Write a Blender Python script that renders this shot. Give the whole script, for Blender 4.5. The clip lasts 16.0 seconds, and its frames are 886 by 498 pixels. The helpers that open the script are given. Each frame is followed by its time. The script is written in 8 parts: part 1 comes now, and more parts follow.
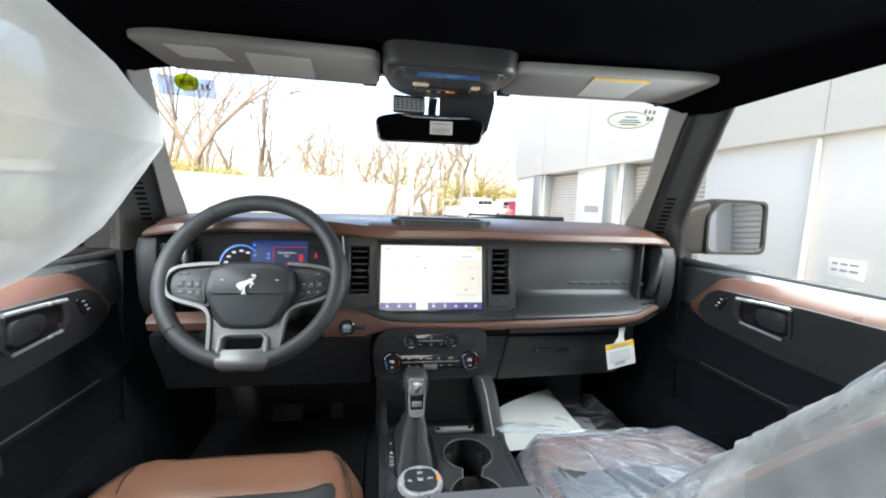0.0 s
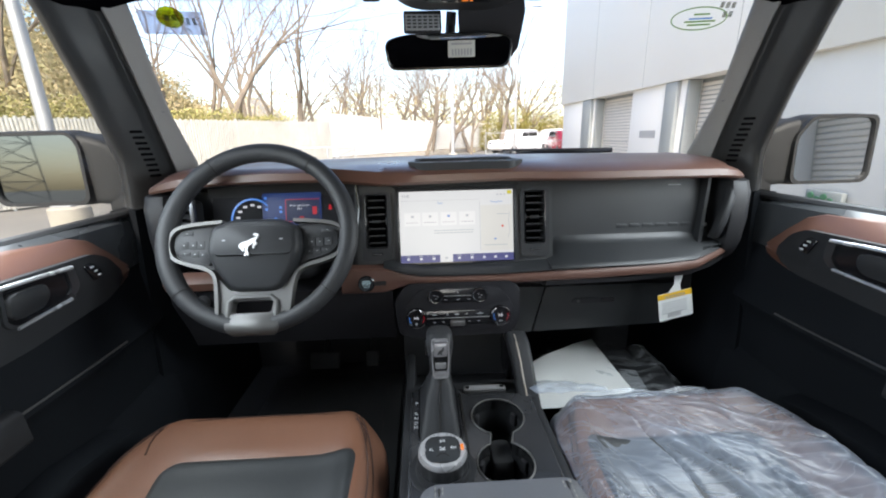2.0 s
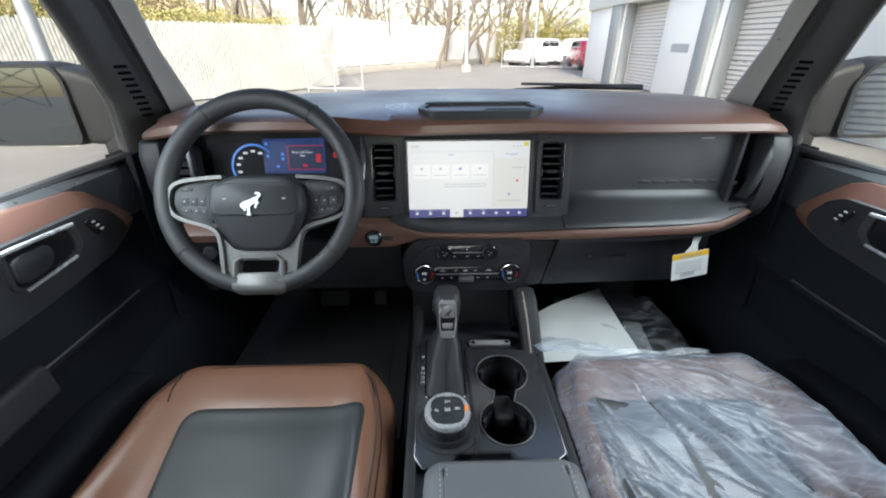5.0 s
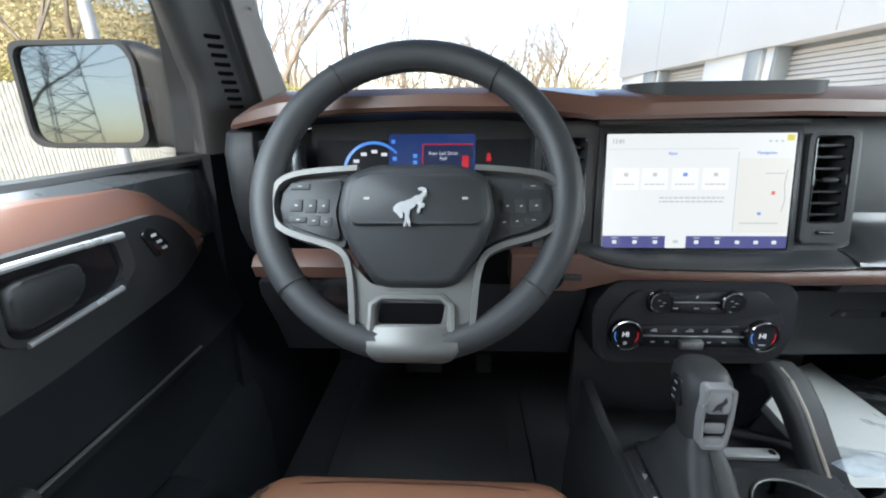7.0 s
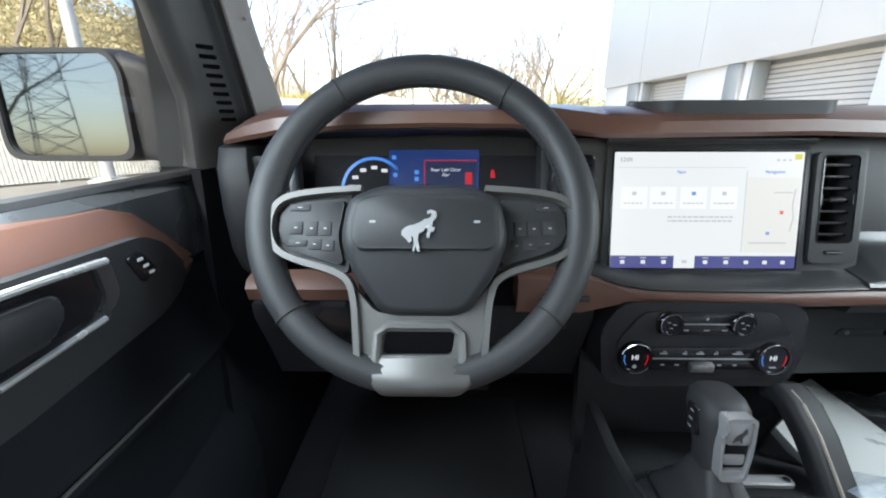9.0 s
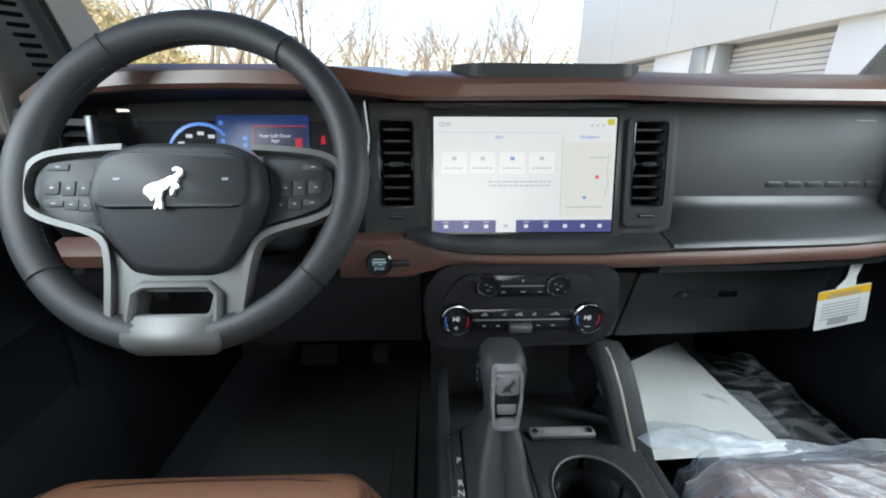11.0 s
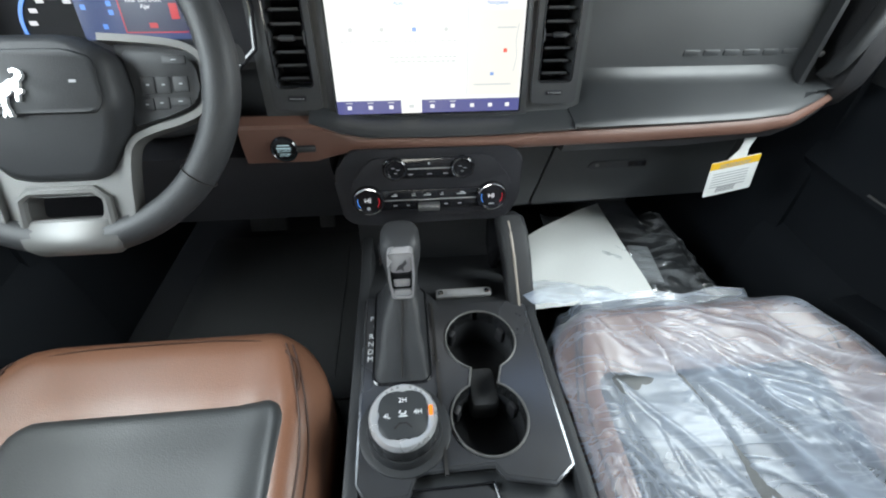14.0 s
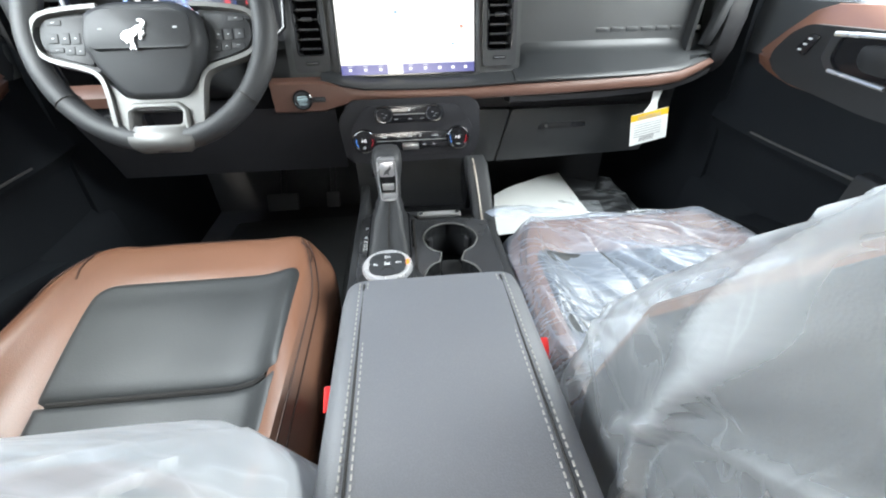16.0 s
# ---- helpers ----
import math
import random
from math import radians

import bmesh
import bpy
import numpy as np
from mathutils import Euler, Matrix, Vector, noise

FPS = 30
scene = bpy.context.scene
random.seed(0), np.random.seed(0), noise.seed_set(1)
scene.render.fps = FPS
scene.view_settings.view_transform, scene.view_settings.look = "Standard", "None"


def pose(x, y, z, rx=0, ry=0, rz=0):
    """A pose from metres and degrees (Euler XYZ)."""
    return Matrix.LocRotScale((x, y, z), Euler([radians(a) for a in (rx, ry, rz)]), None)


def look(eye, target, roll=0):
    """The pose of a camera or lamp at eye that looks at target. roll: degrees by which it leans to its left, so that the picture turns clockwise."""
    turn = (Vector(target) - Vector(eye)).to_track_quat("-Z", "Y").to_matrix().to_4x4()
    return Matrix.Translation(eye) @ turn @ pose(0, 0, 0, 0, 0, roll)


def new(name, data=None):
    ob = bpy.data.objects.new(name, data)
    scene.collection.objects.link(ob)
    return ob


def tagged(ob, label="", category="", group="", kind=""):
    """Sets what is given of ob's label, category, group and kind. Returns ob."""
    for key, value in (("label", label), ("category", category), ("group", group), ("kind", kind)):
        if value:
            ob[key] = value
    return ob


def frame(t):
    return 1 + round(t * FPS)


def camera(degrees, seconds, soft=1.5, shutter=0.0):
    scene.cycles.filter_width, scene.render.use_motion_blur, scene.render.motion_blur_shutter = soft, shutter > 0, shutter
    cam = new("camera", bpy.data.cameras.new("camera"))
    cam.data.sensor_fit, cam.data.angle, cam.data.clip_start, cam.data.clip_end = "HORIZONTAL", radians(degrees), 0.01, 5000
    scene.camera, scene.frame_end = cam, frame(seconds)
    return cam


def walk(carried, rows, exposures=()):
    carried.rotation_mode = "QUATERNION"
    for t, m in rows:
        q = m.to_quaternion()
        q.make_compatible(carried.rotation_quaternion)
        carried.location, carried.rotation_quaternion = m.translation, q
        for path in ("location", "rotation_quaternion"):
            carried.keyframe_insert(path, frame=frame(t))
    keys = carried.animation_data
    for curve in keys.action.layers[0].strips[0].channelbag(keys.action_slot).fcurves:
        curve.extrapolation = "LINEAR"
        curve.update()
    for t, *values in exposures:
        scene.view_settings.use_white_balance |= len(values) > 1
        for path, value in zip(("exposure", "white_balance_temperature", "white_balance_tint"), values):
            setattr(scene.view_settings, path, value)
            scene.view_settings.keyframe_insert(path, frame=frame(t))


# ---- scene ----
cam = camera(95.6, 16.0, 2.0)
PATH = [
    (0, (-0.132, -1.009, 1.476), (0.178, 0.952, 1.233), 2.1),
    (0.5, (-0.046, -0.942, 1.457), (0.016, 1.036, 1.167), 0.3),
    (1, (-0.066, -0.949, 1.481), (-0.026, 1.012, 1.089), -0.2),
    (1.5, (-0.065, -0.946, 1.473), (-0.006, 0.991, 0.977), -0.6),
    (2, (-0.072, -0.906, 1.481), (0.013, 1.016, 0.933), -1.3),
    (2.5, (-0.061, -0.842, 1.433), (0.017, 1.017, 0.698), -1.7),
    (3, (-0.072, -0.762, 1.48), (-0.008, 1.023, 0.581), -1.4),
    (3.2, (-0.069, -0.764, 1.517), (0.001, 1.008, 0.593), -0.9),
    (5.3, (-0.073, -0.863, 1.544), (-0.047, 0.916, 0.631), -0.1),
    (5.5, (-0.096, -0.868, 1.511), (-0.065, 0.938, 0.655), 0.4),
    (6, (-0.206, -0.72, 1.414), (-0.222, 1.124, 0.64), 0.1),
    (6.5, (-0.319, -0.598, 1.378), (-0.405, 1.269, 0.664), -0.6),
    (7, (-0.334, -0.598, 1.392), (-0.424, 1.292, 0.742), -0.6),
    (7.5, (-0.321, -0.595, 1.389), (-0.384, 1.302, 0.759), -0.4),
    (8, (-0.334, -0.592, 1.389), (-0.374, 1.312, 0.778), -0.0),
    (8.2, (-0.358, -0.57, 1.392), (-0.369, 1.333, 0.777), 0.2),
    (10.3, (-0.342, -0.598, 1.405), (-0.411, 1.305, 0.792), -0.6),
    (10.5, (-0.301, -0.609, 1.403), (-0.326, 1.282, 0.754), -0.2),
    (11, (-0.137, -0.585, 1.378), (-0.066, 1.291, 0.691), 0.3),
    (11.5, (-0.073, -0.599, 1.383), (0.05, 1.266, 0.673), 0.4),
    (12, (-0.045, -0.603, 1.385), (0.129, 1.232, 0.609), 0.5),
    (12.5, (-0.05, -0.6, 1.392), (0.131, 1.166, 0.47), 0.3),
    (13, (-0.044, -0.585, 1.42), (0.123, 1.083, 0.328), 0.2),
    (13.5, (-0.039, -0.589, 1.442), (0.117, 0.983, 0.216), 0.5),
    (14, (-0.037, -0.593, 1.439), (0.12, 0.891, 0.107), 0.9),
    (14.5, (-0.03, -0.617, 1.41), (0.108, 0.775, -0.02), 0.4),
    (15, (-0.022, -0.661, 1.386), (0.139, 0.738, -0.034), 0.3),
    (15.5, (0.003, -0.797, 1.4), (0.194, 0.677, 0.062), 0.5),
    (16, (-0.014, -0.877, 1.377), (0.13, 0.745, 0.216), -1.0),
]
walk(cam, [(t, look(eye, target, roll)) for t, eye, target, roll in PATH], [(0, 2.32, 7000, 11), (1.5, 1.85, 6900, 13), (3.0, 1.9, 6550, 10), (5.5, 1.9, 6650, 9), (7, 2.2, 6550, 9), (8.5, 2.22, 6550, 9), (10.5, 1.95, 6650, 8), (11.9, 1.98, 6600, 9), (12.6, 2.05, 6100, 8), (13.5, 2.33, 6850, 9), (15, 2.62, 6950, 9), (16, 3.0, 7050, 11)])

# ---------------------------------------------------------------- world and light
world = bpy.data.worlds.new("World")
scene.world = world
world.use_nodes = True
wn, wl = world.node_tree.nodes, world.node_tree.links
sky = wn.new("ShaderNodeTexSky")
sky.sky_type = "NISHITA"
sky.sun_disc = False
sky.sun_elevation, sky.sun_rotation = radians(42), radians(184)
sky.air_density, sky.dust_density, sky.ozone_density = 1.0, 2.5, 1.0
wl.new(sky.outputs[0], wn["Background"].inputs[0])
wn["Background"].inputs[1].default_value = 0.15

sun_data = bpy.data.lights.new("sun", "SUN")
sun_data.energy, sun_data.angle, sun_data.color = 2.1, radians(10), (1.0, 0.95, 0.87)
sun = new("sun", sun_data)
sun.matrix_world = look((-2, -32, 29), (0, 0, 0))

# fill lamps added in the side windows and the tailgate window behind the seats, boosting daylight
for (x, y, z, tx, ty, tz, w, h, e) in ((-0.755, -0.49, 1.53, -0.28, -0.5, 1.0, 0.60, 0.36, 2.5), (0.755, -0.36, 1.53, -0.05, -0.3, 0.85, 0.50, 0.36, 2.35), (-0.755, -1.56, 1.53, 0.2, -1.2, 1.2, 0.62, 0.36, 0.7), (0.755, -1.56, 1.53, -0.2, -1.2, 1.2, 0.62, 0.36, 1.8), (0.0, -1.90, 1.56, 0.0, -0.6, 1.1, 1.3, 0.38, 0.35)):
    ld = bpy.data.lights.new("window_daylight", "AREA")
    ld.shape, ld.size, ld.size_y, ld.energy, ld.color = "RECTANGLE", w, h, e, (0.80, 0.92, 1.0)
    lo = new("window_daylight", ld)
    lo.matrix_world = look((x, y, z), (tx, y - (0.55 if y < -0.5 else 0.2) if abs(x) > 0.1 else ty, z - (0.6 if y > -0.5 else 0.85)))

# ---------------------------------------------------------------- materials


def mat(name, color, rough=0.5, metal=0.0, vary=0.12, grain=400.0, bump=0.15, broad=6.0, coat=0.0, spec=0.5, rough_vary=0.1, cells=False):
    """A painted, moulded or woven surface: broad and fine variation of colour and gloss, and fine relief."""
    m = bpy.data.materials.new(name)
    m.use_nodes = True
    n, l = m.node_tree.nodes, m.node_tree.links
    b = n["Principled BSDF"]
    tc = n.new("ShaderNodeTexCoord")
    big = n.new("ShaderNodeTexNoise")
    big.inputs["Scale"].default_value, big.inputs["Detail"].default_value = broad, 5
    fine = n.new("ShaderNodeTexVoronoi" if cells else "ShaderNodeTexNoise")
    fine.inputs["Scale"].default_value = grain
    l.new(tc.outputs["Object"], big.inputs["Vector"])
    l.new(tc.outputs["Object"], fine.inputs["Vector"])
    f_out = fine.outputs["Distance"] if cells else fine.outputs["Fac"]
    both = n.new("ShaderNodeMath")
    both.operation = "MULTIPLY_ADD"
    l.new(f_out, both.inputs[0])
    both.inputs[1].default_value = 0.45
    l.new(big.outputs["Fac"], both.inputs[2])
    ramp = n.new("ShaderNodeMapRange")
    l.new(both.outputs[0], ramp.inputs[0])
    ramp.inputs[1].default_value, ramp.inputs[2].default_value = 0.35, 1.05
    ramp.inputs[3].default_value, ramp.inputs[4].default_value = 1 - vary, 1 + vary
    mix = n.new("ShaderNodeMix")
    mix.data_type, mix.blend_type = "RGBA", "MULTIPLY"
    mix.inputs[0].default_value = 1.0
    mix.inputs[6].default_value = (*color, 1)
    l.new(ramp.outputs[0], mix.inputs[7])
    l.new(mix.outputs[2], b.inputs["Base Color"])
    rr = n.new("ShaderNodeMapRange")
    l.new(big.outputs["Fac"], rr.inputs[0])
    rr.inputs[1].default_value, rr.inputs[2].default_value = 0.3, 0.7
    rr.inputs[3].default_value, rr.inputs[4].default_value = max(0.02, rough - rough_vary), min(1, rough + rough_vary)
    l.new(rr.outputs[0], b.inputs["Roughness"])
    b.inputs["Metallic"].default_value = metal
    b.inputs["Specular IOR Level"].default_value = spec
    b.inputs["Coat Weight"].default_value = coat
    if bump:
        bp = n.new("ShaderNodeBump")
        bp.inputs["Strength"].default_value, bp.inputs["Distance"].default_value = bump, 0.4 / grain
        l.new(f_out, bp.inputs["Height"])
        l.new(bp.outputs[0], b.inputs["Normal"])
    return m


def glow(name, color, strength):
    m = bpy.data.materials.new(name)
    m.use_nodes = True
    b = m.node_tree.nodes["Principled BSDF"]
    b.inputs["Base Color"].default_value = (0.02, 0.02, 0.02, 1)
    b.inputs["Emission Color"].default_value = (*color, 1)
    b.inputs["Emission Strength"].default_value = strength * 0.25
    b.inputs["Roughness"].default_value = 0.25
    return m


def clear(name, tint, gloss_rough, milk=0.0, ior=1.45, wrinkle=0.0, wscale=25.0):
    """A thin clear sheet: see-through, with Fresnel gloss; milk adds a whitish scatter."""
    m = bpy.data.materials.new(name)
    m.use_nodes = True
    n, l = m.node_tree.nodes, m.node_tree.links
    n.remove(n["Principled BSDF"])
    out = n["Material Output"]
    tr, gl, fr = n.new("ShaderNodeBsdfTransparent"), n.new("ShaderNodeBsdfGlossy"), n.new("ShaderNodeFresnel")
    tr.inputs[0].default_value = (*tint, 1)
    gl.inputs["Roughness"].default_value = gloss_rough
    fr.inputs["IOR"].default_value = ior
    mx = n.new("ShaderNodeMixShader")
    l.new(fr.outputs[0], mx.inputs[0])
    last = tr.outputs[0]
    if milk:
        tl, df, ad = n.new("ShaderNodeBsdfTranslucent"), n.new("ShaderNodeBsdfDiffuse"), n.new("ShaderNodeMixShader")
        tl.inputs[0].default_value = df.inputs[0].default_value = (0.86, 0.88, 0.9, 1)
        l.new(df.outputs[0], ad.inputs[1])
        l.new(tl.outputs[0], ad.inputs[2])
        tc, nz, mr = n.new("ShaderNodeTexCoord"), n.new("ShaderNodeTexNoise"), n.new("ShaderNodeMapRange")
        nz.inputs["Scale"].default_value, nz.inputs["Detail"].default_value = 9, 6
        l.new(tc.outputs["Object"], nz.inputs["Vector"])
        l.new(nz.outputs["Fac"], mr.inputs[0])
        mr.inputs[1].default_value, mr.inputs[2].default_value = 0.35, 0.75
        mr.inputs[3].default_value, mr.inputs[4].default_value = milk * 0.6, min(1, milk * 1.5)
        mk = n.new("ShaderNodeMixShader")
        l.new(mr.outputs[0], mk.inputs[0])
        l.new(tr.outputs[0], mk.inputs[1])
        l.new(ad.outputs[0], mk.inputs[2])
        last = mk.outputs[0]
    if wrinkle:
        tc2, wz, bp = n.new("ShaderNodeTexCoord"), n.new("ShaderNodeTexNoise"), n.new("ShaderNodeBump")
        wz.inputs["Scale"].default_value, wz.inputs["Detail"].default_value, wz.inputs["Distortion"].default_value = wscale, 4, 1.5
        bp.inputs["Strength"].default_value, bp.inputs["Distance"].default_value = wrinkle, 0.01
        l.new(tc2.outputs["Object"], wz.inputs["Vector"])
        l.new(wz.outputs["Fac"], bp.inputs["Height"])
        l.new(bp.outputs[0], gl.inputs["Normal"])
        l.new(bp.outputs[0], fr.inputs["Normal"])
    l.new(last, mx.inputs[1])
    l.new(gl.outputs[0], mx.inputs[2])
    l.new(mx.outputs[0], out.inputs[0])
    return m


def film_mat(name, milk, gloss, rough, angles, fine, vein=0.22, double=0.45, tint=(0.82, 0.86, 0.9, 1)):
    """Thin crumpled plastic: clear, glossy, painted whiter along its sharp folds (vein, double) for their glints."""
    m = bpy.data.materials.new(name)
    m.use_nodes = True
    n, l = m.node_tree.nodes, m.node_tree.links
    n.remove(n["Principled BSDF"])

    def math_node(op, a, b, clamp=False):
        q = n.new("ShaderNodeMath")
        q.operation, q.use_clamp = op, clamp
        for i, v in enumerate((a, b)):
            if isinstance(v, (int, float)):
                q.inputs[i].default_value = v
            else:
                l.new(v, q.inputs[i])
        return q.outputs[0]
    tc = n.new("ShaderNodeTexCoord")
    folds = []
    for k, ang in enumerate(angles):
        mp, nz = n.new("ShaderNodeMapping"), n.new("ShaderNodeTexNoise")
        mp.inputs["Rotation"].default_value = (radians(14 * k), radians(9 - 20 * k), radians(-ang))
        mp.inputs["Scale"].default_value = (fine * 0.16, fine, fine * 0.6)
        mp.inputs["Location"].default_value = (k * 3.1, k * 1.7, 0)
        nz.inputs["Scale"].default_value, nz.inputs["Detail"].default_value, nz.inputs["Distortion"].default_value = 1.0 + 0.8 * k, 2.5, 0.5
        l.new(tc.outputs["Object"], mp.inputs["Vector"])
        l.new(mp.outputs[0], nz.inputs["Vector"])
        ridge = math_node("ABSOLUTE", math_node("SUBTRACT", nz.outputs["Fac"], 0.5), 0.0)
        folds.append(math_node("SUBTRACT", 1.0, math_node("MULTIPLY", ridge, 24.0), True))
    crease = math_node("MAXIMUM", folds[0], folds[1])
    broad = n.new("ShaderNodeTexNoise")
    broad.inputs["Scale"].default_value, broad.inputs["Detail"].default_value = 7, 3
    l.new(tc.outputs["Object"], broad.inputs["Vector"])
    bp = n.new("ShaderNodeBump")
    bp.inputs["Strength"].default_value, bp.inputs["Distance"].default_value = 0.30, 0.003
    l.new(math_node("ADD", math_node("MULTIPLY", crease, 4.5 * vein), math_node("MULTIPLY", broad.outputs["Fac"], 2.5)), bp.inputs["Height"])
    tr, gl, fr, df, tl = n.new("ShaderNodeBsdfTransparent"), n.new("ShaderNodeBsdfGlossy"), n.new("ShaderNodeLayerWeight"), n.new("ShaderNodeBsdfDiffuse"), n.new("ShaderNodeBsdfTranslucent")
    tr.inputs[0].default_value = (0.92, 0.94, 0.95, 1)
    df.inputs[0].default_value = tl.inputs[0].default_value = tint
    gl.inputs["Roughness"].default_value = rough
    fr.inputs["Blend"].default_value = 0.5
    for node in (gl, fr, df):
        l.new(bp.outputs[0], node.inputs["Normal"])
    body, white, top = n.new("ShaderNodeMixShader"), n.new("ShaderNodeMixShader"), n.new("ShaderNodeMixShader")
    white.inputs[0].default_value = 0.35
    l.new(df.outputs[0], white.inputs[1])
    l.new(tl.outputs[0], white.inputs[2])
    # folds painted whiter and less clear, in place of glints on their ridges
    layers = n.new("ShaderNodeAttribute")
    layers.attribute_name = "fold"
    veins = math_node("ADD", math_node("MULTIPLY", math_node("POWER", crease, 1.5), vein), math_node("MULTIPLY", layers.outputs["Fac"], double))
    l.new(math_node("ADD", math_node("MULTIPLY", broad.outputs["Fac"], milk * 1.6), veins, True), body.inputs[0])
    l.new(tr.outputs[0], body.inputs[1])
    l.new(white.outputs[0], body.inputs[2])
    l.new(math_node("ADD", math_node("MULTIPLY", math_node("POWER", fr.outputs["Facing"], 4.0), 0.8), 0.07 + gloss, True), top.inputs[0])
    l.new(body.outputs[0], top.inputs[1])
    l.new(gl.outputs[0], top.inputs[2])
    l.new(top.outputs[0], n["Material Output"].inputs[0])
    return m


BROWN = mat("brown_vinyl", (0.110, 0.054, 0.039), 0.36, vary=0.15, grain=900, bump=0.10, cells=True, spec=0.75)
BAND_BROWN = mat("brown_band_vinyl", (0.112, 0.055, 0.040), 0.48, vary=0.15, grain=900, bump=0.2, cells=True)
SEAT_BROWN = mat("brown_leather", (0.180, 0.083, 0.050), 0.38, vary=0.14, grain=700, bump=0.3, cells=True)
ARM_BROWN = mat("brown_armrest_vinyl", (0.145, 0.068, 0.046), 0.36, vary=0.12, grain=900, bump=0.12, cells=True, spec=0.55)
BLACK = mat("black_moulded_plastic", (0.028, 0.029, 0.031), 0.48, vary=0.15, grain=1100, bump=0.25, cells=True, spec=0.28)
SOFT_BLACK = mat("soft_black_vinyl", (0.024, 0.025, 0.027), 0.5, vary=0.15, grain=900, bump=0.25, cells=True, spec=0.3)
PANEL = mat("charcoal_dash_panel", (0.029, 0.031, 0.033), 0.42, vary=0.12, grain=900, bump=0.2, cells=True)
SHELF = mat("charcoal_shelf_panel", (0.028, 0.030, 0.032), 0.40, vary=0.1, grain=900, bump=0.08, cells=True, spec=0.5)
LEATHER = mat("black_leather", (0.024, 0.025, 0.027), 0.56, vary=0.15, grain=800, bump=0.3, cells=True, spec=0.4)
# door trim in a lighter tone for the light on the door tops
LITDOORTOP = mat("lightened_door_top", (0.055, 0.059, 0.063), 0.28, vary=0.1, grain=900, bump=0.06, cells=True, spec=0.9)
INSERT = mat("charcoal_seat_leather", (0.027, 0.029, 0.030), 0.5, vary=0.12, grain=600, bump=0.25, cells=True)
LENS = mat("dark_instrument_lens", (0.023, 0.023, 0.026), 0.5, vary=0.1, grain=30, bump=0.0, spec=0.08)
GLOSS = mat("gloss_black", (0.012, 0.012, 0.014), 0.12, vary=0.1, grain=30, bump=0.0, rough_vary=0.05)
SATIN = mat("satin_silver", (0.120, 0.118, 0.114), 0.5, metal=0.4, vary=0.06, grain=1500, bump=0.03)
CHROME = mat("chrome", (0.78, 0.78, 0.8), 0.1, metal=1.0, vary=0.04, grain=40, bump=0.0, rough_vary=0.05)
PALESILVER = mat("pale_satin_silver", (0.29, 0.29, 0.29), 0.38, metal=0.35, vary=0.06, grain=1500, bump=0.02)
SILVER = mat("bright_satin_silver", (0.50, 0.50, 0.51), 0.28, metal=0.95, vary=0.05, grain=1500, bump=0.02)
TRIMGREY = mat("dark_metallic_trim", (0.115, 0.118, 0.126), 0.24, metal=0.7, vary=0.1, grain=1500, bump=0.03)
CAP = mat("grey_end_cap", (0.020, 0.020, 0.022), 0.5, vary=0.1, grain=900, bump=0.15)
PILLAR = mat("grey_pillar_trim", (0.34, 0.337, 0.33), 0.7, vary=0.12, grain=900, bump=0.2)
DARKTRIM = mat("dark_door_trim", (0.015, 0.017, 0.02), 0.6, vary=0.15, grain=900, bump=0.2, spec=0.06)
RAIL = mat("grey_roof_rail_trim", (0.085, 0.085, 0.085), 0.7, vary=0.12, grain=900, bump=0.2, spec=0.2)
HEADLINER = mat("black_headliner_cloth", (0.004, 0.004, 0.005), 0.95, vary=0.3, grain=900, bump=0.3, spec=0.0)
VISOR = mat("light_grey_visor_cloth", (0.26, 0.255, 0.245), 0.85, vary=0.1, grain=900, bump=0.2)
CARPET = mat("black_carpet", (0.034, 0.035, 0.038), 0.95, vary=0.35, grain=500, bump=0.6)
RUBBER = mat("black_rubber", (0.045, 0.046, 0.048), 0.65, vary=0.2, grain=300, bump=0.2)
THREAD = mat("grey_thread", (0.30, 0.29, 0.27), 0.8, vary=0.1, grain=800, bump=0.0)
BTHREAD = mat("dark_brown_thread", (0.055, 0.024, 0.015), 0.7, vary=0.1, grain=800, bump=0.0)
SEAM = mat("dark_seam", (0.015, 0.013, 0.012), 0.8, vary=0.1, grain=300, bump=0.0)
KNOBTRIM = mat("knob_chrome", (0.40, 0.40, 0.41), 0.24, metal=0.55, vary=0.08, grain=900, bump=0.05)
BADGE = mat("bright_badge_metal", (0.58, 0.58, 0.59), 0.26, metal=0.55, vary=0.05, grain=1500, bump=0.0)
MARK = mat("white_marking", (0.72, 0.73, 0.74), 0.5, vary=0.05, grain=300, bump=0.0)
GREYMARK = mat("grey_marking", (0.34, 0.35, 0.36), 0.5, vary=0.05, grain=300, bump=0.0)
PAPER = mat("white_paper", (0.78, 0.79, 0.77), 0.8, vary=0.05, grain=300, bump=0.05)
YELLOW = mat("yellow_print", (0.85, 0.50, 0.02), 0.6, vary=0.06, grain=300, bump=0.0)
PRINT = mat("grey_print", (0.30, 0.30, 0.31), 0.7, vary=0.1, grain=300, bump=0.0)
RED = mat("red_plastic", (0.75, 0.03, 0.03), 0.35, vary=0.08, grain=300, bump=0.02)
# reflectance lowered to hold down the over-bright sky in the left mirror
SIDEMIRROR = mat("darkened_mirror_glass", (0.17, 0.19, 0.2), 0.03, metal=1.0, vary=0.02, grain=20, bump=0.0, rough_vary=0.01)
HOUSING = mat("mirror_housing_plastic", (0.026, 0.027, 0.029), 0.6, vary=0.12, grain=600, bump=0.15, spec=0.3)
PLAINMIRROR = mat("plain_side_mirror", (0.62, 0.63, 0.64), 0.03, metal=1.0, vary=0.02, grain=20, bump=0.0, rough_vary=0.01)
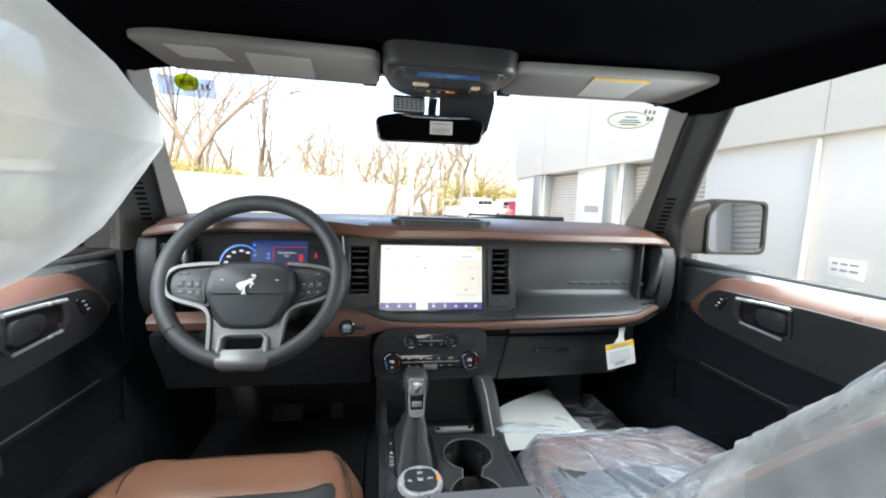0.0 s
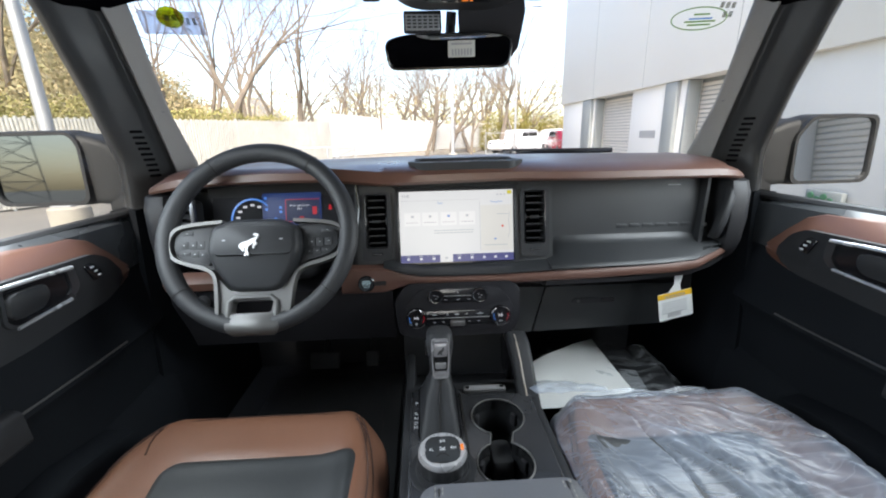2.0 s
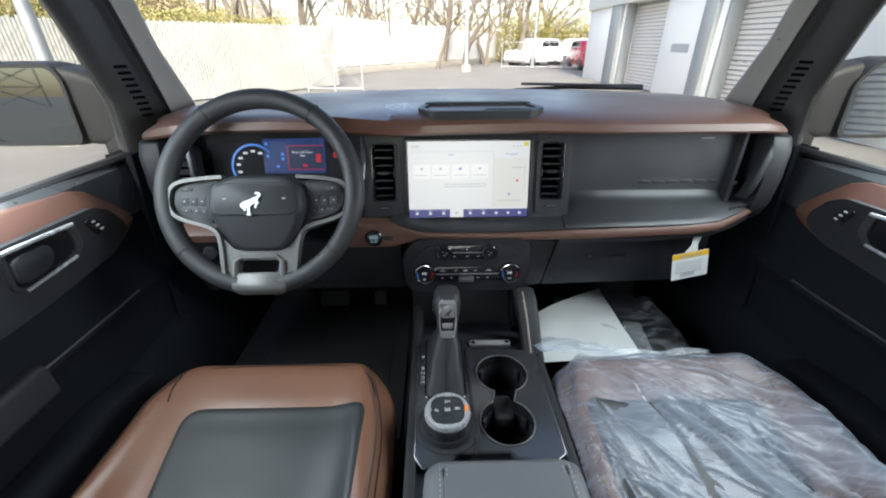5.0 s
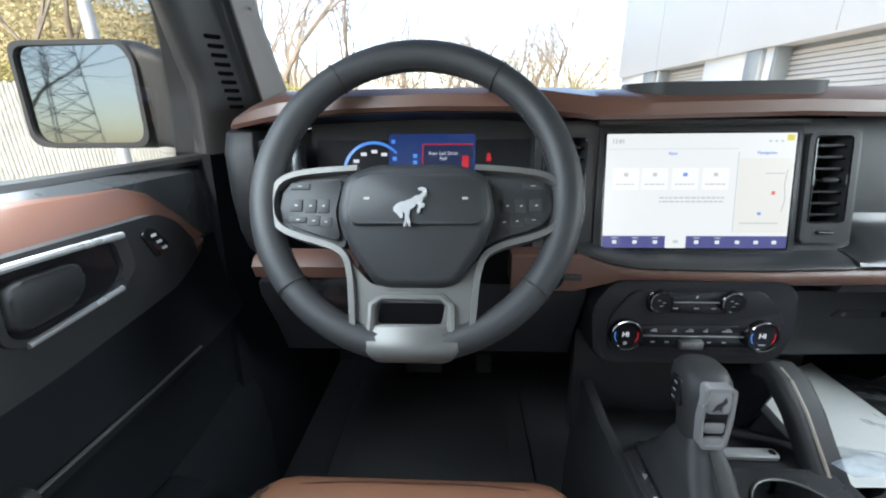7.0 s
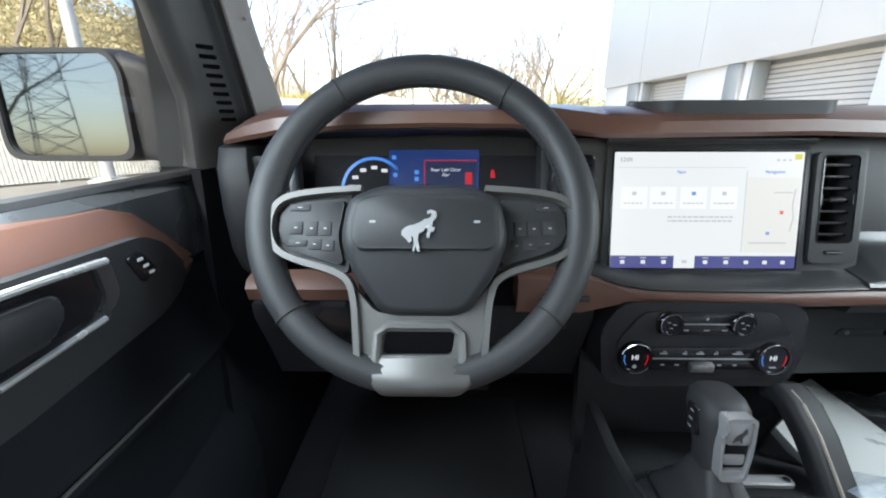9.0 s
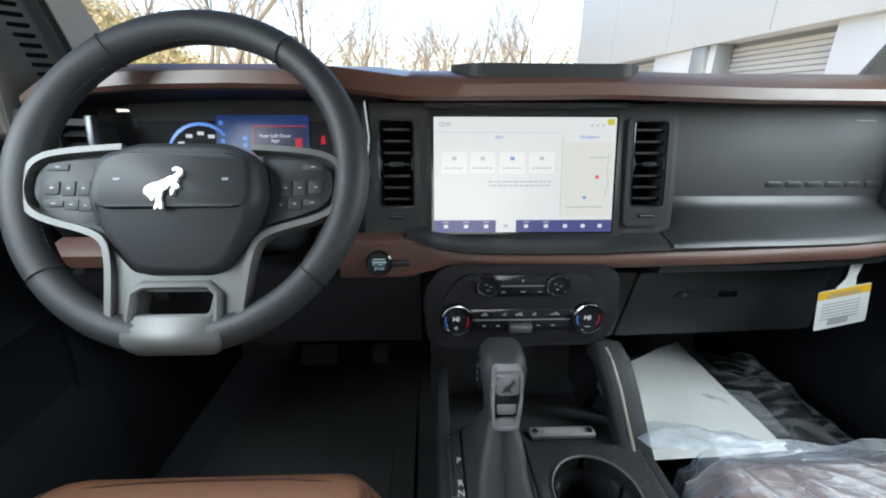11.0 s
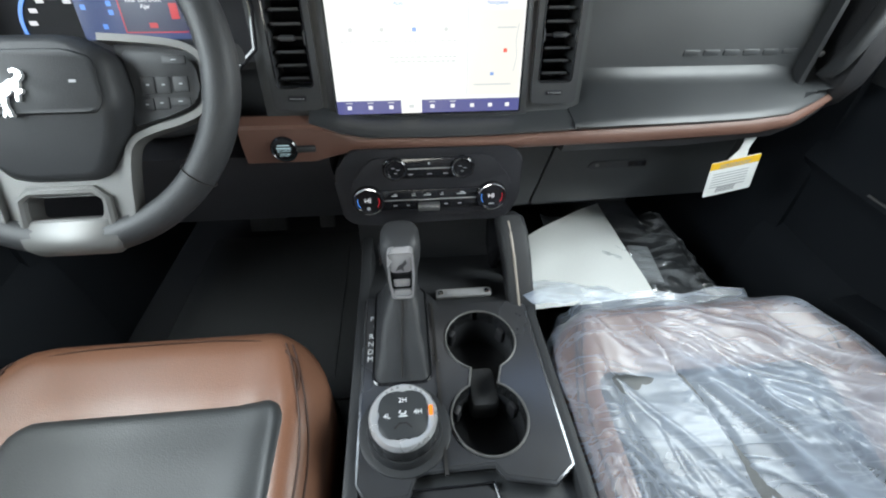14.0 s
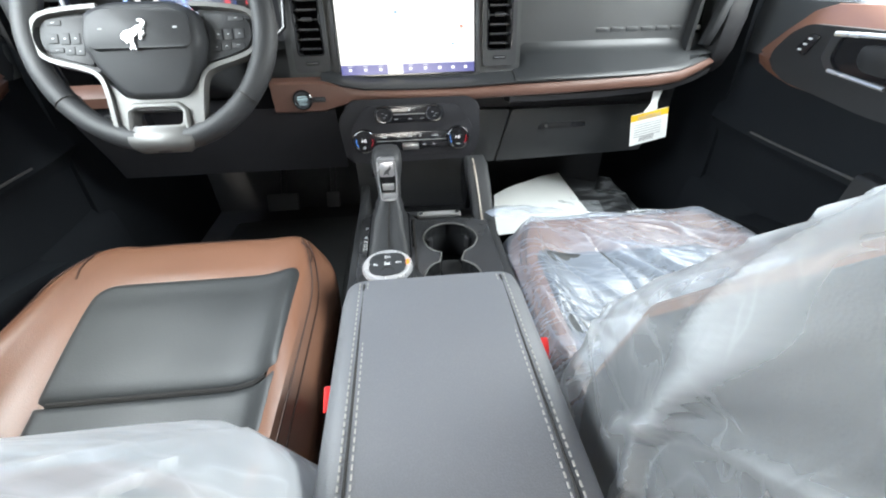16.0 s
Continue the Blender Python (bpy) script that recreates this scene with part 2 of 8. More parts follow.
MIRROR = mat("mirror_glass", (0.55, 0.57, 0.58), 0.03, metal=1.0, vary=0.02, grain=20, bump=0.0, rough_vary=0.01)
BLUEFILM = mat("blue_protective_film", (0.05, 0.16, 0.42), 0.25, vary=0.3, grain=60, bump=0.4)
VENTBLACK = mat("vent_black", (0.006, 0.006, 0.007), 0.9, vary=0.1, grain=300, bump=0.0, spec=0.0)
TAN = mat("tan_seam_strip", (0.30, 0.26, 0.22), 0.5, vary=0.1, grain=500, bump=0.1)
VISORLABEL = mat("visor_warning_label", (0.48, 0.48, 0.45), 0.6, vary=0.08, grain=300, bump=0.0)

SCREEN = glow("screen_white", (0.78, 0.82, 0.85), 0.94)
SCREENGREY = glow("screen_grey", (0.60, 0.64, 0.70), 0.8)
SCREENCARD = glow("screen_card", (0.84, 0.87, 0.89), 0.98)
SCREENMAP = glow("screen_map", (0.78, 0.80, 0.78), 0.90)
SCREENINK = glow("screen_ink", (0.30, 0.33, 0.38), 0.6)
SCREENBLUE = glow("screen_blue_ink", (0.18, 0.36, 0.85), 0.8)
SCREENBAR = glow("screen_navy_bar", (0.10, 0.11, 0.42), 0.55)
SCREENYEL = glow("screen_yellow", (0.75, 0.68, 0.02), 0.8)
SCREENRED = glow("screen_red", (0.9, 0.15, 0.12), 0.8)
GAUGEBLUE = glow("gauge_blue", (0.07, 0.27, 0.85), 0.9)
DISPBLUE = glow("display_blue", (0.012, 0.05, 0.26), 0.50)
DISPDARK = glow("display_dark_blue", (0.012, 0.03, 0.14), 0.4)
TELLRED = glow("warning_red", (0.75, 0.01, 0.03), 0.6)
DISPWHITE = glow("display_white", (0.8, 0.85, 0.95), 0.8)
ORANGE = glow("orange_lamp", (1.0, 0.25, 0.02), 1.2)
ICEBLUE = glow("ice_blue_legend", (0.45, 0.68, 0.78), 0.5)

STICKERFILM = clear("pale_sticker_film", (0.72, 0.72, 0.78), 0.3, milk=0.25)
DOTFILM = clear("yellow_green_sticker_film", (0.55, 0.54, 0.06), 0.3, ior=1.3)
GREENFILM = clear("green_print_film", (0.45, 0.62, 0.25), 0.3, ior=1.3)
BLUEPRINT = clear("blue_print_film", (0.35, 0.55, 0.85), 0.3, ior=1.3)
GREYFILM = clear("grey_print_film", (0.58, 0.58, 0.55), 0.3, ior=1.3)
GLASS = clear("window_glass", (0.97, 0.985, 0.98), 0.01, ior=1.22)
SIDEGLASS = clear("tinted_window_glass", (0.74, 0.775, 0.765), 0.01, ior=1.22)
# blue sheen of the reflected sky is put into this tint
FILM = film_mat("sky_tinted_film", 0.25, -0.025, 0.32, (-50, -30), 20, 0.12, 0.34, (0.70, 0.79, 0.95, 1))
MILKFILM = film_mat("milky_plastic_film", 0.19, -0.03, 0.40, (40, 75), 13, 0.05, 0.55)
# the same bag film, whitened for the light on the driver's bag
LITFILM = film_mat("light_whitened_film", 0.6, 0.0, 0.4, (35, 70), 12, 0.1, 0.6)
WHITEFILM = film_mat("doubled_milky_film", 0.55, -0.04, 0.6, (35, 70), 9, 0.05, 0.45, (0.76, 0.75, 0.73, 1))
BAGFILM = film_mat("bag_film", 0.03, 0.03, 0.15, (20, -35), 16)

# ---------------------------------------------------------------- mesh helpers
BASE = {}
I4 = Matrix.Identity(4)


def link_part(name, mesh, material, parent, label=""):
    mesh.materials.append(material)
    ob = new(name, mesh)
    if parent is not None:
        ob.parent = parent
        if parent in BASE:
            ob.matrix_parent_inverse = Matrix.Translation(BASE[parent]).inverted()
    if label:
        ob["label"] = label
    return ob


def to_mesh(name, bm, smooth=38):
    bmesh.ops.recalc_face_normals(bm, faces=bm.faces[:])
    me = bpy.data.meshes.new(name)
    bm.to_mesh(me)
    bm.free()
    if smooth:
        me.shade_smooth()
        me.set_sharp_from_angle(angle=radians(smooth))
    return me


def part(name, bm, material, parent, label="", smooth=38):
    """One mesh object under a thing or a part."""
    return link_part(name, to_mesh(name, bm, smooth), material, parent, label)


def thing(name, base, label, category, group="", kind=""):
    e = new(name)
    e.empty_display_size = 0.05
    e.location = base
    BASE[e] = Vector(base)
    return tagged(e, label, category, group, kind)


def solid(name, bm, material, label, category="", group="", kind="", smooth=38):
    return tagged(part(name, bm, material, None, "", smooth), label, category, group, kind)


def FM(x, y, z, tilt=0.0, turn=0.0):
    """A plane that faces back along -y: u to the right, v up, w towards the cabin; tilt leans its top away."""
    t = radians(tilt)
    m = Matrix(((1, 0, 0, 0), (0, math.sin(t), -math.cos(t), 0), (0, math.cos(t), math.sin(t), 0), (0, 0, 0, 1)))
    return Matrix.Translation((x, y, z)) @ Matrix.Rotation(radians(turn), 4, "Z") @ m


def TM(x, y, z, rx=0.0, rz=0.0):
    """A plane that faces up."""
    return pose(x, y, z, rx, 0, rz)


def SM(s, x, y, z):
    """A plane on a side wall, s = -1 left, 1 right: u ahead, v up, w into the cabin."""
    return Matrix(((0, 0, -s, s * x), (1, 0, 0, y), (0, 1, 0, z), (0, 0, 0, 1)))


def box(bm, c, s, rot=None, bev=0.0, seg=2):
    made = bmesh.ops.create_cube(bm, size=1, matrix=Matrix.Translation(c) @ (rot or I4) @ Matrix.Diagonal((*s, 1)))
    if bev:
        edges = list({e for v in made["verts"] for e in v.link_edges})
        bmesh.ops.bevel(bm, geom=edges, offset=bev, segments=seg, affect="EDGES", profile=0.5)
    return bm


def boxed(c, s, rot=None, bev=0.0, seg=2):
    return box(bmesh.new(), c, s, rot, bev, seg)


def even(loop, n):
    """The same outline with n points at even steps."""
    pts = [Vector(p) for p in loop] + [Vector(loop[0])]
    total = sum((b - a).length for a, b in zip(pts, pts[1:]))
    out, i, run = [], 0, 0.0
    for k in range(n):
        want = total * k / n
        while run + (pts[i + 1] - pts[i]).length < want:
            run += (pts[i + 1] - pts[i]).length
            i += 1
        seg = (pts[i + 1] - pts[i])
        out.append(tuple(pts[i] + seg * ((want - run) / max(seg.length, 1e-9))))
    return out


def rpoly(pts, r=0.0, n=4):
    """A closed outline with its corners rounded; a point may carry its own radius."""
    out, k = [], len(pts)
    for i in range(k):
        p, a, b = Vector(pts[i][:2]), Vector(pts[i - 1][:2]), Vector(pts[(i + 1) % k][:2])
        rad = pts[i][2] if len(pts[i]) > 2 else r
        if rad <= 0:
            out.append(tuple(p))
            continue
        da, db = (a - p), (b - p)
        d = min(rad, da.length * 0.48, db.length * 0.48)
        s, e = p + da.normalized() * d, p + db.normalized() * d
        for j in range(n + 1):
            t = j / n
            out.append(tuple(s * (1 - t) ** 2 + p * 2 * t * (1 - t) + e * t * t))
    return out


def rrect(w, h, r, cx=0.0, cy=0.0, n=4):
    return rpoly([(cx - w / 2, cy - h / 2), (cx + w / 2, cy - h / 2), (cx + w / 2, cy + h / 2), (cx - w / 2, cy + h / 2)], r, n)


def circ(r, cx=0.0, cy=0.0, n=28, ry=None):
    return [(cx + r * math.cos(2 * math.pi * i / n), cy + (ry or r) * math.sin(2 * math.pi * i / n)) for i in range(n)]


def prism(bm, outline, w0, w1, M, holes=(), bev=0.0):
    """A plate: an outline, with holes if any, from depth w0 to w1 in the plane M; bev rounds the rim at w1."""
    loops = [outline, *holes]
    if not holes:
        front = [bm.verts.new(M @ Vector((u, v, w1))) for u, v in outline]
        back = [bm.verts.new(M @ Vector((u, v, w0))) for u, v in outline]
        ff = bm.faces.new(front)
        bm.faces.new(back[::-1])
        k = len(front)
        for i in range(k):
            bm.faces.new((front[i], back[i], back[(i + 1) % k], front[(i + 1) % k]))
        if bev:
            bmesh.ops.bevel(bm, geom=list(ff.edges), offset=bev, segments=2, affect="EDGES", profile=0.5)
        return bm
    for w in (w0, w1):
        edges = []
        for lp in loops:
            vs = [bm.verts.new(M @ Vector((u, v, w))) for u, v in lp]
            edges += [bm.edges.new((vs[i], vs[(i + 1) % len(vs)])) for i in range(len(vs))]
        bmesh.ops.triangle_fill(bm, use_beauty=True, use_dissolve=False, edges=edges)
    for lp in loops:
        a = [bm.verts.new(M @ Vector((u, v, w0))) for u, v in lp]
        b = [bm.verts.new(M @ Vector((u, v, w1))) for u, v in lp]
        for i in range(len(lp)):
            j = (i + 1) % len(lp)
            bm.faces.new((a[i], a[j], b[j], b[i]))
    bmesh.ops.remove_doubles(bm, verts=bm.verts[:], dist=1e-6)
    return bm


def plate(outline, w0, w1, M, holes=(), bev=0.0):
    return prism(bmesh.new(), outline, w0, w1, M, holes, bev)


def loft(bm, rings, closed=True, cap=True):
    vs = [[bm.verts.new(p) for p in r] for r in rings]
    k = len(vs[0])
    for a, b in zip(vs, vs[1:]):
        for i in range(k if closed else k - 1):
            j = (i + 1) % k
            bm.faces.new((a[i], a[j], b[j], b[i]))
    if cap and closed:
        bm.faces.new(vs[0][::-1])
        bm.faces.new(vs[-1])
    return bm


def tube(bm, path, r, n=8, closed=False):
    pts = [Vector(p) for p in path]
    k, rings, up = len(pts), [], None
    for i, p in enumerate(pts):
        a = pts[i - 1] if (i or closed) else p
        b = pts[(i + 1) % k] if (i < k - 1 or closed) else p
        t = (b - a).normalized()
        if up is None:
            up = t.orthogonal().normalized()
        up = (up - t * up.dot(t)).normalized()
        side = t.cross(up)
        rad = r[i] if isinstance(r, (list, tuple)) else r
        rings.append([p + (up * math.cos(2 * math.pi * j / n) + side * math.sin(2 * math.pi * j / n)) * rad for j in range(n)])
    if closed:
        rings.append(rings[0])
        vs = [[bm.verts.new(q) for q in ring] for ring in rings[:-1]]
        vs.append(vs[0])
        for a, b in zip(vs, vs[1:]):
            for i in range(n):
                j = (i + 1) % n
                bm.faces.new((a[i], a[j], b[j], b[i]))
        return bm
    return loft(bm, rings)


def lathe(bm, prof, M, n=28):
    return loft(bm, [[M @ Vector((r * math.cos(2 * math.pi * j / n), r * math.sin(2 * math.pi * j / n), h)) for j in range(n)] for r, h in prof])


def dashes(path, step, length, w, h=0.0008):
    """A row of stitches along a line."""
    bm = bmesh.new()
    pts = [Vector(p) for p in path]
    run = 0.0
    for a, b in zip(pts, pts[1:]):
        d = (b - a)
        L = d.length
        d.normalize()
        rot = d.to_track_quat("X", "Z").to_matrix().to_4x4()
        while run < L:
            box(bm, a + d * run, (length, w, h), rot)
            run += step
        run -= L
    return bm


def writing(name, body, size, M, material, parent, label="", deep=0.0003):
    cu = bpy.data.curves.new(name, "FONT")
    cu.body, cu.size, cu.align_x, cu.align_y, cu.extrude = body, size, "CENTER", "CENTER", deep
    cu.resolution_u = 2
    tmp = new(name, cu)
    me = bpy.data.meshes.new_from_object(tmp.evaluated_get(bpy.context.evaluated_depsgraph_get()))
    bpy.data.objects.remove(tmp)
    me.transform(M)
    me.materials.clear()
    return link_part(name, me, material, parent, label)


def lerp_table(table, x):
    for (x0, *a), (x1, *b) in zip(table, table[1:]):
        if x <= x1:
            t = max(0, (x - x0) / (x1 - x0))
            return [p + (q - p) * t for p, q in zip(a, b)]
    return list(table[-1][1:])


def steps(a, b, n):
    return [a + (b - a) * i / n for i in range(n + 1)]

# ---------------------------------------------------------------- outside: ground, building, fences
ASPHALT = mat("asphalt", (0.19, 0.175, 0.155), 0.9, vary=0.25, grain=60, bump=0.4, broad=0.6)
WALLWHITE = mat("white_painted_wall", (0.74, 0.73, 0.70), 0.75, vary=0.06, grain=40, bump=0.1, broad=0.7)
FASCIA = mat("pale_grey_cladding", (0.72, 0.71, 0.67), 0.55, vary=0.05, grain=40, bump=0.05, broad=0.5)
JAMB = mat("grey_jamb", (0.26, 0.28, 0.28), 0.7, vary=0.08, grain=40, bump=0.1)
SHUTTER = mat("cream_roll_door", (0.66, 0.63, 0.58), 0.55, vary=0.06, grain=50, bump=0.05)
SLAT = mat("white_fence_slat", (0.62, 0.61, 0.58), 0.7, vary=0.12, grain=30, bump=0.1, broad=1.5)
DARKSLAT = mat("darker_fence_slat", (0.46, 0.45, 0.41), 0.75, vary=0.2, grain=30, bump=0.1, broad=1.2)
GALV = mat("galvanised_steel", (0.42, 0.43, 0.44), 0.5, metal=0.6, vary=0.12, grain=60, bump=0.05)
CONCRETE = mat("concrete", (0.36, 0.33, 0.28), 0.9, vary=0.25, grain=40, bump=0.3, broad=1.2)
BARK = mat("tree_bark", (0.17, 0.14, 0.11), 0.95, vary=0.35, grain=40, bump=0.5, broad=3)
TWIG = mat("bare_twigs", (0.17, 0.13, 0.10), 0.95, vary=0.3, grain=30, bump=0.0, broad=2)
BANK = mat("leaf_litter_bank", (0.32, 0.27, 0.14), 1.0, vary=0.45, grain=12, bump=0.6, broad=1.0)


def leafy(name, a, b, c):
    m = mat(name, a, 0.7, vary=0.35, grain=20, bump=0.0, broad=1.2)
    n, l = m.node_tree.nodes, m.node_tree.links
    g, r = n.new("ShaderNodeNewGeometry"), n.new("ShaderNodeValToRGB")
    l.new(g.outputs["Random Per Island"], r.inputs[0])
    e = r.color_ramp.elements
    e[0].color, e[1].color = (*a, 1), (*c, 1)
    e.new(0.5).color = (*b, 1)
    l.new(r.outputs[0], n["Principled BSDF"].inputs["Base Color"])
    return m


IVY = leafy("ivy_leaves", (0.22, 0.22, 0.06), (0.31, 0.29, 0.09), (0.34, 0.27, 0.12))
DRY = leafy("dry_brush", (0.34, 0.27, 0.15), (0.40, 0.32, 0.18), (0.27, 0.25, 0.11))
HEDGE = leafy("yellow_green_hedge", (0.22, 0.21, 0.04), (0.30, 0.27, 0.06), (0.22, 0.16, 0.05))

bm = bmesh.new()
bmesh.ops.create_grid(bm, x_segments=60, y_segments=60, size=300)
for v in bm.verts:
    v.co.z = 0.02 * noise.noise(v.co * 0.05) if max(abs(v.co.x), abs(v.co.y)) > 30 else 0.0
solid("ground", bm, ASPHALT, "worn grey-brown asphalt yard with scattered dust", "ground", kind="structure")

BX = 7.0
VALVE = mat("green_valve_paint", (0.05, 0.16, 0.09), 0.5, vary=0.2, grain=60, bump=0.1)
building = thing("garage_building", (BX, 6, 0), "white workshop building with pale grey upper cladding and roll-up doors", "building")
Y_END, Y_NEAR, LINTEL, ROOF = 19.8, -14.0, 2.74, 8.6
DOORS = [(13.05, 15.95), (7.05, 10.15), (-6.0, -3.2)]
edges = [Y_END]
for a, b in DOORS:
    edges += [b, a]
edges.append(Y_NEAR)
for i in range(0, len(edges), 2):
    hi, lo = edges[i], edges[i + 1]
    part("wall", boxed((BX + 0.55, (hi + lo) / 2, LINTEL / 2), (1.1, hi - lo, LINTEL), bev=0.01), WALLWHITE, building)
    # jambs and pilasters painted grey for the shade on the reveals
    part("jamb", boxed((BX + 0.16, lo - 0.03 if i else lo - 0.0, LINTEL / 2), (0.34, 0.10, LINTEL - 0.01), bev=0.01), JAMB, building, "steel door jamb, its shade put into the grey")
part("pilaster", boxed((BX - 0.06, 17.35 - 0.7, LINTEL / 2), (0.12, 0.9, LINTEL - 0.02), bev=0.01), JAMB, building, "pilaster, its shade put into the grey")
part("pilaster", boxed((BX - 0.06, 10.9 - 0.2, LINTEL / 2), (0.12, 0.55, LINTEL - 0.02), bev=0.01), JAMB, building, "pilaster, its shade put into the grey")
part("cladding", boxed((BX + 3.9, (Y_END + Y_NEAR) / 2, (LINTEL + ROOF) / 2), (8.1, Y_END - Y_NEAR, ROOF - LINTEL), bev=0.02), FASCIA, building, "pale grey upper cladding")
part("end_wall", boxed((BX + 4.5, Y_END - 0.15, LINTEL / 2), (6.8, 0.3, LINTEL)), WALLWHITE, building)
part("coping", boxed((BX + 3.9, (Y_END + Y_NEAR) / 2, ROOF + 0.06), (8.3, Y_END - Y_NEAR + 0.2, 0.12), bev=0.02), JAMB, building, "grey metal coping")
for yj in (16.0, 12.2, 8.4, 4.6, 0.8, -3.0):
    part("panel_joint", boxed((BX - 0.152, yj, (LINTEL + ROOF) / 2), (0.006, 0.012, ROOF - LINTEL - 0.1)), JAMB, building)
for a, b in DOORS:
    door = part("roll_door", boxed((BX + 0.42, (a + b) / 2, LINTEL / 2), (0.05, b - a, LINTEL)), JAMB, building, "cream ribbed roll-up door")
    z = 0.06
    while z < LINTEL - 0.05:
        part("rib", boxed((BX + 0.385, (a + b) / 2, z), (0.03, b - a - 0.06, 0.092), bev=0.012, seg=1), SHUTTER, door)
        z += 0.11
    for k in range(9):
        part("bolt", boxed((BX + 0.365, a + 0.25 + k * (b - a - 0.5) / 8, 1.08), (0.012, 0.12, 0.035)), GALV, door)
sign = part("wall_sign", boxed((BX - 0.012, 4.10, 0.635), (0.02, 0.50, 0.30), bev=0.006), PAPER, building, "small white wall sign")
for dz in (0.07, -0.03):
    for dy, w in ((-0.12, 0.12), (0.02, 0.10), (0.15, 0.08)):
        part("sign_bar", boxed((BX - 0.024, 4.10 + dy, 0.64 + dz), (0.006, w, 0.035)), PRINT, sign)
red_box = part("hydrant_box", boxed((BX - 0.06, 4.10, 0.29), (0.12, 0.54, 0.16), bev=0.015), JAMB, building, "grey box with red valves")
for dy in (-0.15, 0.13):
    part("red_valve", lathe(bmesh.new(), [(0.02, 0.0), (0.03, 0.03), (0.065, 0.035), (0.065, 0.06), (0.02, 0.065)], Matrix.Translation((BX - 0.12, 4.10 + dy, 0.29)) @ Matrix.Rotation(radians(-90), 4, "Y"), 14), RED, red_box, "red valve wheel")
part("downpipe", tube(bmesh.new(), [(BX - 0.06, 4.72, 0.05), (BX - 0.06, 4.72, 2.70)], 0.045, 10), WALLWHITE, building, "white downpipe")
part("notice", boxed((BX - 0.005, 11.9, 1.35), (0.012, 0.9, 0.22)), GREYMARK, building, "faint grey stencilled notice")
box_ob = part("service_panel", boxed((BX - 0.08, 5.75, 0.27), (0.10, 0.66, 0.24), bev=0.02), JAMB, building, "small grey service panel with green valves")
for dy, dz in ((-0.18, -0.03), (-0.06, 0.03), (0.06, -0.03), (0.18, 0.03)):
    part("valve", lathe(bmesh.new(), [(0.02, 0.0), (0.02, 0.03), (0.055, 0.035), (0.055, 0.055), (0.02, 0.06)], Matrix.Translation((BX - 0.13, 5.75 + dy, 0.27 + dz)) @ Matrix.Rotation(radians(-90), 4, "Y"), 14), VALVE, box_ob, "green valve wheel")


def slat_fence(a, b, h, post_step, label, curb=0.0, fall=0.0, finish=SLAT):
    a, b = Vector((*a, 0)), Vector((*b, 0))
    d = (b - a)
    L = d.length
    d.normalize()
    nrm = Vector((d.y, -d.x, 0))
    t = thing("slatted_fence", a, label, "fence")
    rot = Matrix.Rotation(math.atan2(d.y, d.x), 4, "Z")
    k = int(L / 0.075)
    one = bmesh.new()
    verts, faces = [], []
    rng = random.Random(int(L * 100))
    for i in range(k):
        s = (i + 0.5) * L / k
        w, dep = 0.034, 0.006 + 0.006 * rng.random()
        z0, z1 = curb + 0.05, h - fall * s / L + 0.035 * (i % 2) + 0.02 * rng.random()
        c = a + d * s
        q = len(verts)
        for ww, dd in ((-w, 0.0), (0, dep), (w, 0.0)):
            p = c + d * ww + nrm * dd
            verts += [(p.x, p.y, z0), (p.x, p.y, z1)]
        faces += [(q, q + 2, q + 3, q + 1), (q + 2, q + 4, q + 5, q + 3)]
    me = bpy.data.meshes.new("slats")
    me.from_pydata(verts, [], faces)
    one.free()
    tagged(link_part("slats", me, finish, t, "white privacy slats"), kind="stuff")
    # wire mesh woven over the slats
    wires = bmesh.new()
    m = int(L / 0.3)
    for i in range(m):
        for sgn in (1, -1):
            s0 = i * 0.3
            p0 = a + d * s0 + nrm * 0.016 + Vector((0, 0, curb + 0.05 if sgn > 0 else h - fall))
            p1 = a + d * min(L, s0 + (h - curb)) + nrm * 0.016 + Vector((0, 0, h - fall if sgn > 0 else curb + 0.05))
            tube(wires, [p0, p1], 0.003, 3)
    tagged(part("wire_mesh", wires, GALV, t, "galvanised chain-link wire"), kind="stuff")
    s = 0.0
    while s <= L + 0.01:
        p = a + d * s - nrm * 0.03
        part("post", tube(bmesh.new(), [p, p + Vector((0, 0, h + 0.08 - fall * s / L))], 0.035, 8), GALV, t)
        s += post_step
    part("top_rail", tube(bmesh.new(), [a + Vector((0, 0, h - 0.03)) - nrm * 0.02, b + Vector((0, 0, h - 0.03 - fall)) - nrm * 0.02], 0.022, 8), GALV, t)
    if curb:
        mid = (a + b) / 2 + nrm * 0.05
        part("footing", boxed((mid.x, mid.y, curb / 2), (L, 0.3, curb), rot, 0.02), CONCRETE, t, "stained concrete footing")
    return t


slat_fence((-14.5, 2.0), (-3.8, 16.35), 2.05, 2.8, "white slatted chain-link fence with ivy growing through", finish=DARKSLAT)
slat_fence((-5.6, 22.0), (5.2, 36.0), 2.75, 2.6, "bright white slatted fence on a concrete footing", 0.34, 0.75)
slat_fence((-26.0, -14.0), (-14.5, 2.0), 2.05, 2.8, "white slatted chain-link fence along the yard", finish=DARKSLAT)


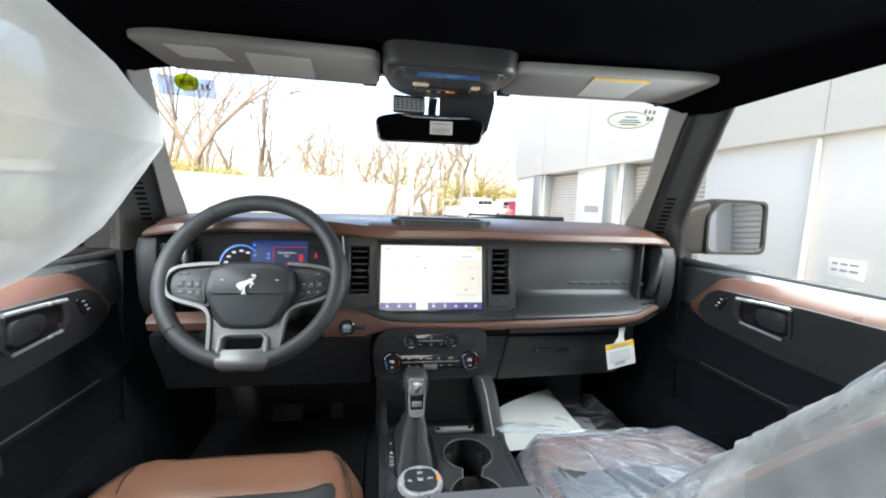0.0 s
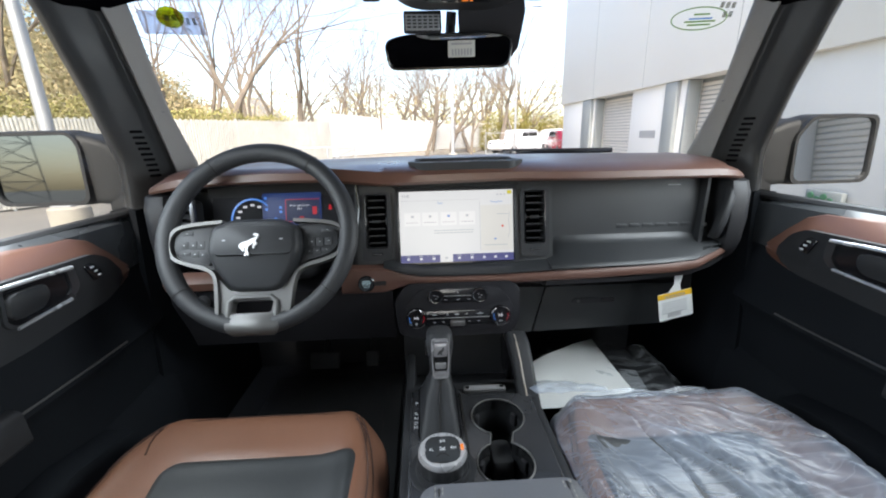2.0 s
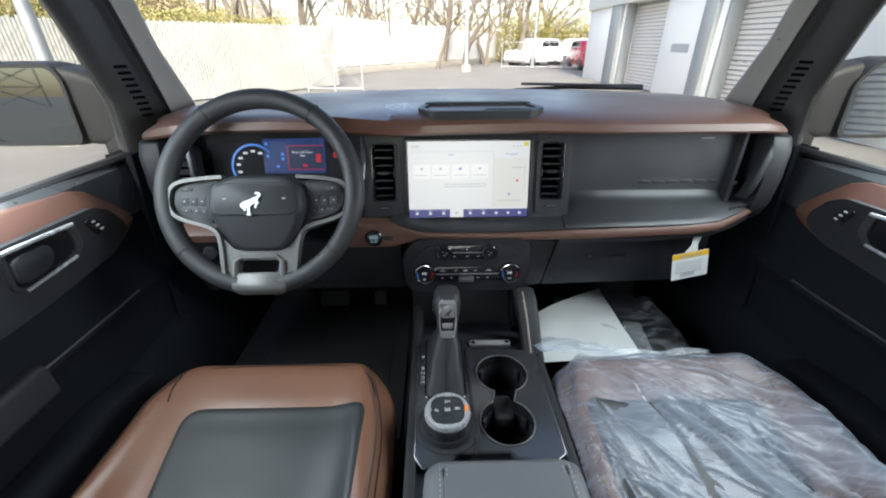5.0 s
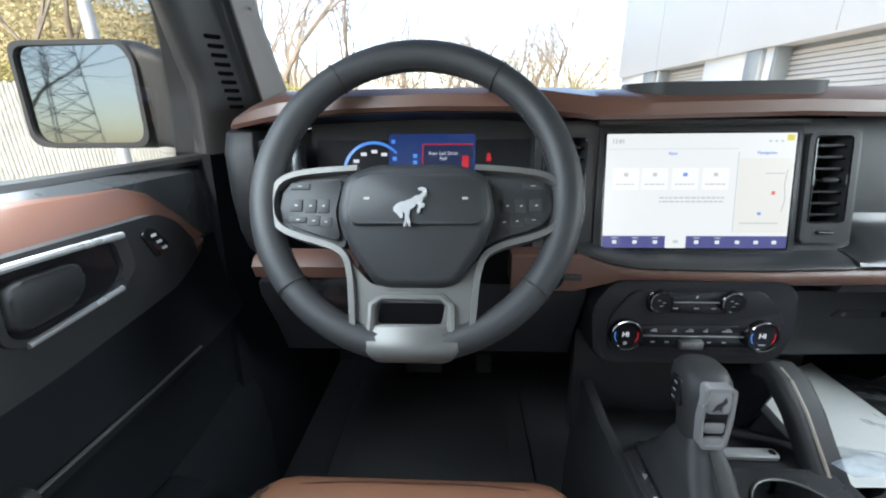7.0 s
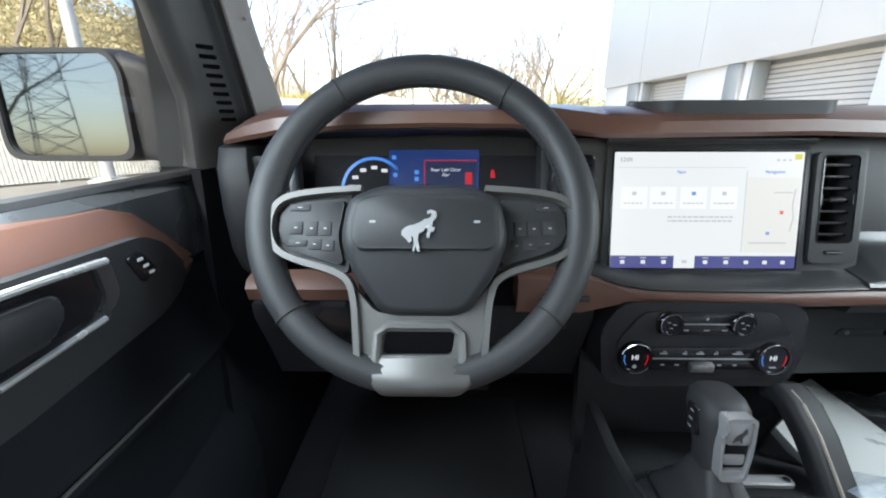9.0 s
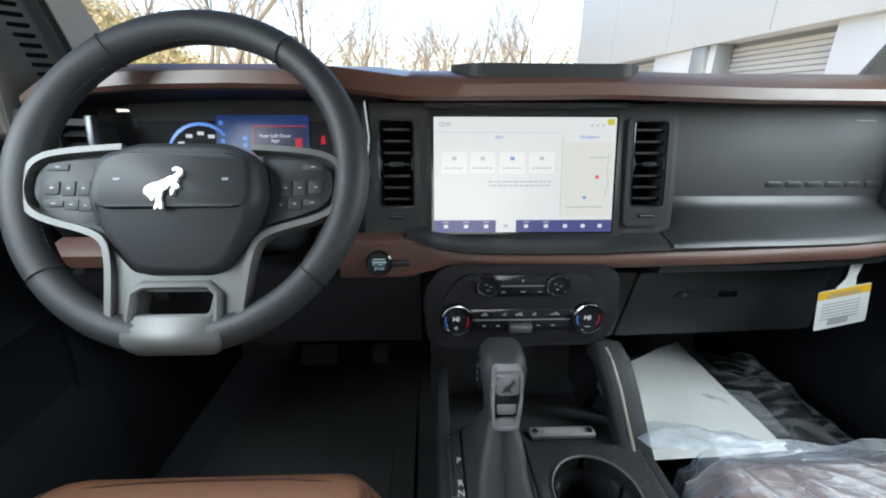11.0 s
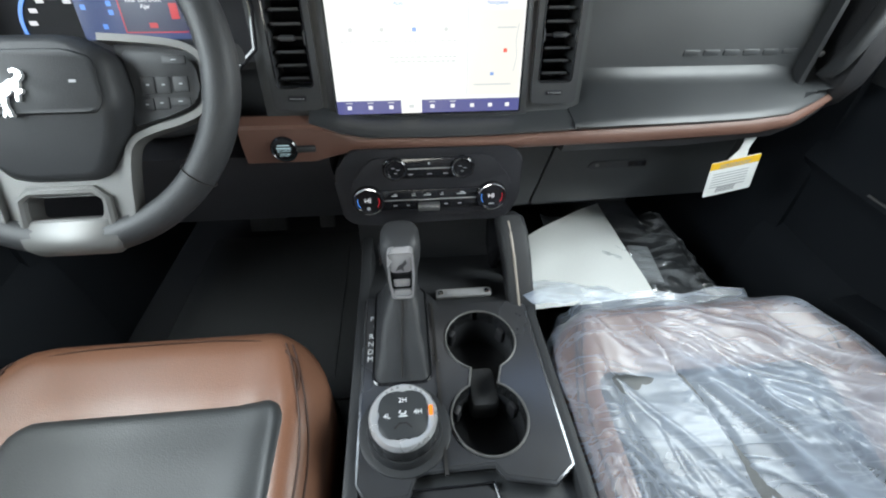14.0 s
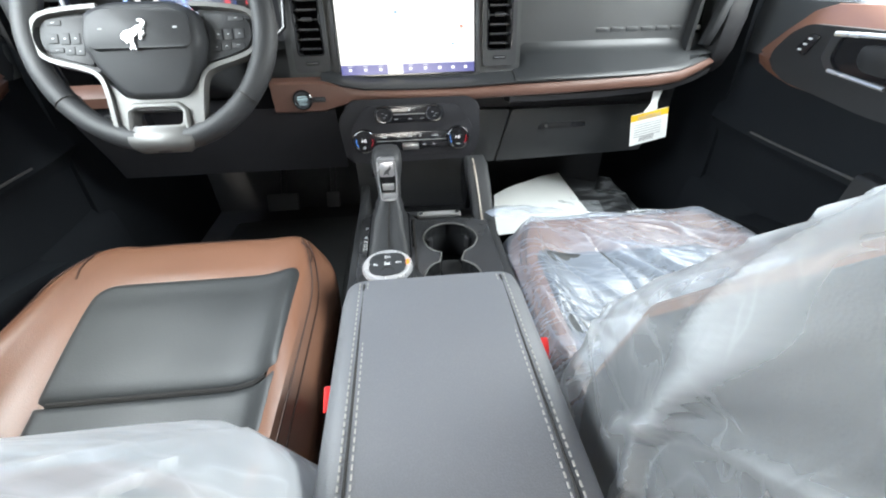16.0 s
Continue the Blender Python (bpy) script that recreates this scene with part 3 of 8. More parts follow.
def pipe_gate(a, b, h, label, bars=2, brace=False):
    a, b = Vector((*a, 0)), Vector((*b, 0))
    t = thing("pipe_gate", a, label, "gate")
    up = Vector((0, 0, 1))
    for k in range(bars + 1):
        p = a.lerp(b, k / bars)
        part("post", tube(bmesh.new(), [p, p + up * (h + 0.06)], 0.035, 8), GALV, t)
    for z in (0.12, h):
        part("rail", tube(bmesh.new(), [a + up * z, b + up * z], 0.025, 8), GALV, t)
    if brace:
        part("brace", tube(bmesh.new(), [a + up * 0.15, b + up * (h - 0.05)], 0.02, 6), GALV, t)
    mesh_bm = bmesh.new()
    L = (b - a).length
    d = (b - a) / L
    k = 0.0
    while k < L - h * 0.5:
        for sg in (0, 1):
            p0, p1 = a + d * k + up * (0.12 if sg else h), a + d * min(L, k + h) + up * (h if sg else 0.12)
            tube(mesh_bm, [p0, p1], 0.0025, 3)
        k += 0.22
    tagged(part("wire_mesh", mesh_bm, GALV, t), kind="stuff")
    return t


pipe_gate((-4.5, 14.4), (-2.5, 14.0), 1.12, "open galvanised pipe gate with a diagonal brace", 2, True)
pipe_gate((4.3, 27.5), (9.6, 25.5), 1.5, "galvanised pipe gate across the yard", 3)


# poles
def pole(x, y, h, r, label, base=0.0, lamp=False):
    t = thing("light_pole", (x, y, 0), label, "pole")
    part("shaft", tube(bmesh.new(), [(x, y, base), (x, y, h)], [r, r * 0.6], 12), GALV, t)
    if base:
        part("plinth", lathe(bmesh.new(), [(0.30, 0), (0.30, base - 0.03), (0.27, base)], Matrix.Translation((x, y, 0)), 16), CONCRETE, t, "round concrete plinth")
        part("flange", boxed((x, y, base + 0.015), (0.34, 0.34, 0.03), bev=0.005), GALV, t)
    if lamp:
        part("arm", tube(bmesh.new(), [(x, y, h - 0.1), (x + 1.0, y, h + 0.1)], 0.04, 8), GALV, t)
        part("lamp_head", boxed((x + 1.2, y, h + 0.1), (0.6, 0.25, 0.12), bev=0.03), GALV, t)
    return t


pole(-6.3, 6.4, 7.5, 0.11, "pale tapered steel light pole on a concrete plinth", 0.42, True)
pole(1.80, 24.5, 9.5, 0.12, "slim white steel light pole on a plinth", 0.36, True)
pole(6.2, 27.0, 9.0, 0.08, "slim grey steel light pole", 0.0, True)


# parked cars
def parked_car(x, y, yaw, paint, label, kind_name, L=4.6, W=1.85, H=1.72):
    t = thing(kind_name, (x, y, 0), label, "car")
    M = pose(x, y, 0, 0, 0, yaw)
    body_prof = [(-L / 2, 0.42), (-L / 2 + 0.05, 0.85), (-L / 2 + 0.25, 0.98), (-L / 4 + 0.1, 1.02), (L / 2 - 0.5, 1.05), (L / 2 - 0.04, 0.9), (L / 2, 0.45), (L / 2 - 0.2, 0.26), (-L / 2 + 0.2, 0.26)]
    cab = [(-L / 4 + 0.0, 1.0), (-L / 6 + 0.25, H - 0.06), (-L / 6 + 0.5, H), (L / 3, H - 0.03), (L / 2 - 0.25, 1.03)]

    def slab(prof, hw, top_in, m2):
        b2 = bmesh.new()
        loft(b2, [[M @ Vector((px, s * (hw - (top_in if pz > 1.06 else 0)), pz)) for px, pz in prof] for s in (-1, 1)])
        bmesh.ops.bevel(b2, geom=b2.edges[:], offset=0.04, segments=2, affect="EDGES", profile=0.5)
        return part("body" if m2 is paint else "glasshouse", b2, m2, t)
    slab(body_prof, W / 2, 0, paint)
    slab(cab, W / 2 - 0.06, 0.12, paint)
    for s in (-1, 1):
        wnd = [(-L / 6 + 0.32, 1.08), (-L / 6 + 0.52, H - 0.14), (L / 12 - 0.04, H - 0.12), (L / 12 - 0.04, 1.08)]
        wnd2 = [(L / 12 + 0.04, 1.08), (L / 12 + 0.04, H - 0.12), (L / 3 - 0.1, H - 0.14), (L / 3 + 0.1, 1.08)]
        for w3 in (wnd, wnd2):
            MM = M @ Matrix(((1, 0, 0, 0), (0, 0, s, s * (W / 2 - 0.125)), (0, 1, 0, 0), (0, 0, 0, 1)))
            part("window", plate(rpoly(w3, 0.04), 0.0, 0.03, MM), GLOSS, t, "dark side window")
        for px in (-L / 2 + 0.85, L / 2 - 0.85):
            MW = M @ Matrix(((1, 0, 0, px), (0, 0, s, s * (W / 2 - 0.2)), (0, 1, 0, 0.34), (0, 0, 0, 1)))
            wheel = part("wheel", lathe(bmesh.new(), [(0.2, 0), (0.33, 0.0), (0.34, 0.05), (0.34, 0.17), (0.32, 0.215), (0.22, 0.215)], MW, 24), RUBBER, t)
            part("rim", lathe(bmesh.new(), [(0.06, 0.20), (0.215, 0.205), (0.22, 0.22), (0.2, 0.222), (0.05, 0.215)], MW, 20), SATIN, wheel)
    for s in (-1, 1):
        part("tail_lamp", boxed(M @ Vector((L / 2 - 0.02, s * (W / 2 - 0.2), 0.85)), (0.1, 0.25, 0.18), pose(0, 0, 0, 0, 0, yaw), 0.02), RED, t)
        part("headlamp", boxed(M @ Vector((-L / 2 + 0.1, s * (W / 2 - 0.28), 0.78)), (0.16, 0.32, 0.14), pose(0, 0, 0, 0, 0, yaw), 0.02), CHROME, t)
    return t


WPAINT = mat("white_car_paint", (0.72, 0.73, 0.74), 0.25, vary=0.04, grain=20, bump=0.0, coat=0.5)
RPAINT = mat("red_car_paint", (0.45, 0.02, 0.04), 0.25, vary=0.05, grain=20, bump=0.0, coat=0.5)
parked_car(7.1, 30.5, 40, WPAINT, "white parked sport utility car behind the gate", "white_car")
parked_car(10.4, 32.0, 20, WPAINT, "white parked car further behind the gate", "white_car")
parked_car(9.45, 26.2, 86, RPAINT, "red parked car beside the building corner", "red_car", 4.4, 1.8, 1.6)


# trees
def bare_tree(x, y, h, r, seed, label, lean=0.0, spread=0.55, depth=6, name="bare_tree", fork=2):
    rng = random.Random(seed)
    t = thing(name, (x, y, 0), label, "tree")
    trunk, crown = bmesh.new(), bmesh.new()

    def grow(p, d, length, rad, level):
        pts, rads, q = [p], [rad], p
        n = 4 if level < 3 else 3
        for i in range(n):
            d = (d + Vector((rng.gauss(0, 0.13), rng.gauss(0, 0.13), rng.gauss(0.03, 0.08)))).normalized()
            q = q + d * length / n
            pts.append(q)
            rads.append(rad * (1 - 0.42 * (i + 1) / n))
        tube(trunk if level < 2 else crown, pts, rads, 8 if level == 0 else (5 if level < 3 else 3))
        if level >= depth:
            return
        kids = 3 if level < 3 else fork
        for k in range(kids):
            i = n if k == 0 else rng.randint(max(1, n - 2), n)
            az, tl = rng.uniform(0, 6.283), rng.uniform(0.35, 1.0) * spread * (1.3 if k else 0.6)
            sd = d.orthogonal().normalized()
            sd.rotate(Matrix.Rotation(az, 3, d))
            nd = (d * math.cos(tl) + sd * math.sin(tl)).normalized()
            grow(pts[i], nd, length * rng.uniform(0.6, 0.82), rads[i] * (0.8 if k == 0 else 0.62), level + 1)

    grow(Vector((x, y, 0)), Vector((lean, 0, 1)).normalized(), h * 0.36, r, 0)
    part("trunk", trunk, BARK, t)
    part("crown", crown, TWIG, t, "bare tangled twigs")
    return t


wood = random.Random(77)
GROVE = [(wood.uniform(-9, 13), wood.uniform(39, 50), wood.uniform(10, 14), wood.uniform(0.14, 0.28), 100 + k, wood.uniform(-0.15, 0.15)) for k in range(22)]
for (x, y, h, r, seed, lean) in GROVE + [(-7.3, 14.6, 11, 0.15, 3, 0.05), (-6.2, 15.6, 12, 0.13, 5, 0.0), (-8.8, 15.5, 10, 0.11, 8, 0.12), (-12, 12, 10, 0.14, 11, -0.05), (-16, 9, 11, 0.16, 13, 0.05),
                                 (-3.3, 30, 8, 0.2, 21, -0.25), (-1.8, 31, 8.5, 0.22, 22, 0.2), (0.6, 30, 9, 0.18, 23, -0.05), (2.2, 31, 10, 0.25, 24, 0.1), (3.8, 33, 10, 0.2, 25, -0.1), (5.8, 30, 12, 0.26, 26, 0.05), (7.6, 34, 9, 0.18, 27, 0.0), (-6.5, 34, 8, 0.2, 28, -0.1),
                                 (-0.4, 35, 9, 0.2, 29, 0.1), (-4.8, 27, 9, 0.16, 41, 0.1), (-2.6, 26, 9.5, 0.15, 42, -0.08), (0.2, 27, 10, 0.16, 43, 0.06), (1.6, 36, 11, 0.22, 44, 0.0), (3.4, 28.5, 9, 0.15, 45, 0.1), (-9.5, 27, 10, 0.18, 46, 0.0), (-5.6, 18.5, 11, 0.14, 47, 0.06), (-4.9, 19.5, 10, 0.11, 48, -0.04), (9.5, 36, 9, 0.2, 49, 0.0), (-9.5, 17.5, 12, 0.12, 51, 0.05), (-7.8, 18.5, 12, 0.10, 52, -0.05), (-11, 19.5, 12, 0.12, 53, 0.0), (-9.0, 21, 12, 0.11, 54, 0.08), (-12.8, 16.5, 12, 0.12, 55, 0.0), (-14.5, 14, 13, 0.13, 56, 0.05), (-6.8, 22, 11, 0.10, 57, -0.06), (-17, 12, 13, 0.13, 58, 0.0), (-19, 4, 13, 0.13, 59, 0.05), (-22, -6, 11, 0.2, 31, 0.05), (-19, -14, 10, 0.2, 32, 0.0), (-12, -26, 11, 0.22, 33, 0.0), (-4, -34, 10, 0.22, 34, 0.1)]:
    grove = 25 < y < 37 and x > -6
    bare_tree(x, y, h * (0.85 if grove else 1.0), r * (0.8 if grove else 1.0), seed, "leafless tree with a forked trunk and fine twigs", lean, 0.72 if grove else 0.55, fork=3 if grove else 2)


def leaf_mass(name, label, n, place, size, material, seed, flat=0.4, category="shrub"):
    """Many small leaves, each a bent pair of triangles."""
    rng = random.Random(seed)
    verts, faces = [], []
    for _ in range(n):
        p = Vector(place(rng))
        s = size * rng.uniform(0.5, 1.4)
        a = Vector((rng.gauss(0, 1), rng.gauss(0, 1), rng.gauss(0, flat))).normalized() * s
        b = a.cross(Vector((rng.gauss(0, 1), rng.gauss(0, 1), rng.gauss(0, 1)))).normalized() * s * 0.5
        q = len(verts)
        verts += [tuple(p - a), tuple(p + b), tuple(p + a), tuple(p - b)]
        faces += [(q, q + 1, q + 2), (q, q + 2, q + 3)]
    me = bpy.data.meshes.new(name)
    me.from_pydata(verts, [], faces)
    return tagged(link_part(name, me, material, None), label, category, kind="stuff")


def along(a, b, t):
    return a[0] + (b[0] - a[0]) * t, a[1] + (b[1] - a[1]) * t


def ivy_place(rng):
    t = rng.random()
    x, y = along((-16.5, 0.0), (-5.2, 15.4), t)
    clump = 0.5 + 0.9 * abs(noise.noise(Vector((t * 14, 3, 0)))) + 0.6 * abs(noise.noise(Vector((t * 40, 9, 0))))
    hgt = 1.95 + rng.random() ** 1.6 * clump * 1.5 * (1.15 - 0.85 * t)
    if rng.random() < 0.10:
        hgt = rng.uniform(0.5, 2.1)
    off = rng.gauss(0.25, 0.35) if hgt > 2.05 else -0.06 + 0.02 * rng.random()
    return x - 0.8 * off, y + 0.6 * off, hgt


leaf_mass("ivy", "yellow-green ivy and brush spilling over the fence", 34000, ivy_place, 0.035, IVY, 7)


def bank_height(t, d):
    return min(10.5, 0.1 + 0.6 * d + 0.04 * d * d) * (1.15 - 0.80 * t ** 2)


def brush_place(rng):
    t, d = rng.random(), 13.5 * rng.random() ** 1.1
    x, y = along((-24.0, -8.0), (-4.8, 16.6), t)
    x, y = x - 0.78 * d, y + 0.62 * d
    tuft = 0.35 + 1.3 * max(0.0, noise.noise(Vector((x * 0.9, y * 0.9, 1)))) + 0.8 * abs(noise.noise(Vector((x * 2.3, y * 2.3, 5))))
    return x + rng.gauss(0, 0.2), y + rng.gauss(0, 0.2), bank_height(t, d) + rng.random() ** 1.2 * tuft * 1.6 + 0.1


leaf_mass("brush_thicket", "dense tan and olive brush on the bank", 95000, brush_place, 0.07, DRY, 8, 1.0)


def hedge_place(rng):
    a, u = rng.uniform(0, 6.283), rng.random() ** 0.5
    k = rng.choice([(6.6, 35.5, 3.0), (8.3, 36.0, 3.3), (10.0, 36.5, 3.1), (11.8, 37.0, 2.8), (13.8, 37.5, 2.6)])
    w = rng.random()
    return k[0] + 1.7 * u * math.cos(a), k[1] + 0.9 * u * math.sin(a), 0.1 + w * k[2] * (1.15 - 0.5 * u * u)


leaf_mass("hedge", "yellow-green hedge behind the parked cars", 20000, hedge_place, 0.07, HEDGE, 9)


def far_place(rng):
    x = rng.uniform(-34, 34)
    hgt = rng.random() ** 1.9 * (5.6 + 2.6 * noise.noise(Vector((x * 0.35, 2, 2))))
    return x, 40 + rng.gauss(0, 2.0) - abs(x) * 0.15, hgt


leaf_mass("far_thicket", "distant brown leafless thicket", 30000, far_place, 0.13, DRY, 10, 1.5)

bm = bmesh.new()
rows = []
for i in range(41):
    t = i / 40
    x, y = along((-24.0, -8.0), (-4.8, 16.6), t)
    ring = []
    for j in range(14):
        d = j * 1.1
        ring.append((x - 0.78 * d, y + 0.62 * d, bank_height(t, d) + 0.3 * noise.noise(Vector((x + d, y, 0)))))
    rows.append(ring)
loft(bm, rows, closed=False)
solid("bank", bm, BANK, "earth bank strewn with leaf litter behind the fence", "bank", kind="structure")

house = thing("house", (-16.5, 42, 0), "pale house with a grey gabled roof beyond the trees", "house")
part("wall", boxed((-16.5, 42, 1.5), (5, 5, 3.0)), WALLWHITE, house)
loft_bm = bmesh.new()
loft(loft_bm, [[(-16.5 - 2.8, yy, 2.9), (-16.5, yy, 5.4), (-16.5 + 2.8, yy, 2.9)] for yy in (39.2, 44.8)])
part("roof", loft_bm, CONCRETE, house, "grey shingled gable roof")
for xx in (-17.8, -15.2):
    win = part("window", boxed((xx, 39.49, 1.9), (0.9, 0.06, 1.2)), GLOSS, house)
    part("frame", boxed((xx, 39.47, 1.28), (1.0, 0.05, 0.06)), WALLWHITE, win)
for (xx, yy, w, hh) in [(-2.5, 42, 9, 2.6), (12, 46, 12, 2.4)]:
    shed = thing("white_shed", (xx, yy, 0), "low white shed beyond the fence", "shed")
    part("wall", boxed((xx, yy, hh / 2), (w, 4, hh)), WALLWHITE, shed)
    part("roof", boxed((xx, yy, hh + 0.1), (w + 0.5, 4.5, 0.2), bev=0.03), FASCIA, shed)

# lattice pylon far behind the fence, which the left door mirror shows
PX, PYY = -52.0, -47.0
pylon = thing("lattice_pylon", (PX, PYY, 0), "tall dark steel lattice pylon beyond the yard", "pylon")
PY = [(2.3 * k, 3.0 * (1 - k / 17.0) ** 1.1 + 0.35) for k in range(15)]
STEEL = mat("weathered_steel", (0.22, 0.22, 0.22), 0.7, metal=0.3, vary=0.2, grain=20, bump=0.0)
for sx, sy in ((-1, -1), (1, -1), (1, 1), (-1, 1)):
    part("leg", tube(bmesh.new(), [(PX + sx * w, PYY + sy * w, z) for z, w in PY], 0.07, 4), STEEL, pylon)
for (z0, w0), (z1, w1) in zip(PY, PY[1:]):
    b2 = bmesh.new()
    for (ax, ay), (bx, by) in (((-1, -1), (1, -1)), ((1, -1), (1, 1)), ((1, 1), (-1, 1)), ((-1, 1), (-1, -1))):
        tube(b2, [(PX + ax * w0, PYY + ay * w0, z0), (PX + bx * w1, PYY + by * w1, z1)], 0.04, 3)
        tube(b2, [(PX + bx * w0, PYY + by * w0, z0), (PX + ax * w1, PYY + ay * w1, z1)], 0.04, 3)
        tube(b2, [(PX + ax * w1, PYY + ay * w1, z1), (PX + bx * w1, PYY + by * w1, z1)], 0.04, 3)
    part("bracing", b2, STEEL, pylon)
for z in (18.0, 24.0):
    part("cross_arm", tube(bmesh.new(), [(PX - 5, PYY + 3, z), (PX, PYY, z + 0.4), (PX + 5, PYY - 3, z)], 0.14, 4), STEEL, pylon)

# ---------------------------------------------------------------- cabin shell
def ws_y(x, z):
    """The windscreen's surface: how far ahead it stands at x and z."""
    t = (z - 1.41) / 0.33
    return (0.44 - 0.22 * (x / 0.66) ** 2) * (1 - t) + (0.16 - 0.10 * (x / 0.62) ** 2) * t


solid("floor", boxed((0, -0.7, 0.595), (1.56, 2.5, 0.05)), CARPET, "black carpeted car floor", "floor", kind="structure")
solid("wall_firewall", boxed((0, 0.56, 0.95), (1.5, 0.08, 0.72)), CARPET, "black firewall lining ahead of the footwells", "wall", kind="structure")
bm = bmesh.new()
loft(bm, [[(s * 0.74, yy, zz) for yy, zz in rpoly([(0.56, 0.58), (0.56, 1.33), (0.03, 1.33), (0.0, 0.95), (-0.02, 0.58)])] for s in (0.985, 1.06)])
loft(bm, [[(-s * 0.74, yy, zz) for yy, zz in rpoly([(0.56, 0.58), (0.56, 1.33), (0.03, 1.33), (0.0, 0.95), (-0.02, 0.58)])] for s in (0.985, 1.06)])
solid("wall_kick_panel", bm, DARKTRIM, "dark footwell side panels", "wall", kind="structure")

bm = bmesh.new()
rings = []
for x in steps(-0.72, 0.72, 16):
    drop = 0.05 * (abs(x) / 0.72) ** 4
    rings.append([(x, ys, z - drop) for ys, z in ((0.01, 1.772), (-0.30, 1.782), (-1.0, 1.80), (-1.9, 1.78), (-1.9, 1.83), (-1.0, 1.85), (-0.3, 1.84), (0.05, 1.84))])
loft(bm, rings)
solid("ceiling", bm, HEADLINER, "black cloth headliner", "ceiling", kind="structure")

bm = bmesh.new()
rings = []
for z in steps(1.385, 1.83, 9):
    rings.append([(x, ws_y(x, z), z) for x in steps(-0.72, 0.72, 18)])
loft(bm, rings, closed=False)
ws = solid("window_1", bm, GLASS, "clear curved windscreen", "windscreen", kind="structure")
ws.visible_shadow = False

# header rail above the windscreen
bm = bmesh.new()
loft(bm, [[(x, ws_y(x, 1.797) + a, 1.797 + b) for a, b in ((0.02, 0.0), (-0.03, 0.0), (-0.13, 0.012), (-0.14, 0.05), (0.03, 0.06))] for x in steps(-0.66, 0.66, 14)])
solid("trim_header", bm, PILLAR, "grey header trim over the windscreen", "trim", kind="structure")


# A-pillars: a slim grey trim beside the glass, then the dark frame of the door opening
GLASS_EDGE = [(1.34, 0.245), (1.42, 0.205), (1.54, 0.125), (1.62, 0.095), (1.75, 0.050), (1.87, 0.0)]
STRIP_EDGE = [(1.30, 0.165), (1.417, 0.130), (1.52, 0.088), (1.583, 0.062), (1.643, 0.036), (1.697, 0.014), (1.74, -0.010), (1.80, -0.060), (1.87, -0.12)]
DOOR_EDGE = [(1.28, 0.070), (1.43, 0.080), (1.50, 0.053), (1.58, 0.024), (1.64, -0.005), (1.70, -0.030), (1.75, -0.056), (1.80, -0.10), (1.87, -0.15)]


def pillar(s):
    t = thing("pillar_trim", (s * 0.68, 0.1, 1.38), "grey A-pillar trim with a dark ribbed vent at its foot", "pillar trim", "pillar trims")
    cover, dark = [], []
    for z in steps(1.37, 1.86, 22):
        yg, ys = lerp_table(GLASS_EDGE, z)[0], lerp_table(STRIP_EDGE, z)[0]
        cover.append([(s * x, y, z) for x, y in rpoly([(0.664, yg + 0.004, 0.004), (0.655, yg - 0.014, 0.010), (0.667, (yg + ys) / 2, 0.03), (0.681, ys + 0.002, 0.006), (0.700, ys + 0.03, 0), (0.73, yg + 0.02, 0)], n=3)])
    for z in steps(1.29, 1.86, 24):
        ys, yd = lerp_table(STRIP_EDGE, z)[0], lerp_table(DOOR_EDGE, z)[0]
        dark.append([(s * x, y, z) for x, y in rpoly([(0.680, ys + 0.030, 0), (0.688, ys + 0.016, 0.005), (0.699, ys + 0.010, 0.004), (0.703, ys - 0.012, 0.006), (0.728, yd - 0.028 + 0.3 * (ys - yd), 0.01), (0.745, yd - 0.028, 0.008), (0.768, yd - 0.012, 0.01), (0.80, yd + 0.03, 0), (0.76, ys + 0.06, 0)], n=2)])
    part("cover", loft(bmesh.new(), cover), PILLAR, t)
    frame_ob = part("door_frame", loft(bmesh.new(), dark), PANEL, t, "dark moulded door frame")
    for k in range(9):
        z = 1.402 + k * 0.0125
        ys, yd = lerp_table(STRIP_EDGE, z)[0], lerp_table(DOOR_EDGE, z)[0]
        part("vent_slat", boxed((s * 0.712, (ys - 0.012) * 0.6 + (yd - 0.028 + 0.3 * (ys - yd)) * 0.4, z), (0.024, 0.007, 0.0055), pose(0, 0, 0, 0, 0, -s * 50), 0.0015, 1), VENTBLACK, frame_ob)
    part("airbag_mark", boxed((s * 0.6625, 0.098, 1.545), (0.002, 0.022, 0.003), pose(0, 0, 0, 0, 0, -s * 14)), PRINT, t)
    return t


pillar(-1)
pillar(1)

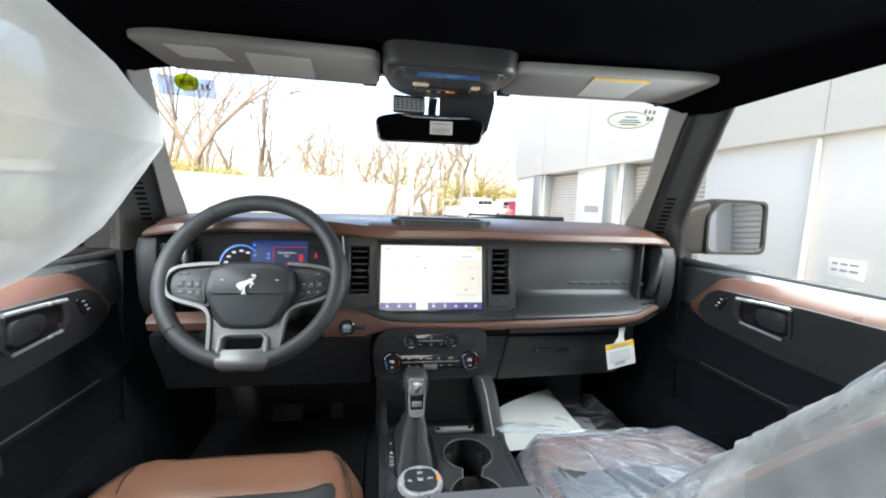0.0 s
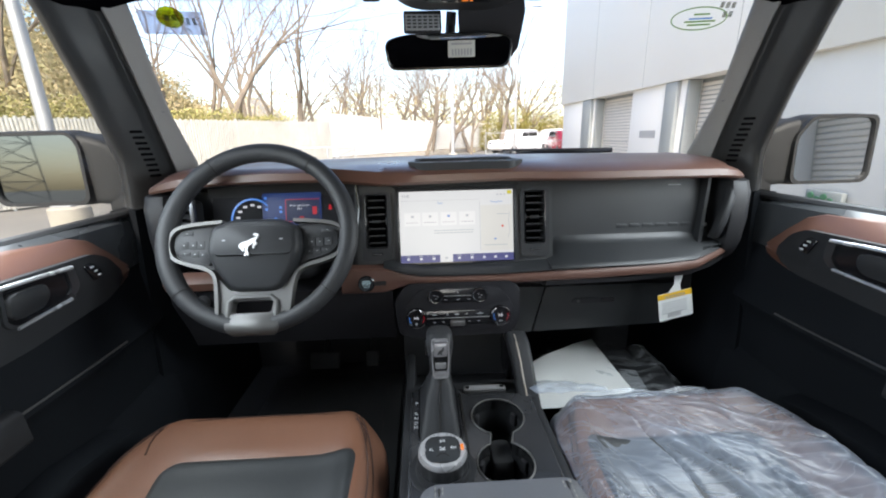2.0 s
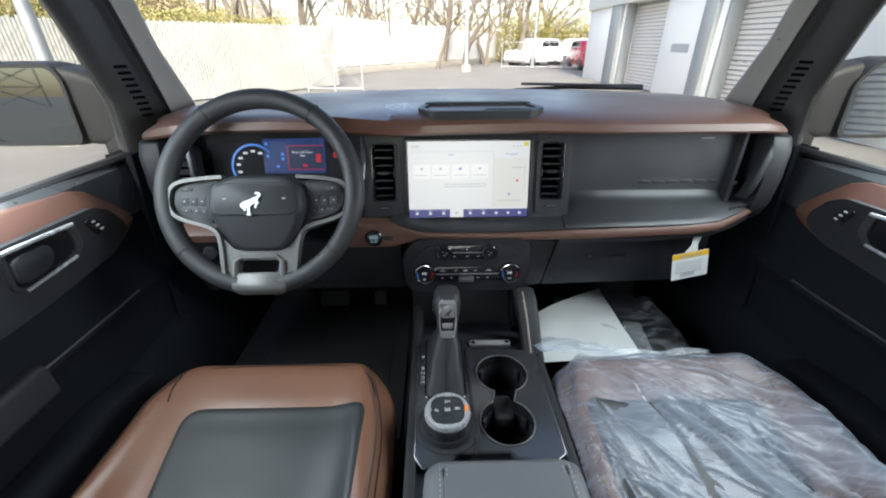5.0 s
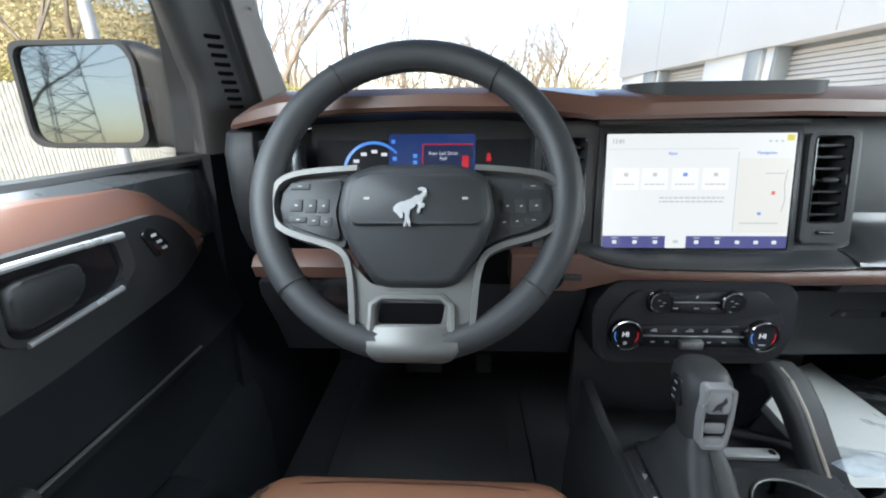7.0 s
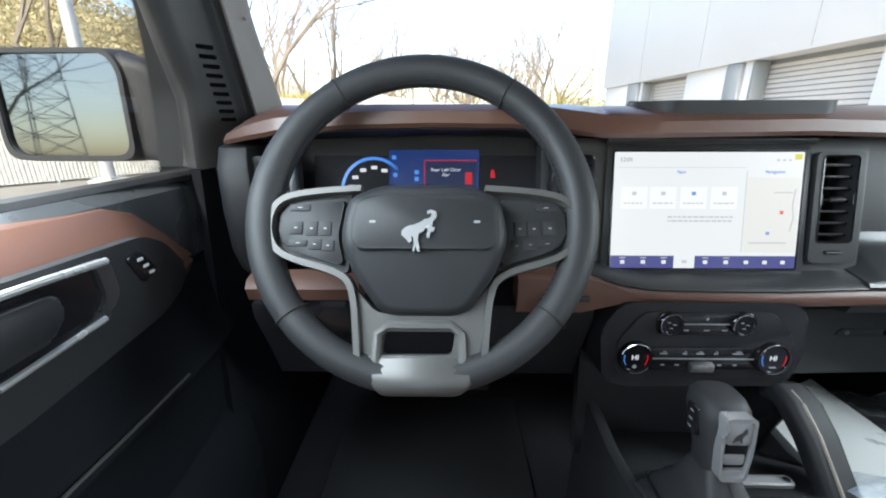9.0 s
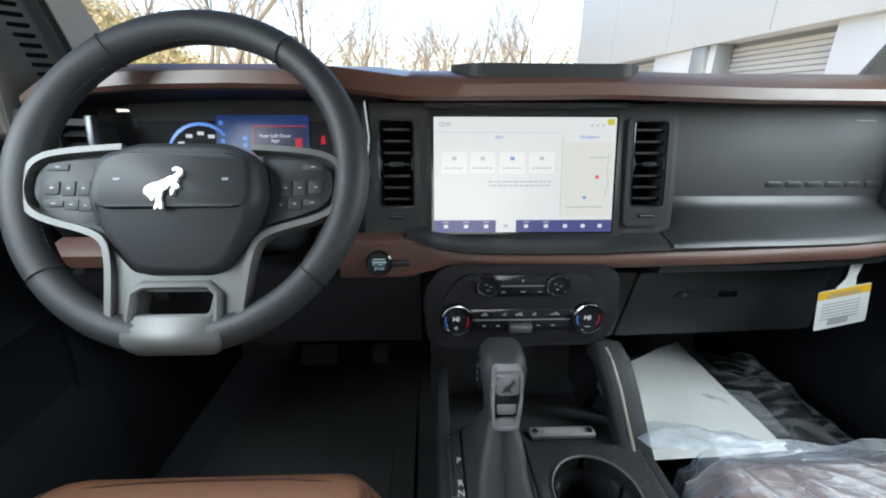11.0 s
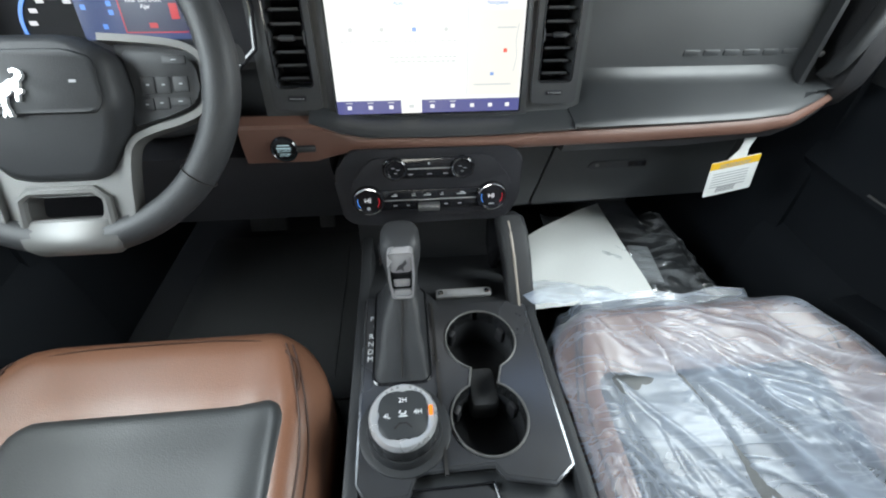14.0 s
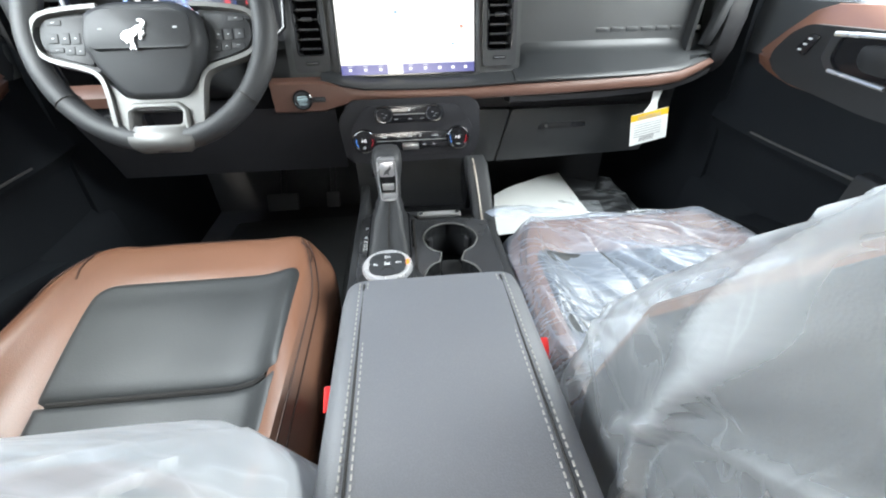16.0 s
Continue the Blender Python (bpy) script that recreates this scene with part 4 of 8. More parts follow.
# roof side rails, B-pillars and the closed rear of the cabin
for s in (-1, 1):
    side = "left" if s < 0 else "right"
    bm = bmesh.new()
    loft(bm, [[(s * (x + dx * k), y, z - dz) for x, z, k in ((0.58, 1.80, 1), (0.645, 1.772, 0.8), (0.70, 1.752, 0.4), (0.745, 1.742, 0), (0.77, 1.77, 0), (0.70, 1.84, 0.3))] for y, dz, dx in ((0.03, -0.004, 0.12), (-0.03, -0.003, 0.10), (-0.10, 0.0, 0.05), (-0.20, 0.0, 0.01), (-0.30, 0.0, 0.0), (-1.9, 0.0, 0.0))])
    solid("trim_roof_rail_" + side, bm, RAIL, "grey padded roof side rail", "trim", kind="structure")
    bm = bmesh.new()
    loft(bm, [[(s * x, y, z) for x, y in ((0.66, -1.02), (0.66, -1.22), (0.77, -1.24), (0.77, -1.0))] for z in (0.6, 1.3, 1.78)])
    solid("wall_b_pillar_" + side, bm, DARKTRIM, "dark B-pillar trim", "wall", kind="structure")
    solid("wall_rear_side_" + side, boxed((s * 0.75, -1.57, 0.97), (0.06, 0.7, 0.75)), DARKTRIM, "dark rear side trim", "wall", kind="structure")
    pane = solid("window_rear_" + side, boxed((s * 0.765, -1.57, 1.53), (0.006, 0.72, 0.4)), GLASS, "tinted rear side window", "window", kind="structure")
    pane.visible_shadow = False
solid("wall_rear", boxed((0, -1.92, 0.97), (1.56, 0.06, 0.75)), DARKTRIM, "dark tailgate trim", "wall", kind="structure")
pane = solid("window_rear", boxed((0, -1.92, 1.56), (1.5, 0.006, 0.44)), GLASS, "tailgate window", "window", kind="structure")
pane.visible_shadow = False


# ---------------------------------------------------------------- doors
def car_door(s):
    t = thing("front_door", (s * 0.75, -0.5, 0.6), "black moulded door with a brown armrest and satin handle", "car door", "front doors")
    prof = [(0.79, 1.318), (0.745, 1.322), (0.728, 1.312), (0.722, 1.28), (0.724, 1.20), (0.712, 1.11), (0.700, 1.07), (0.708, 1.06), (0.722, 1.03), (0.724, 0.93), (0.700, 0.90), (0.690, 0.80), (0.695, 0.66), (0.79, 0.66)]
    bm = bmesh.new()
    loft(bm, [[(s * (x + dx), y, z + dz * (z > 1.2)) for x, z in prof] for y, dx, dz in ((0.03, 0.02, -0.006), (-0.05, 0.008, -0.003), (-0.16, 0, 0), (-0.6, 0, 0.006), (-1.02, 0, 0.01))])
    part("panel", bm, DARKTRIM, t)
    part("sill", tube(bmesh.new(), [(s * 0.752, 0.04, 1.324), (s * 0.752, -0.5, 1.328), (s * 0.752, -1.02, 1.333)], 0.009, 8), RUBBER, t, "black window seal")
    # strip added in a lighter tone where daylight falls on the door top
    bm = bmesh.new()
    loft(bm, [[(s * (x + dx), y, z + dz) for x, z in ((0.750, 1.3225), (0.742, 1.3245), (0.726, 1.3140), (0.7195, 1.282), (0.7205, 1.215), (0.730, 1.215), (0.735, 1.30))] for y, dx, dz in ((0.028, 0.020, -0.006), (-0.05, 0.008, -0.003), (-0.16, 0, 0), (-0.6, 0, 0.006), (-1.01, 0, 0.01))])
    part("upper_pad", bm, LITDOORTOP, t, "charcoal upper door strip, lightened for daylight on it, with a soft sheen")
    # brown armrest, tapering to its front
    bm = bmesh.new()
    rings = []
    for y, zt, zb, xo, xi in ((-0.045, 1.215, 1.200, 0.722, 0.716), (-0.085, 1.255, 1.192, 0.724, 0.704), (-0.125, 1.290, 1.186, 0.726, 0.697), (-0.16, 1.303, 1.182, 0.728, 0.693), (-0.30, 1.310, 1.176, 0.728, 0.690), (-0.60, 1.314, 1.17, 0.728, 0.688), (-0.98, 1.316, 1.17, 0.728, 0.688)):
        rings.append([(s * (xo + 0.006), y, zt + 0.012), (s * (xo - 0.006), y, zt + 0.008), (s * (xi + 0.006), y, max(zb + 0.02, zt - 0.030)), (s * xi, y, max(zb + 0.016, zt - 0.040)), (s * (xi + 0.001), y, zb + 0.012), (s * (xi + 0.008), y, zb), (s * xo, y, zb)])
    loft(bm, rings)
    part("armrest", bm, ARM_BROWN, t, "brown padded armrest")
    M = SM(s, 0.6915, 0, 0)
    black = [(-0.105, 1.228), (-0.135, 1.268), (-0.165, 1.284), (-0.36, 1.290), (-0.98, 1.294), (-0.98, 1.168), (-0.32, 1.176), (-0.16, 1.190), (-0.115, 1.208)]
    pan = part("handle_panel", plate(rpoly(black, 0.012), -0.004, 0.008, M, bev=0.003), BLACK, t, "satin black switch panel")
    hb = [(-0.218, 1.279), (-0.345, 1.286), (-0.352, 1.226), (-0.335, 1.216), (-0.236, 1.222), (-0.214, 1.240)]
    outer = rpoly(hb, 0.010)
    inner = [(u * 0.84 - 0.0500, 1.2505 + (v - 1.2505) * 0.84) for u, v in outer]
    part("handle_bezel", plate(outer, 0.004, 0.013, M, holes=[inner]), TRIMGREY, pan, "dark satin handle surround")
    part("handle_cup", plate(inner, 0.003, 0.0085, M), GLOSS, pan, "dark handle recess")
    part("handle_lever", plate(rpoly([(-0.275, 1.268), (-0.34, 1.272), (-0.345, 1.232), (-0.285, 1.235)], 0.012), 0.009, 0.020, M, bev=0.004), BLACK, pan, "black pull lever")
    part("chrome_edge", tube(bmesh.new(), [M @ Vector((u, v, 0.013)) for u, v in ((-0.222, 1.276), (-0.28, 1.280), (-0.345, 1.283))], 0.0036, 8), BADGE, pan)
    part("chrome_edge", tube(bmesh.new(), [M @ Vector((u, v, 0.013)) for u, v in ((-0.238, 1.2245), (-0.29, 1.221), (-0.335, 1.218))], 0.0030, 8), BADGE, pan)
    sw = part("lock_switch", plate(rpoly([(-0.158, 1.245), (-0.178, 1.272), (-0.196, 1.268), (-0.180, 1.236)], 0.004), 0.006, 0.011, M, bev=0.002), GLOSS, pan)
    for k in range(3):
        a = 0.245 + 0.009 * k
        part("lock_mark", boxed(M @ Vector((-0.168 - 0.006 * k, 1.0 + a, 0.0115)), (0.001, 0.007, 0.003)), MARK, sw)
    # crease, map pocket and pull pocket low on the door
    # satin tube stands in for the highlight along the crease
    part("crease", tube(bmesh.new(), [(s * 0.7015, -0.12, 1.080), (s * 0.7000, -0.2, 1.080), (s * 0.6990, -0.4, 1.083), (s * 0.6990, -0.7, 1.083)], 0.0022, 6), SATIN, t, "satin line in place of a highlight on the crease")
    bm = bmesh.new()
    loft(bm, [[(s * x, y, z) for x, z in ((0.72, zt), (0.672, zt - 0.008), (0.662, zt - 0.03), (0.668, 0.70), (0.72, 0.69))] for y, zt in ((-0.12, 0.80), (-0.2, 0.93), (-0.32, 0.955), (-0.98, 0.955))])
    part("map_pocket", bm, DARKTRIM, t)
    bm = bmesh.new()
    loft(bm, [[(s * x, y, z) for x, z in rpoly([(0.72, 1.10), (0.688, 1.095), (0.684, 1.04), (0.72, 1.03)], 0.008)] for y in (-0.36, -0.37, -0.9)])
    part("pull_pocket", bm, BLACK, t, "dark pull pocket")
    # frame of the window, its pane, and the outer skin
    path = [(s * 0.780, 0.090, 1.31), (s * 0.778, 0.100, 1.42), (s * 0.774, 0.076, 1.49), (s * 0.768, 0.046, 1.57), (s * 0.760, 0.016, 1.64), (s * 0.752, -0.012, 1.70), (s * 0.745, -0.045, 1.743), (s * 0.742, -0.10, 1.756), (s * 0.740, -0.25, 1.760), (s * 0.740, -1.05, 1.760)]
    part("window_seal", tube(bmesh.new(), path, 0.014, 8), RUBBER, t, "black rubber window seal")
    bm = bmesh.new()
    loft(bm, [[(s * 0.784, 0.10, 1.31), (s * 0.784, -1.03, 1.31)], [(s * 0.778, 0.09, 1.46), (s * 0.774, -1.03, 1.46)], [(s * 0.750, -0.03, 1.75), (s * 0.750, -1.03, 1.76)]], closed=False)
    pane = part("pane", bm, SIDEGLASS, t, "lightly tinted side window")
    pane.visible_shadow = False
    bm = bmesh.new()
    loft(bm, [[(s * x, y, z) for x, z in ((0.80, 1.315), (0.845, 1.30), (0.865, 1.22), (0.87, 0.95), (0.85, 0.62), (0.79, 0.62))] for y in (0.10, -0.5, -1.04)])
    part("outer_skin", bm, CARPAINT, t, "grey painted outer door skin")
    return t


CARPAINT = mat("car_paint_grey", (0.30, 0.31, 0.31), 0.28, vary=0.05, grain=30, bump=0.0, coat=0.6)
car_door(-1)
car_door(1)


def side_mirror(s):
    t = thing("side_mirror", (s * 0.82, 0.12, 1.33), "dark grey door mirror with a black edged glass", "side mirror", "side mirrors")
    cx, cz = 0.968, 1.422
    turn = 0
    M = Matrix.Translation((s * cx, 0.105, cz)) @ Matrix.Rotation(radians(-turn), 4, "Z") @ FM(0, 0, 0, 3)
    hw, hh = 0.108, 0.086
    ci, co = (-hw * s, hw * s)
    cut, low = (0.040, 0.050) if s > 0 else (0.020, 0.030)

    def outline(i):
        """The glass with its inner top corner cut away."""
        q = [(co - s * i, -hh + i, 0.030), (co - s * i, hh - i, 0.024), (ci + s * (cut + i * 0.6), hh - i, 0.018), (ci + s * i, hh - low - i * 0.4, 0.018), (ci + s * i, -hh + i, 0.026)]
        return rpoly(q, n=5)
    out0 = outline(0.0)
    bm = bmesh.new()
    rings = []
    for w, k, up in ((0.006, 0.97, 0), (0.0, 1.0, 0), (-0.03, 1.03, 0.002), (-0.07, 0.97, 0.0), (-0.10, 0.80, -0.006), (-0.118, 0.45, -0.01)):
        rings.append([M @ Vector((u * k + (s * -0.012 if w < -0.06 else 0), v * k + up, w)) for u, v in out0])
    loft(bm, rings)
    part("housing", bm, HOUSING, t, "dark grey moulded housing")
    glass_out = outline(0.0095)
    part("bezel", plate(outline(0.002), 0.003, 0.017, M, holes=[glass_out]), HOUSING, t, "black bezel")
    gm = M @ pose(0, 0, 0.0125, 0, s * 1.0, 0)
    part("mirror_glass", plate(glass_out, -0.003, 0.0, gm), SIDEMIRROR if s < 0 else PLAINMIRROR, t, "mirror glass darkened to mute the bright sky" if s < 0 else "plain silver mirror glass")
    bm = bmesh.new()
    rings = []
    for x, y0, y1, z0, z1 in ((0.875, 0.098, 0.205, 1.338, 1.502), (0.845, 0.102, 0.215, 1.334, 1.494), (0.812, 0.110, 0.215, 1.336, 1.478), (0.788, 0.118, 0.205, 1.340, 1.455), (0.776, 0.125, 0.19, 1.350, 1.43)):
        rings.append([(s * x, y, z) for y, z in rrect(y1 - y0, z1 - z0, 0.020, (y0 + y1) / 2, (z0 + z1) / 2)])
    loft(bm, rings)
    part("inner_housing", bm, HOUSING, t, "dark grey inner housing")
    part("arm", boxed((s * 0.815, 0.145, 1.333), (0.060, 0.07, 0.06), bev=0.012), HOUSING, t, "black mirror foot")
    return t


side_mirror(-1)
side_mirror(1)

# bonnet with a crumpled pale film, and a wiper, just past the windscreen
bonnet = thing("bonnet", (0, 1.0, 1.1), "grey bonnet with a pale protective film", "bonnet")
bm = bmesh.new()
loft(bm, [[(x, y, 1.30 - 0.05 * (x / 0.75) ** 2 - dz) for x in steps(-0.78, 0.78, 12)] + [(0.8, y, 0.9), (-0.8, y, 0.9)] for y, dz in ((0.62, 0.03), (0.8, 0.0), (1.5, 0.02), (1.72, 0.07))])
part("panel", bm, CARPAINT, bonnet)
bm = bmesh.new()
loft(bm, [[(x, y, 1.315 + 0.014 * noise.noise(Vector((x * 14, y * 9, 1))) + 0.008 * noise.noise(Vector((x * 40, y * 30, 1))) - 0.03 * (x / 0.7) ** 2 + lift) for x in steps(-0.33, 0.24, 46)] for y, lift in ((1.35, -0.01), (1.40, 0.006), (1.46, 0.0), (1.55, -0.01), (1.62, -0.03))], closed=False)
part("film", bm, PAPER, bonnet, "crumpled pale film")
cowl = thing("wiper", (0.3, 0.5, 1.37), "black wiper arm at the foot of the windscreen", "wiper")
part("arm", tube(bmesh.new(), [(0.18, 0.52, 1.405), (0.34, 0.50, 1.415), (0.55, 0.42, 1.418)], 0.006, 6), BLACK, cowl)
part("blade", boxed((0.38, 0.478, 1.424), (0.36, 0.012, 0.008), pose(0, 0, 0, 0, 0, -15), 0.002), RUBBER, cowl)
solid("trim_cowl", boxed((0, 0.585, 1.36), (1.5, 0.12, 0.02)), RUBBER, "black plastic cowl under the windscreen", "trim", kind="structure")

# ---------------------------------------------------------------- dashboard
dash = thing("dashboard", (0, 0.2, 0.95), "brown and charcoal dashboard with a central touchscreen", "dashboard")
part("core", boxed((0, 0.30, 1.18), (1.28, 0.44, 0.36)), BLACK, dash)

LIP = [(-0.668, -0.005, 1.366), (-0.655, -0.022, 1.370), (-0.62, -0.040, 1.376), (-0.57, -0.055, 1.384), (-0.48, -0.064, 1.390), (-0.38, -0.067, 1.392), (-0.28, -0.067, 1.391), (-0.235, -0.067, 1.387), (-0.165, -0.056, 1.379), (-0.10, -0.050, 1.379), (0.1, -0.046, 1.382), (0.3, -0.044, 1.377), (0.5, -0.040, 1.376), (0.60, -0.036, 1.375), (0.645, -0.024, 1.371), (0.668, -0.005, 1.366)]
bm = bmesh.new()
rings = []
for x in sorted(set(steps(-0.668, 0.668, 60) + [r[0] for r in LIP])):
    ly, lz = lerp_table(LIP, x)
    e = min(1.0, (0.668 - abs(x)) / 0.09)
    e = 1 - (1 - e) ** 2
    crest = 1.399 + 0.0215 * e
    facet = max(0.0, 1 - abs(x + 0.20) / 0.11)
    ft = lz + (0.010 + 0.010 * e)
    yw = ws_y(x, 1.41) + 0.05
    rings.append([(x, ly + 0.05, lz + 0.006), (x, ly + 0.006, lz + 0.0005), (x, ly, lz + 0.006), (x, ly + 0.002 + 0.01 * facet, ft), (x, ly + 0.014, min(crest - 0.001, ft + 0.007 * e + 0.002)), (x, ly + 0.05, min(crest, ft + 0.015 * e + 0.003)), (x, 0.06, crest), (x, 0.16, crest + 0.002 * e), (x, yw, 1.402 + 0.012 * e), (x, yw, 1.36), (x, ly + 0.08, lz + 0.002)])
loft(bm, rings)
part("top_pad", bm, BROWN, dash, "brown stitched top pad")
bm = bmesh.new()
loft(bm, [[(x, lerp_table(LIP, x)[0] + a, lerp_table(LIP, x)[1] + b) for a, b in ((0.009, -0.0012), (0.05, -0.004), (0.105, -0.012), (0.105, 0.004), (0.012, 0.003))] for x in steps(-0.60, -0.20, 16)])
part("hood_lining", bm, SOFT_BLACK, dash, "black underside of the instrument hood")


# speaker tray on the pad
M = TM(0.02, 0.03, 1.4165)
tray_out = rpoly([(-0.098, -0.066), (0.105, -0.066), (0.135, -0.022), (0.115, 0.055), (-0.108, 0.055), (-0.128, -0.022)], 0.016)
tray_in = rpoly([(-0.088, -0.054), (0.095, -0.054), (0.120, -0.020), (0.104, 0.045), (-0.098, 0.045), (-0.114, -0.020)], 0.014)
tray = part("tray", plate(tray_out, -0.02, 0.008, M, holes=[tray_in]), BLACK, dash, "black open tray on the dash top")
part("tray_floor", plate(tray_in, -0.012, -0.004, M), RUBBER, tray)
part("tray_back", plate([(-0.112, 0.038), (0.118, 0.038), (0.104, 0.060), (-0.098, 0.060)], 0.0, 0.011, M, bev=0.003), BLACK, tray)
part("mount_rail", boxed((0.085, -0.005, 1.420), (0.11, 0.014, 0.010), bev=0.003), PANEL, tray)
for x in (0.05, 0.085, 0.115):
    part("mount_clip", boxed((x, 0.0, 1.417), (0.012, 0.01, 0.008), bev=0.002), BLACK, tray)

# instrument cluster under the hood
cl = part("instrument_housing", boxed((-0.388, 0.075, 1.325), (0.36, 0.06, 0.17)), BLACK, dash)
M = FM(-0.388, 0.040, 1.33, 14)
part("instrument_lens", plate(rrect(0.345, 0.15, 0.02), -0.006, 0.0, M), LENS, cl, "dark instrument lens")
MC = FM(-0.388, 0.0385, 1.33, 14)
ring = []
c0 = (-0.083, -0.030)
arc = [radians(a) for a in range(40, 251, 10)]
bm = bmesh.new()
prism(bm, [(c0[0] + 0.049 * math.cos(a), c0[1] + 0.049 * math.sin(a)) for a in arc] + [(c0[0] + 0.0445 * math.cos(a), c0[1] + 0.0445 * math.sin(a)) for a in arc[::-1]], 0.0, 0.0006, MC)
part("gauge_ring", bm, GAUGEBLUE, cl, "lit blue gauge ring")
for a in (200, 172, 146, 118, 88, 60):
    r = radians(a)
    part("gauge_number", boxed(MC @ Vector((c0[0] + 0.033 * math.cos(r), c0[1] + 0.033 * math.sin(r), 0.0008)), (0.009, 0.001, 0.005)), DISPWHITE, cl)
disp = part("display", plate(rrect(0.135, 0.075, 0.004, 0.008, -0.008), 0.0, 0.0006, MC), DISPBLUE, cl, "lit blue driver display")
part("display_panel", plate(rrect(0.078, 0.050, 0.006, 0.033, -0.012), 0.0006, 0.001, MC), DISPDARK, disp)
for (u, v, w, h) in ((0.033, 0.0135, 0.078, 0.0014), (-0.006, -0.012, 0.0014, 0.05), (0.033, -0.037, 0.078, 0.0014), (0.060, -0.013, 0.010, 0.018), (0.03, -0.029, 0.010, 0.006)):
    part("red_mark", plate(rrect(w, h, 0.0005, u, v), 0.001, 0.0014, MC), TELLRED, disp)
writing("message", "Rear Left Door\nAjar", 0.0072, MC @ Matrix.Translation((0.026, -0.004, 0.0012)), DISPWHITE, disp)
for (u, v) in ((-0.052, 0.018), (-0.05, -0.008), (-0.018, -0.004), (-0.03, -0.03), (-0.018, -0.014)):
    part("small_icon", plate(rrect(0.006, 0.006, 0.001, u, v), 0.0006, 0.001, MC), GAUGEBLUE, disp)
part("warning_lamp", plate(rpoly([(0.092, -0.012), (0.100, -0.012), (0.098, 0.0), (0.094, 0.0)], 0.001), 0.0, 0.0006, MC), TELLRED, cl, "lit red warning lamp")
part("bezel_side", tube(bmesh.new(), [(-0.222, -0.005, 1.395), (-0.216, -0.012, 1.33), (-0.222, -0.02, 1.285), (-0.25, -0.03, 1.262)], 0.0035, 8), GLOSS, cl)

# left outer vent and end caps
M = FM(-0.598, -0.022, 1.295, 8)
vent_out = rrect(0.058, 0.12, 0.010)
vent_in = rrect(0.044, 0.104, 0.008)
lv = part("outer_vent", plate(vent_out, -0.03, 0.004, M, holes=[vent_in]), BLACK, dash, "black outer air vent")
part("duct", plate(vent_in, -0.03, -0.026, M), GLOSS, lv)
for k in range(6):
    part("slat", boxed(M @ Vector((0, -0.042 + 0.017 * k, -0.008)), (0.044, 0.016, 0.0025), pose(0, 0, 0, 22)), BLACK, lv)
part("vent_trim", boxed((-0.563, -0.040, 1.318), (0.010, 0.014, 0.085), pose(0, 0, 0, -8), 0.003), TRIMGREY, lv, "dark metallic vent edge")


def end_cap(s):
    bm = bmesh.new()
    rings = []
    for z, w, y0 in ((1.372, 0.012, -0.005), (1.366, 0.020, -0.028), (1.34, 0.022, -0.040), (1.28, 0.022, -0.042), (1.225, 0.020, -0.035), (1.19, 0.016, -0.018), (1.175, 0.01, 0.0)):
        rings.append([(s * x, y, z) for x, y in rpoly([(0.668, 0.05), (0.668, y0 + 0.006), (0.655, y0), (0.668 - 2 * w, y0 + 0.004), (0.668 - 2 * w, 0.05)], 0.005, 2)])
    loft(bm, rings)
    return part("end_cap", bm, CAP, dash, "grey dashboard end cap")


end_cap(-1)
end_cap(1)

# centre stack
SCR = FM(0, -0.0165, 1.28, 11.6)
stack = part("centre_panel", plate(rpoly([(-0.228, -0.098), (0.222, -0.098), (0.222, 0.10), (-0.228, 0.10)], 0.008), -0.05, -0.006, SCR, holes=[rrect(0.050, 0.121, 0.006, u, 0.016) for u in (-0.181, 0.179)]), PANEL, dash, "charcoal centre panel")
part("screen_bezel", plate(rpoly([(-0.142, -0.092), (0.142, -0.092), (0.138, 0.0965), (-0.138, 0.0965)], 0.006), -0.02, -0.001, SCR, bev=0.003), BLACK, stack, "black screen surround")
scr = part("touchscreen", plate(rrect(0.264, 0.166, 0.004), -0.002, 0.0005, SCR), GLOSS, stack, "lit touchscreen showing an apps page")
part("page", plate(rrect(0.258, 0.161, 0.002), 0.0004, 0.0009, SCR), SCREEN, scr, "white apps page")


def ui(u0, v0, u1, v1, m, w=0.0012, name="screen_mark"):
    return part(name, plate(rrect(abs(u1 - u0), abs(v1 - v0), 0.0008, (u0 + u1) / 2, (v0 + v1) / 2, 2), 0.0008, w, SCR), m, scr)


ui(-0.129, -0.0805, 0.129, -0.063, SCREENBAR, name="menu_bar")
ui(-0.040, -0.0805, -0.011, -0.0625, SCREEN, 0.0016, "menu_tab")
for k, u in enumerate((-0.112, -0.083, -0.054, 0.004, 0.033, 0.061, 0.087, 0.112)):
    ui(u - 0.003, -0.0745, u + 0.003, -0.0695, SCREEN, 0.0016, "menu_icon")
    if k < 5:
        ui(u - 0.0045, -0.0665, u + 0.0045, -0.0652, SCREENGREY, 0.0016, "menu_word")
ui(-0.029, -0.0735, -0.022, -0.069, SCREENGREY, 0.0019, "menu_icon")
ui(0.0525, -0.058, 0.0535, 0.055, SCREENGREY, name="divider")
ui(-0.125, 0.0592, 0.052, 0.0598, SCREENGREY, name="divider")
for u in (-0.100, -0.060, -0.018, 0.024):
    ui(u - 0.003, 0.0215, u + 0.003, 0.0265, SCREENBLUE if u == -0.018 else SCREENGREY, name="app_icon")
    ui(u - 0.018, 0.003, u + 0.018, 0.033, SCREENCARD, 0.0010, "app_card")
words = random.Random(4)


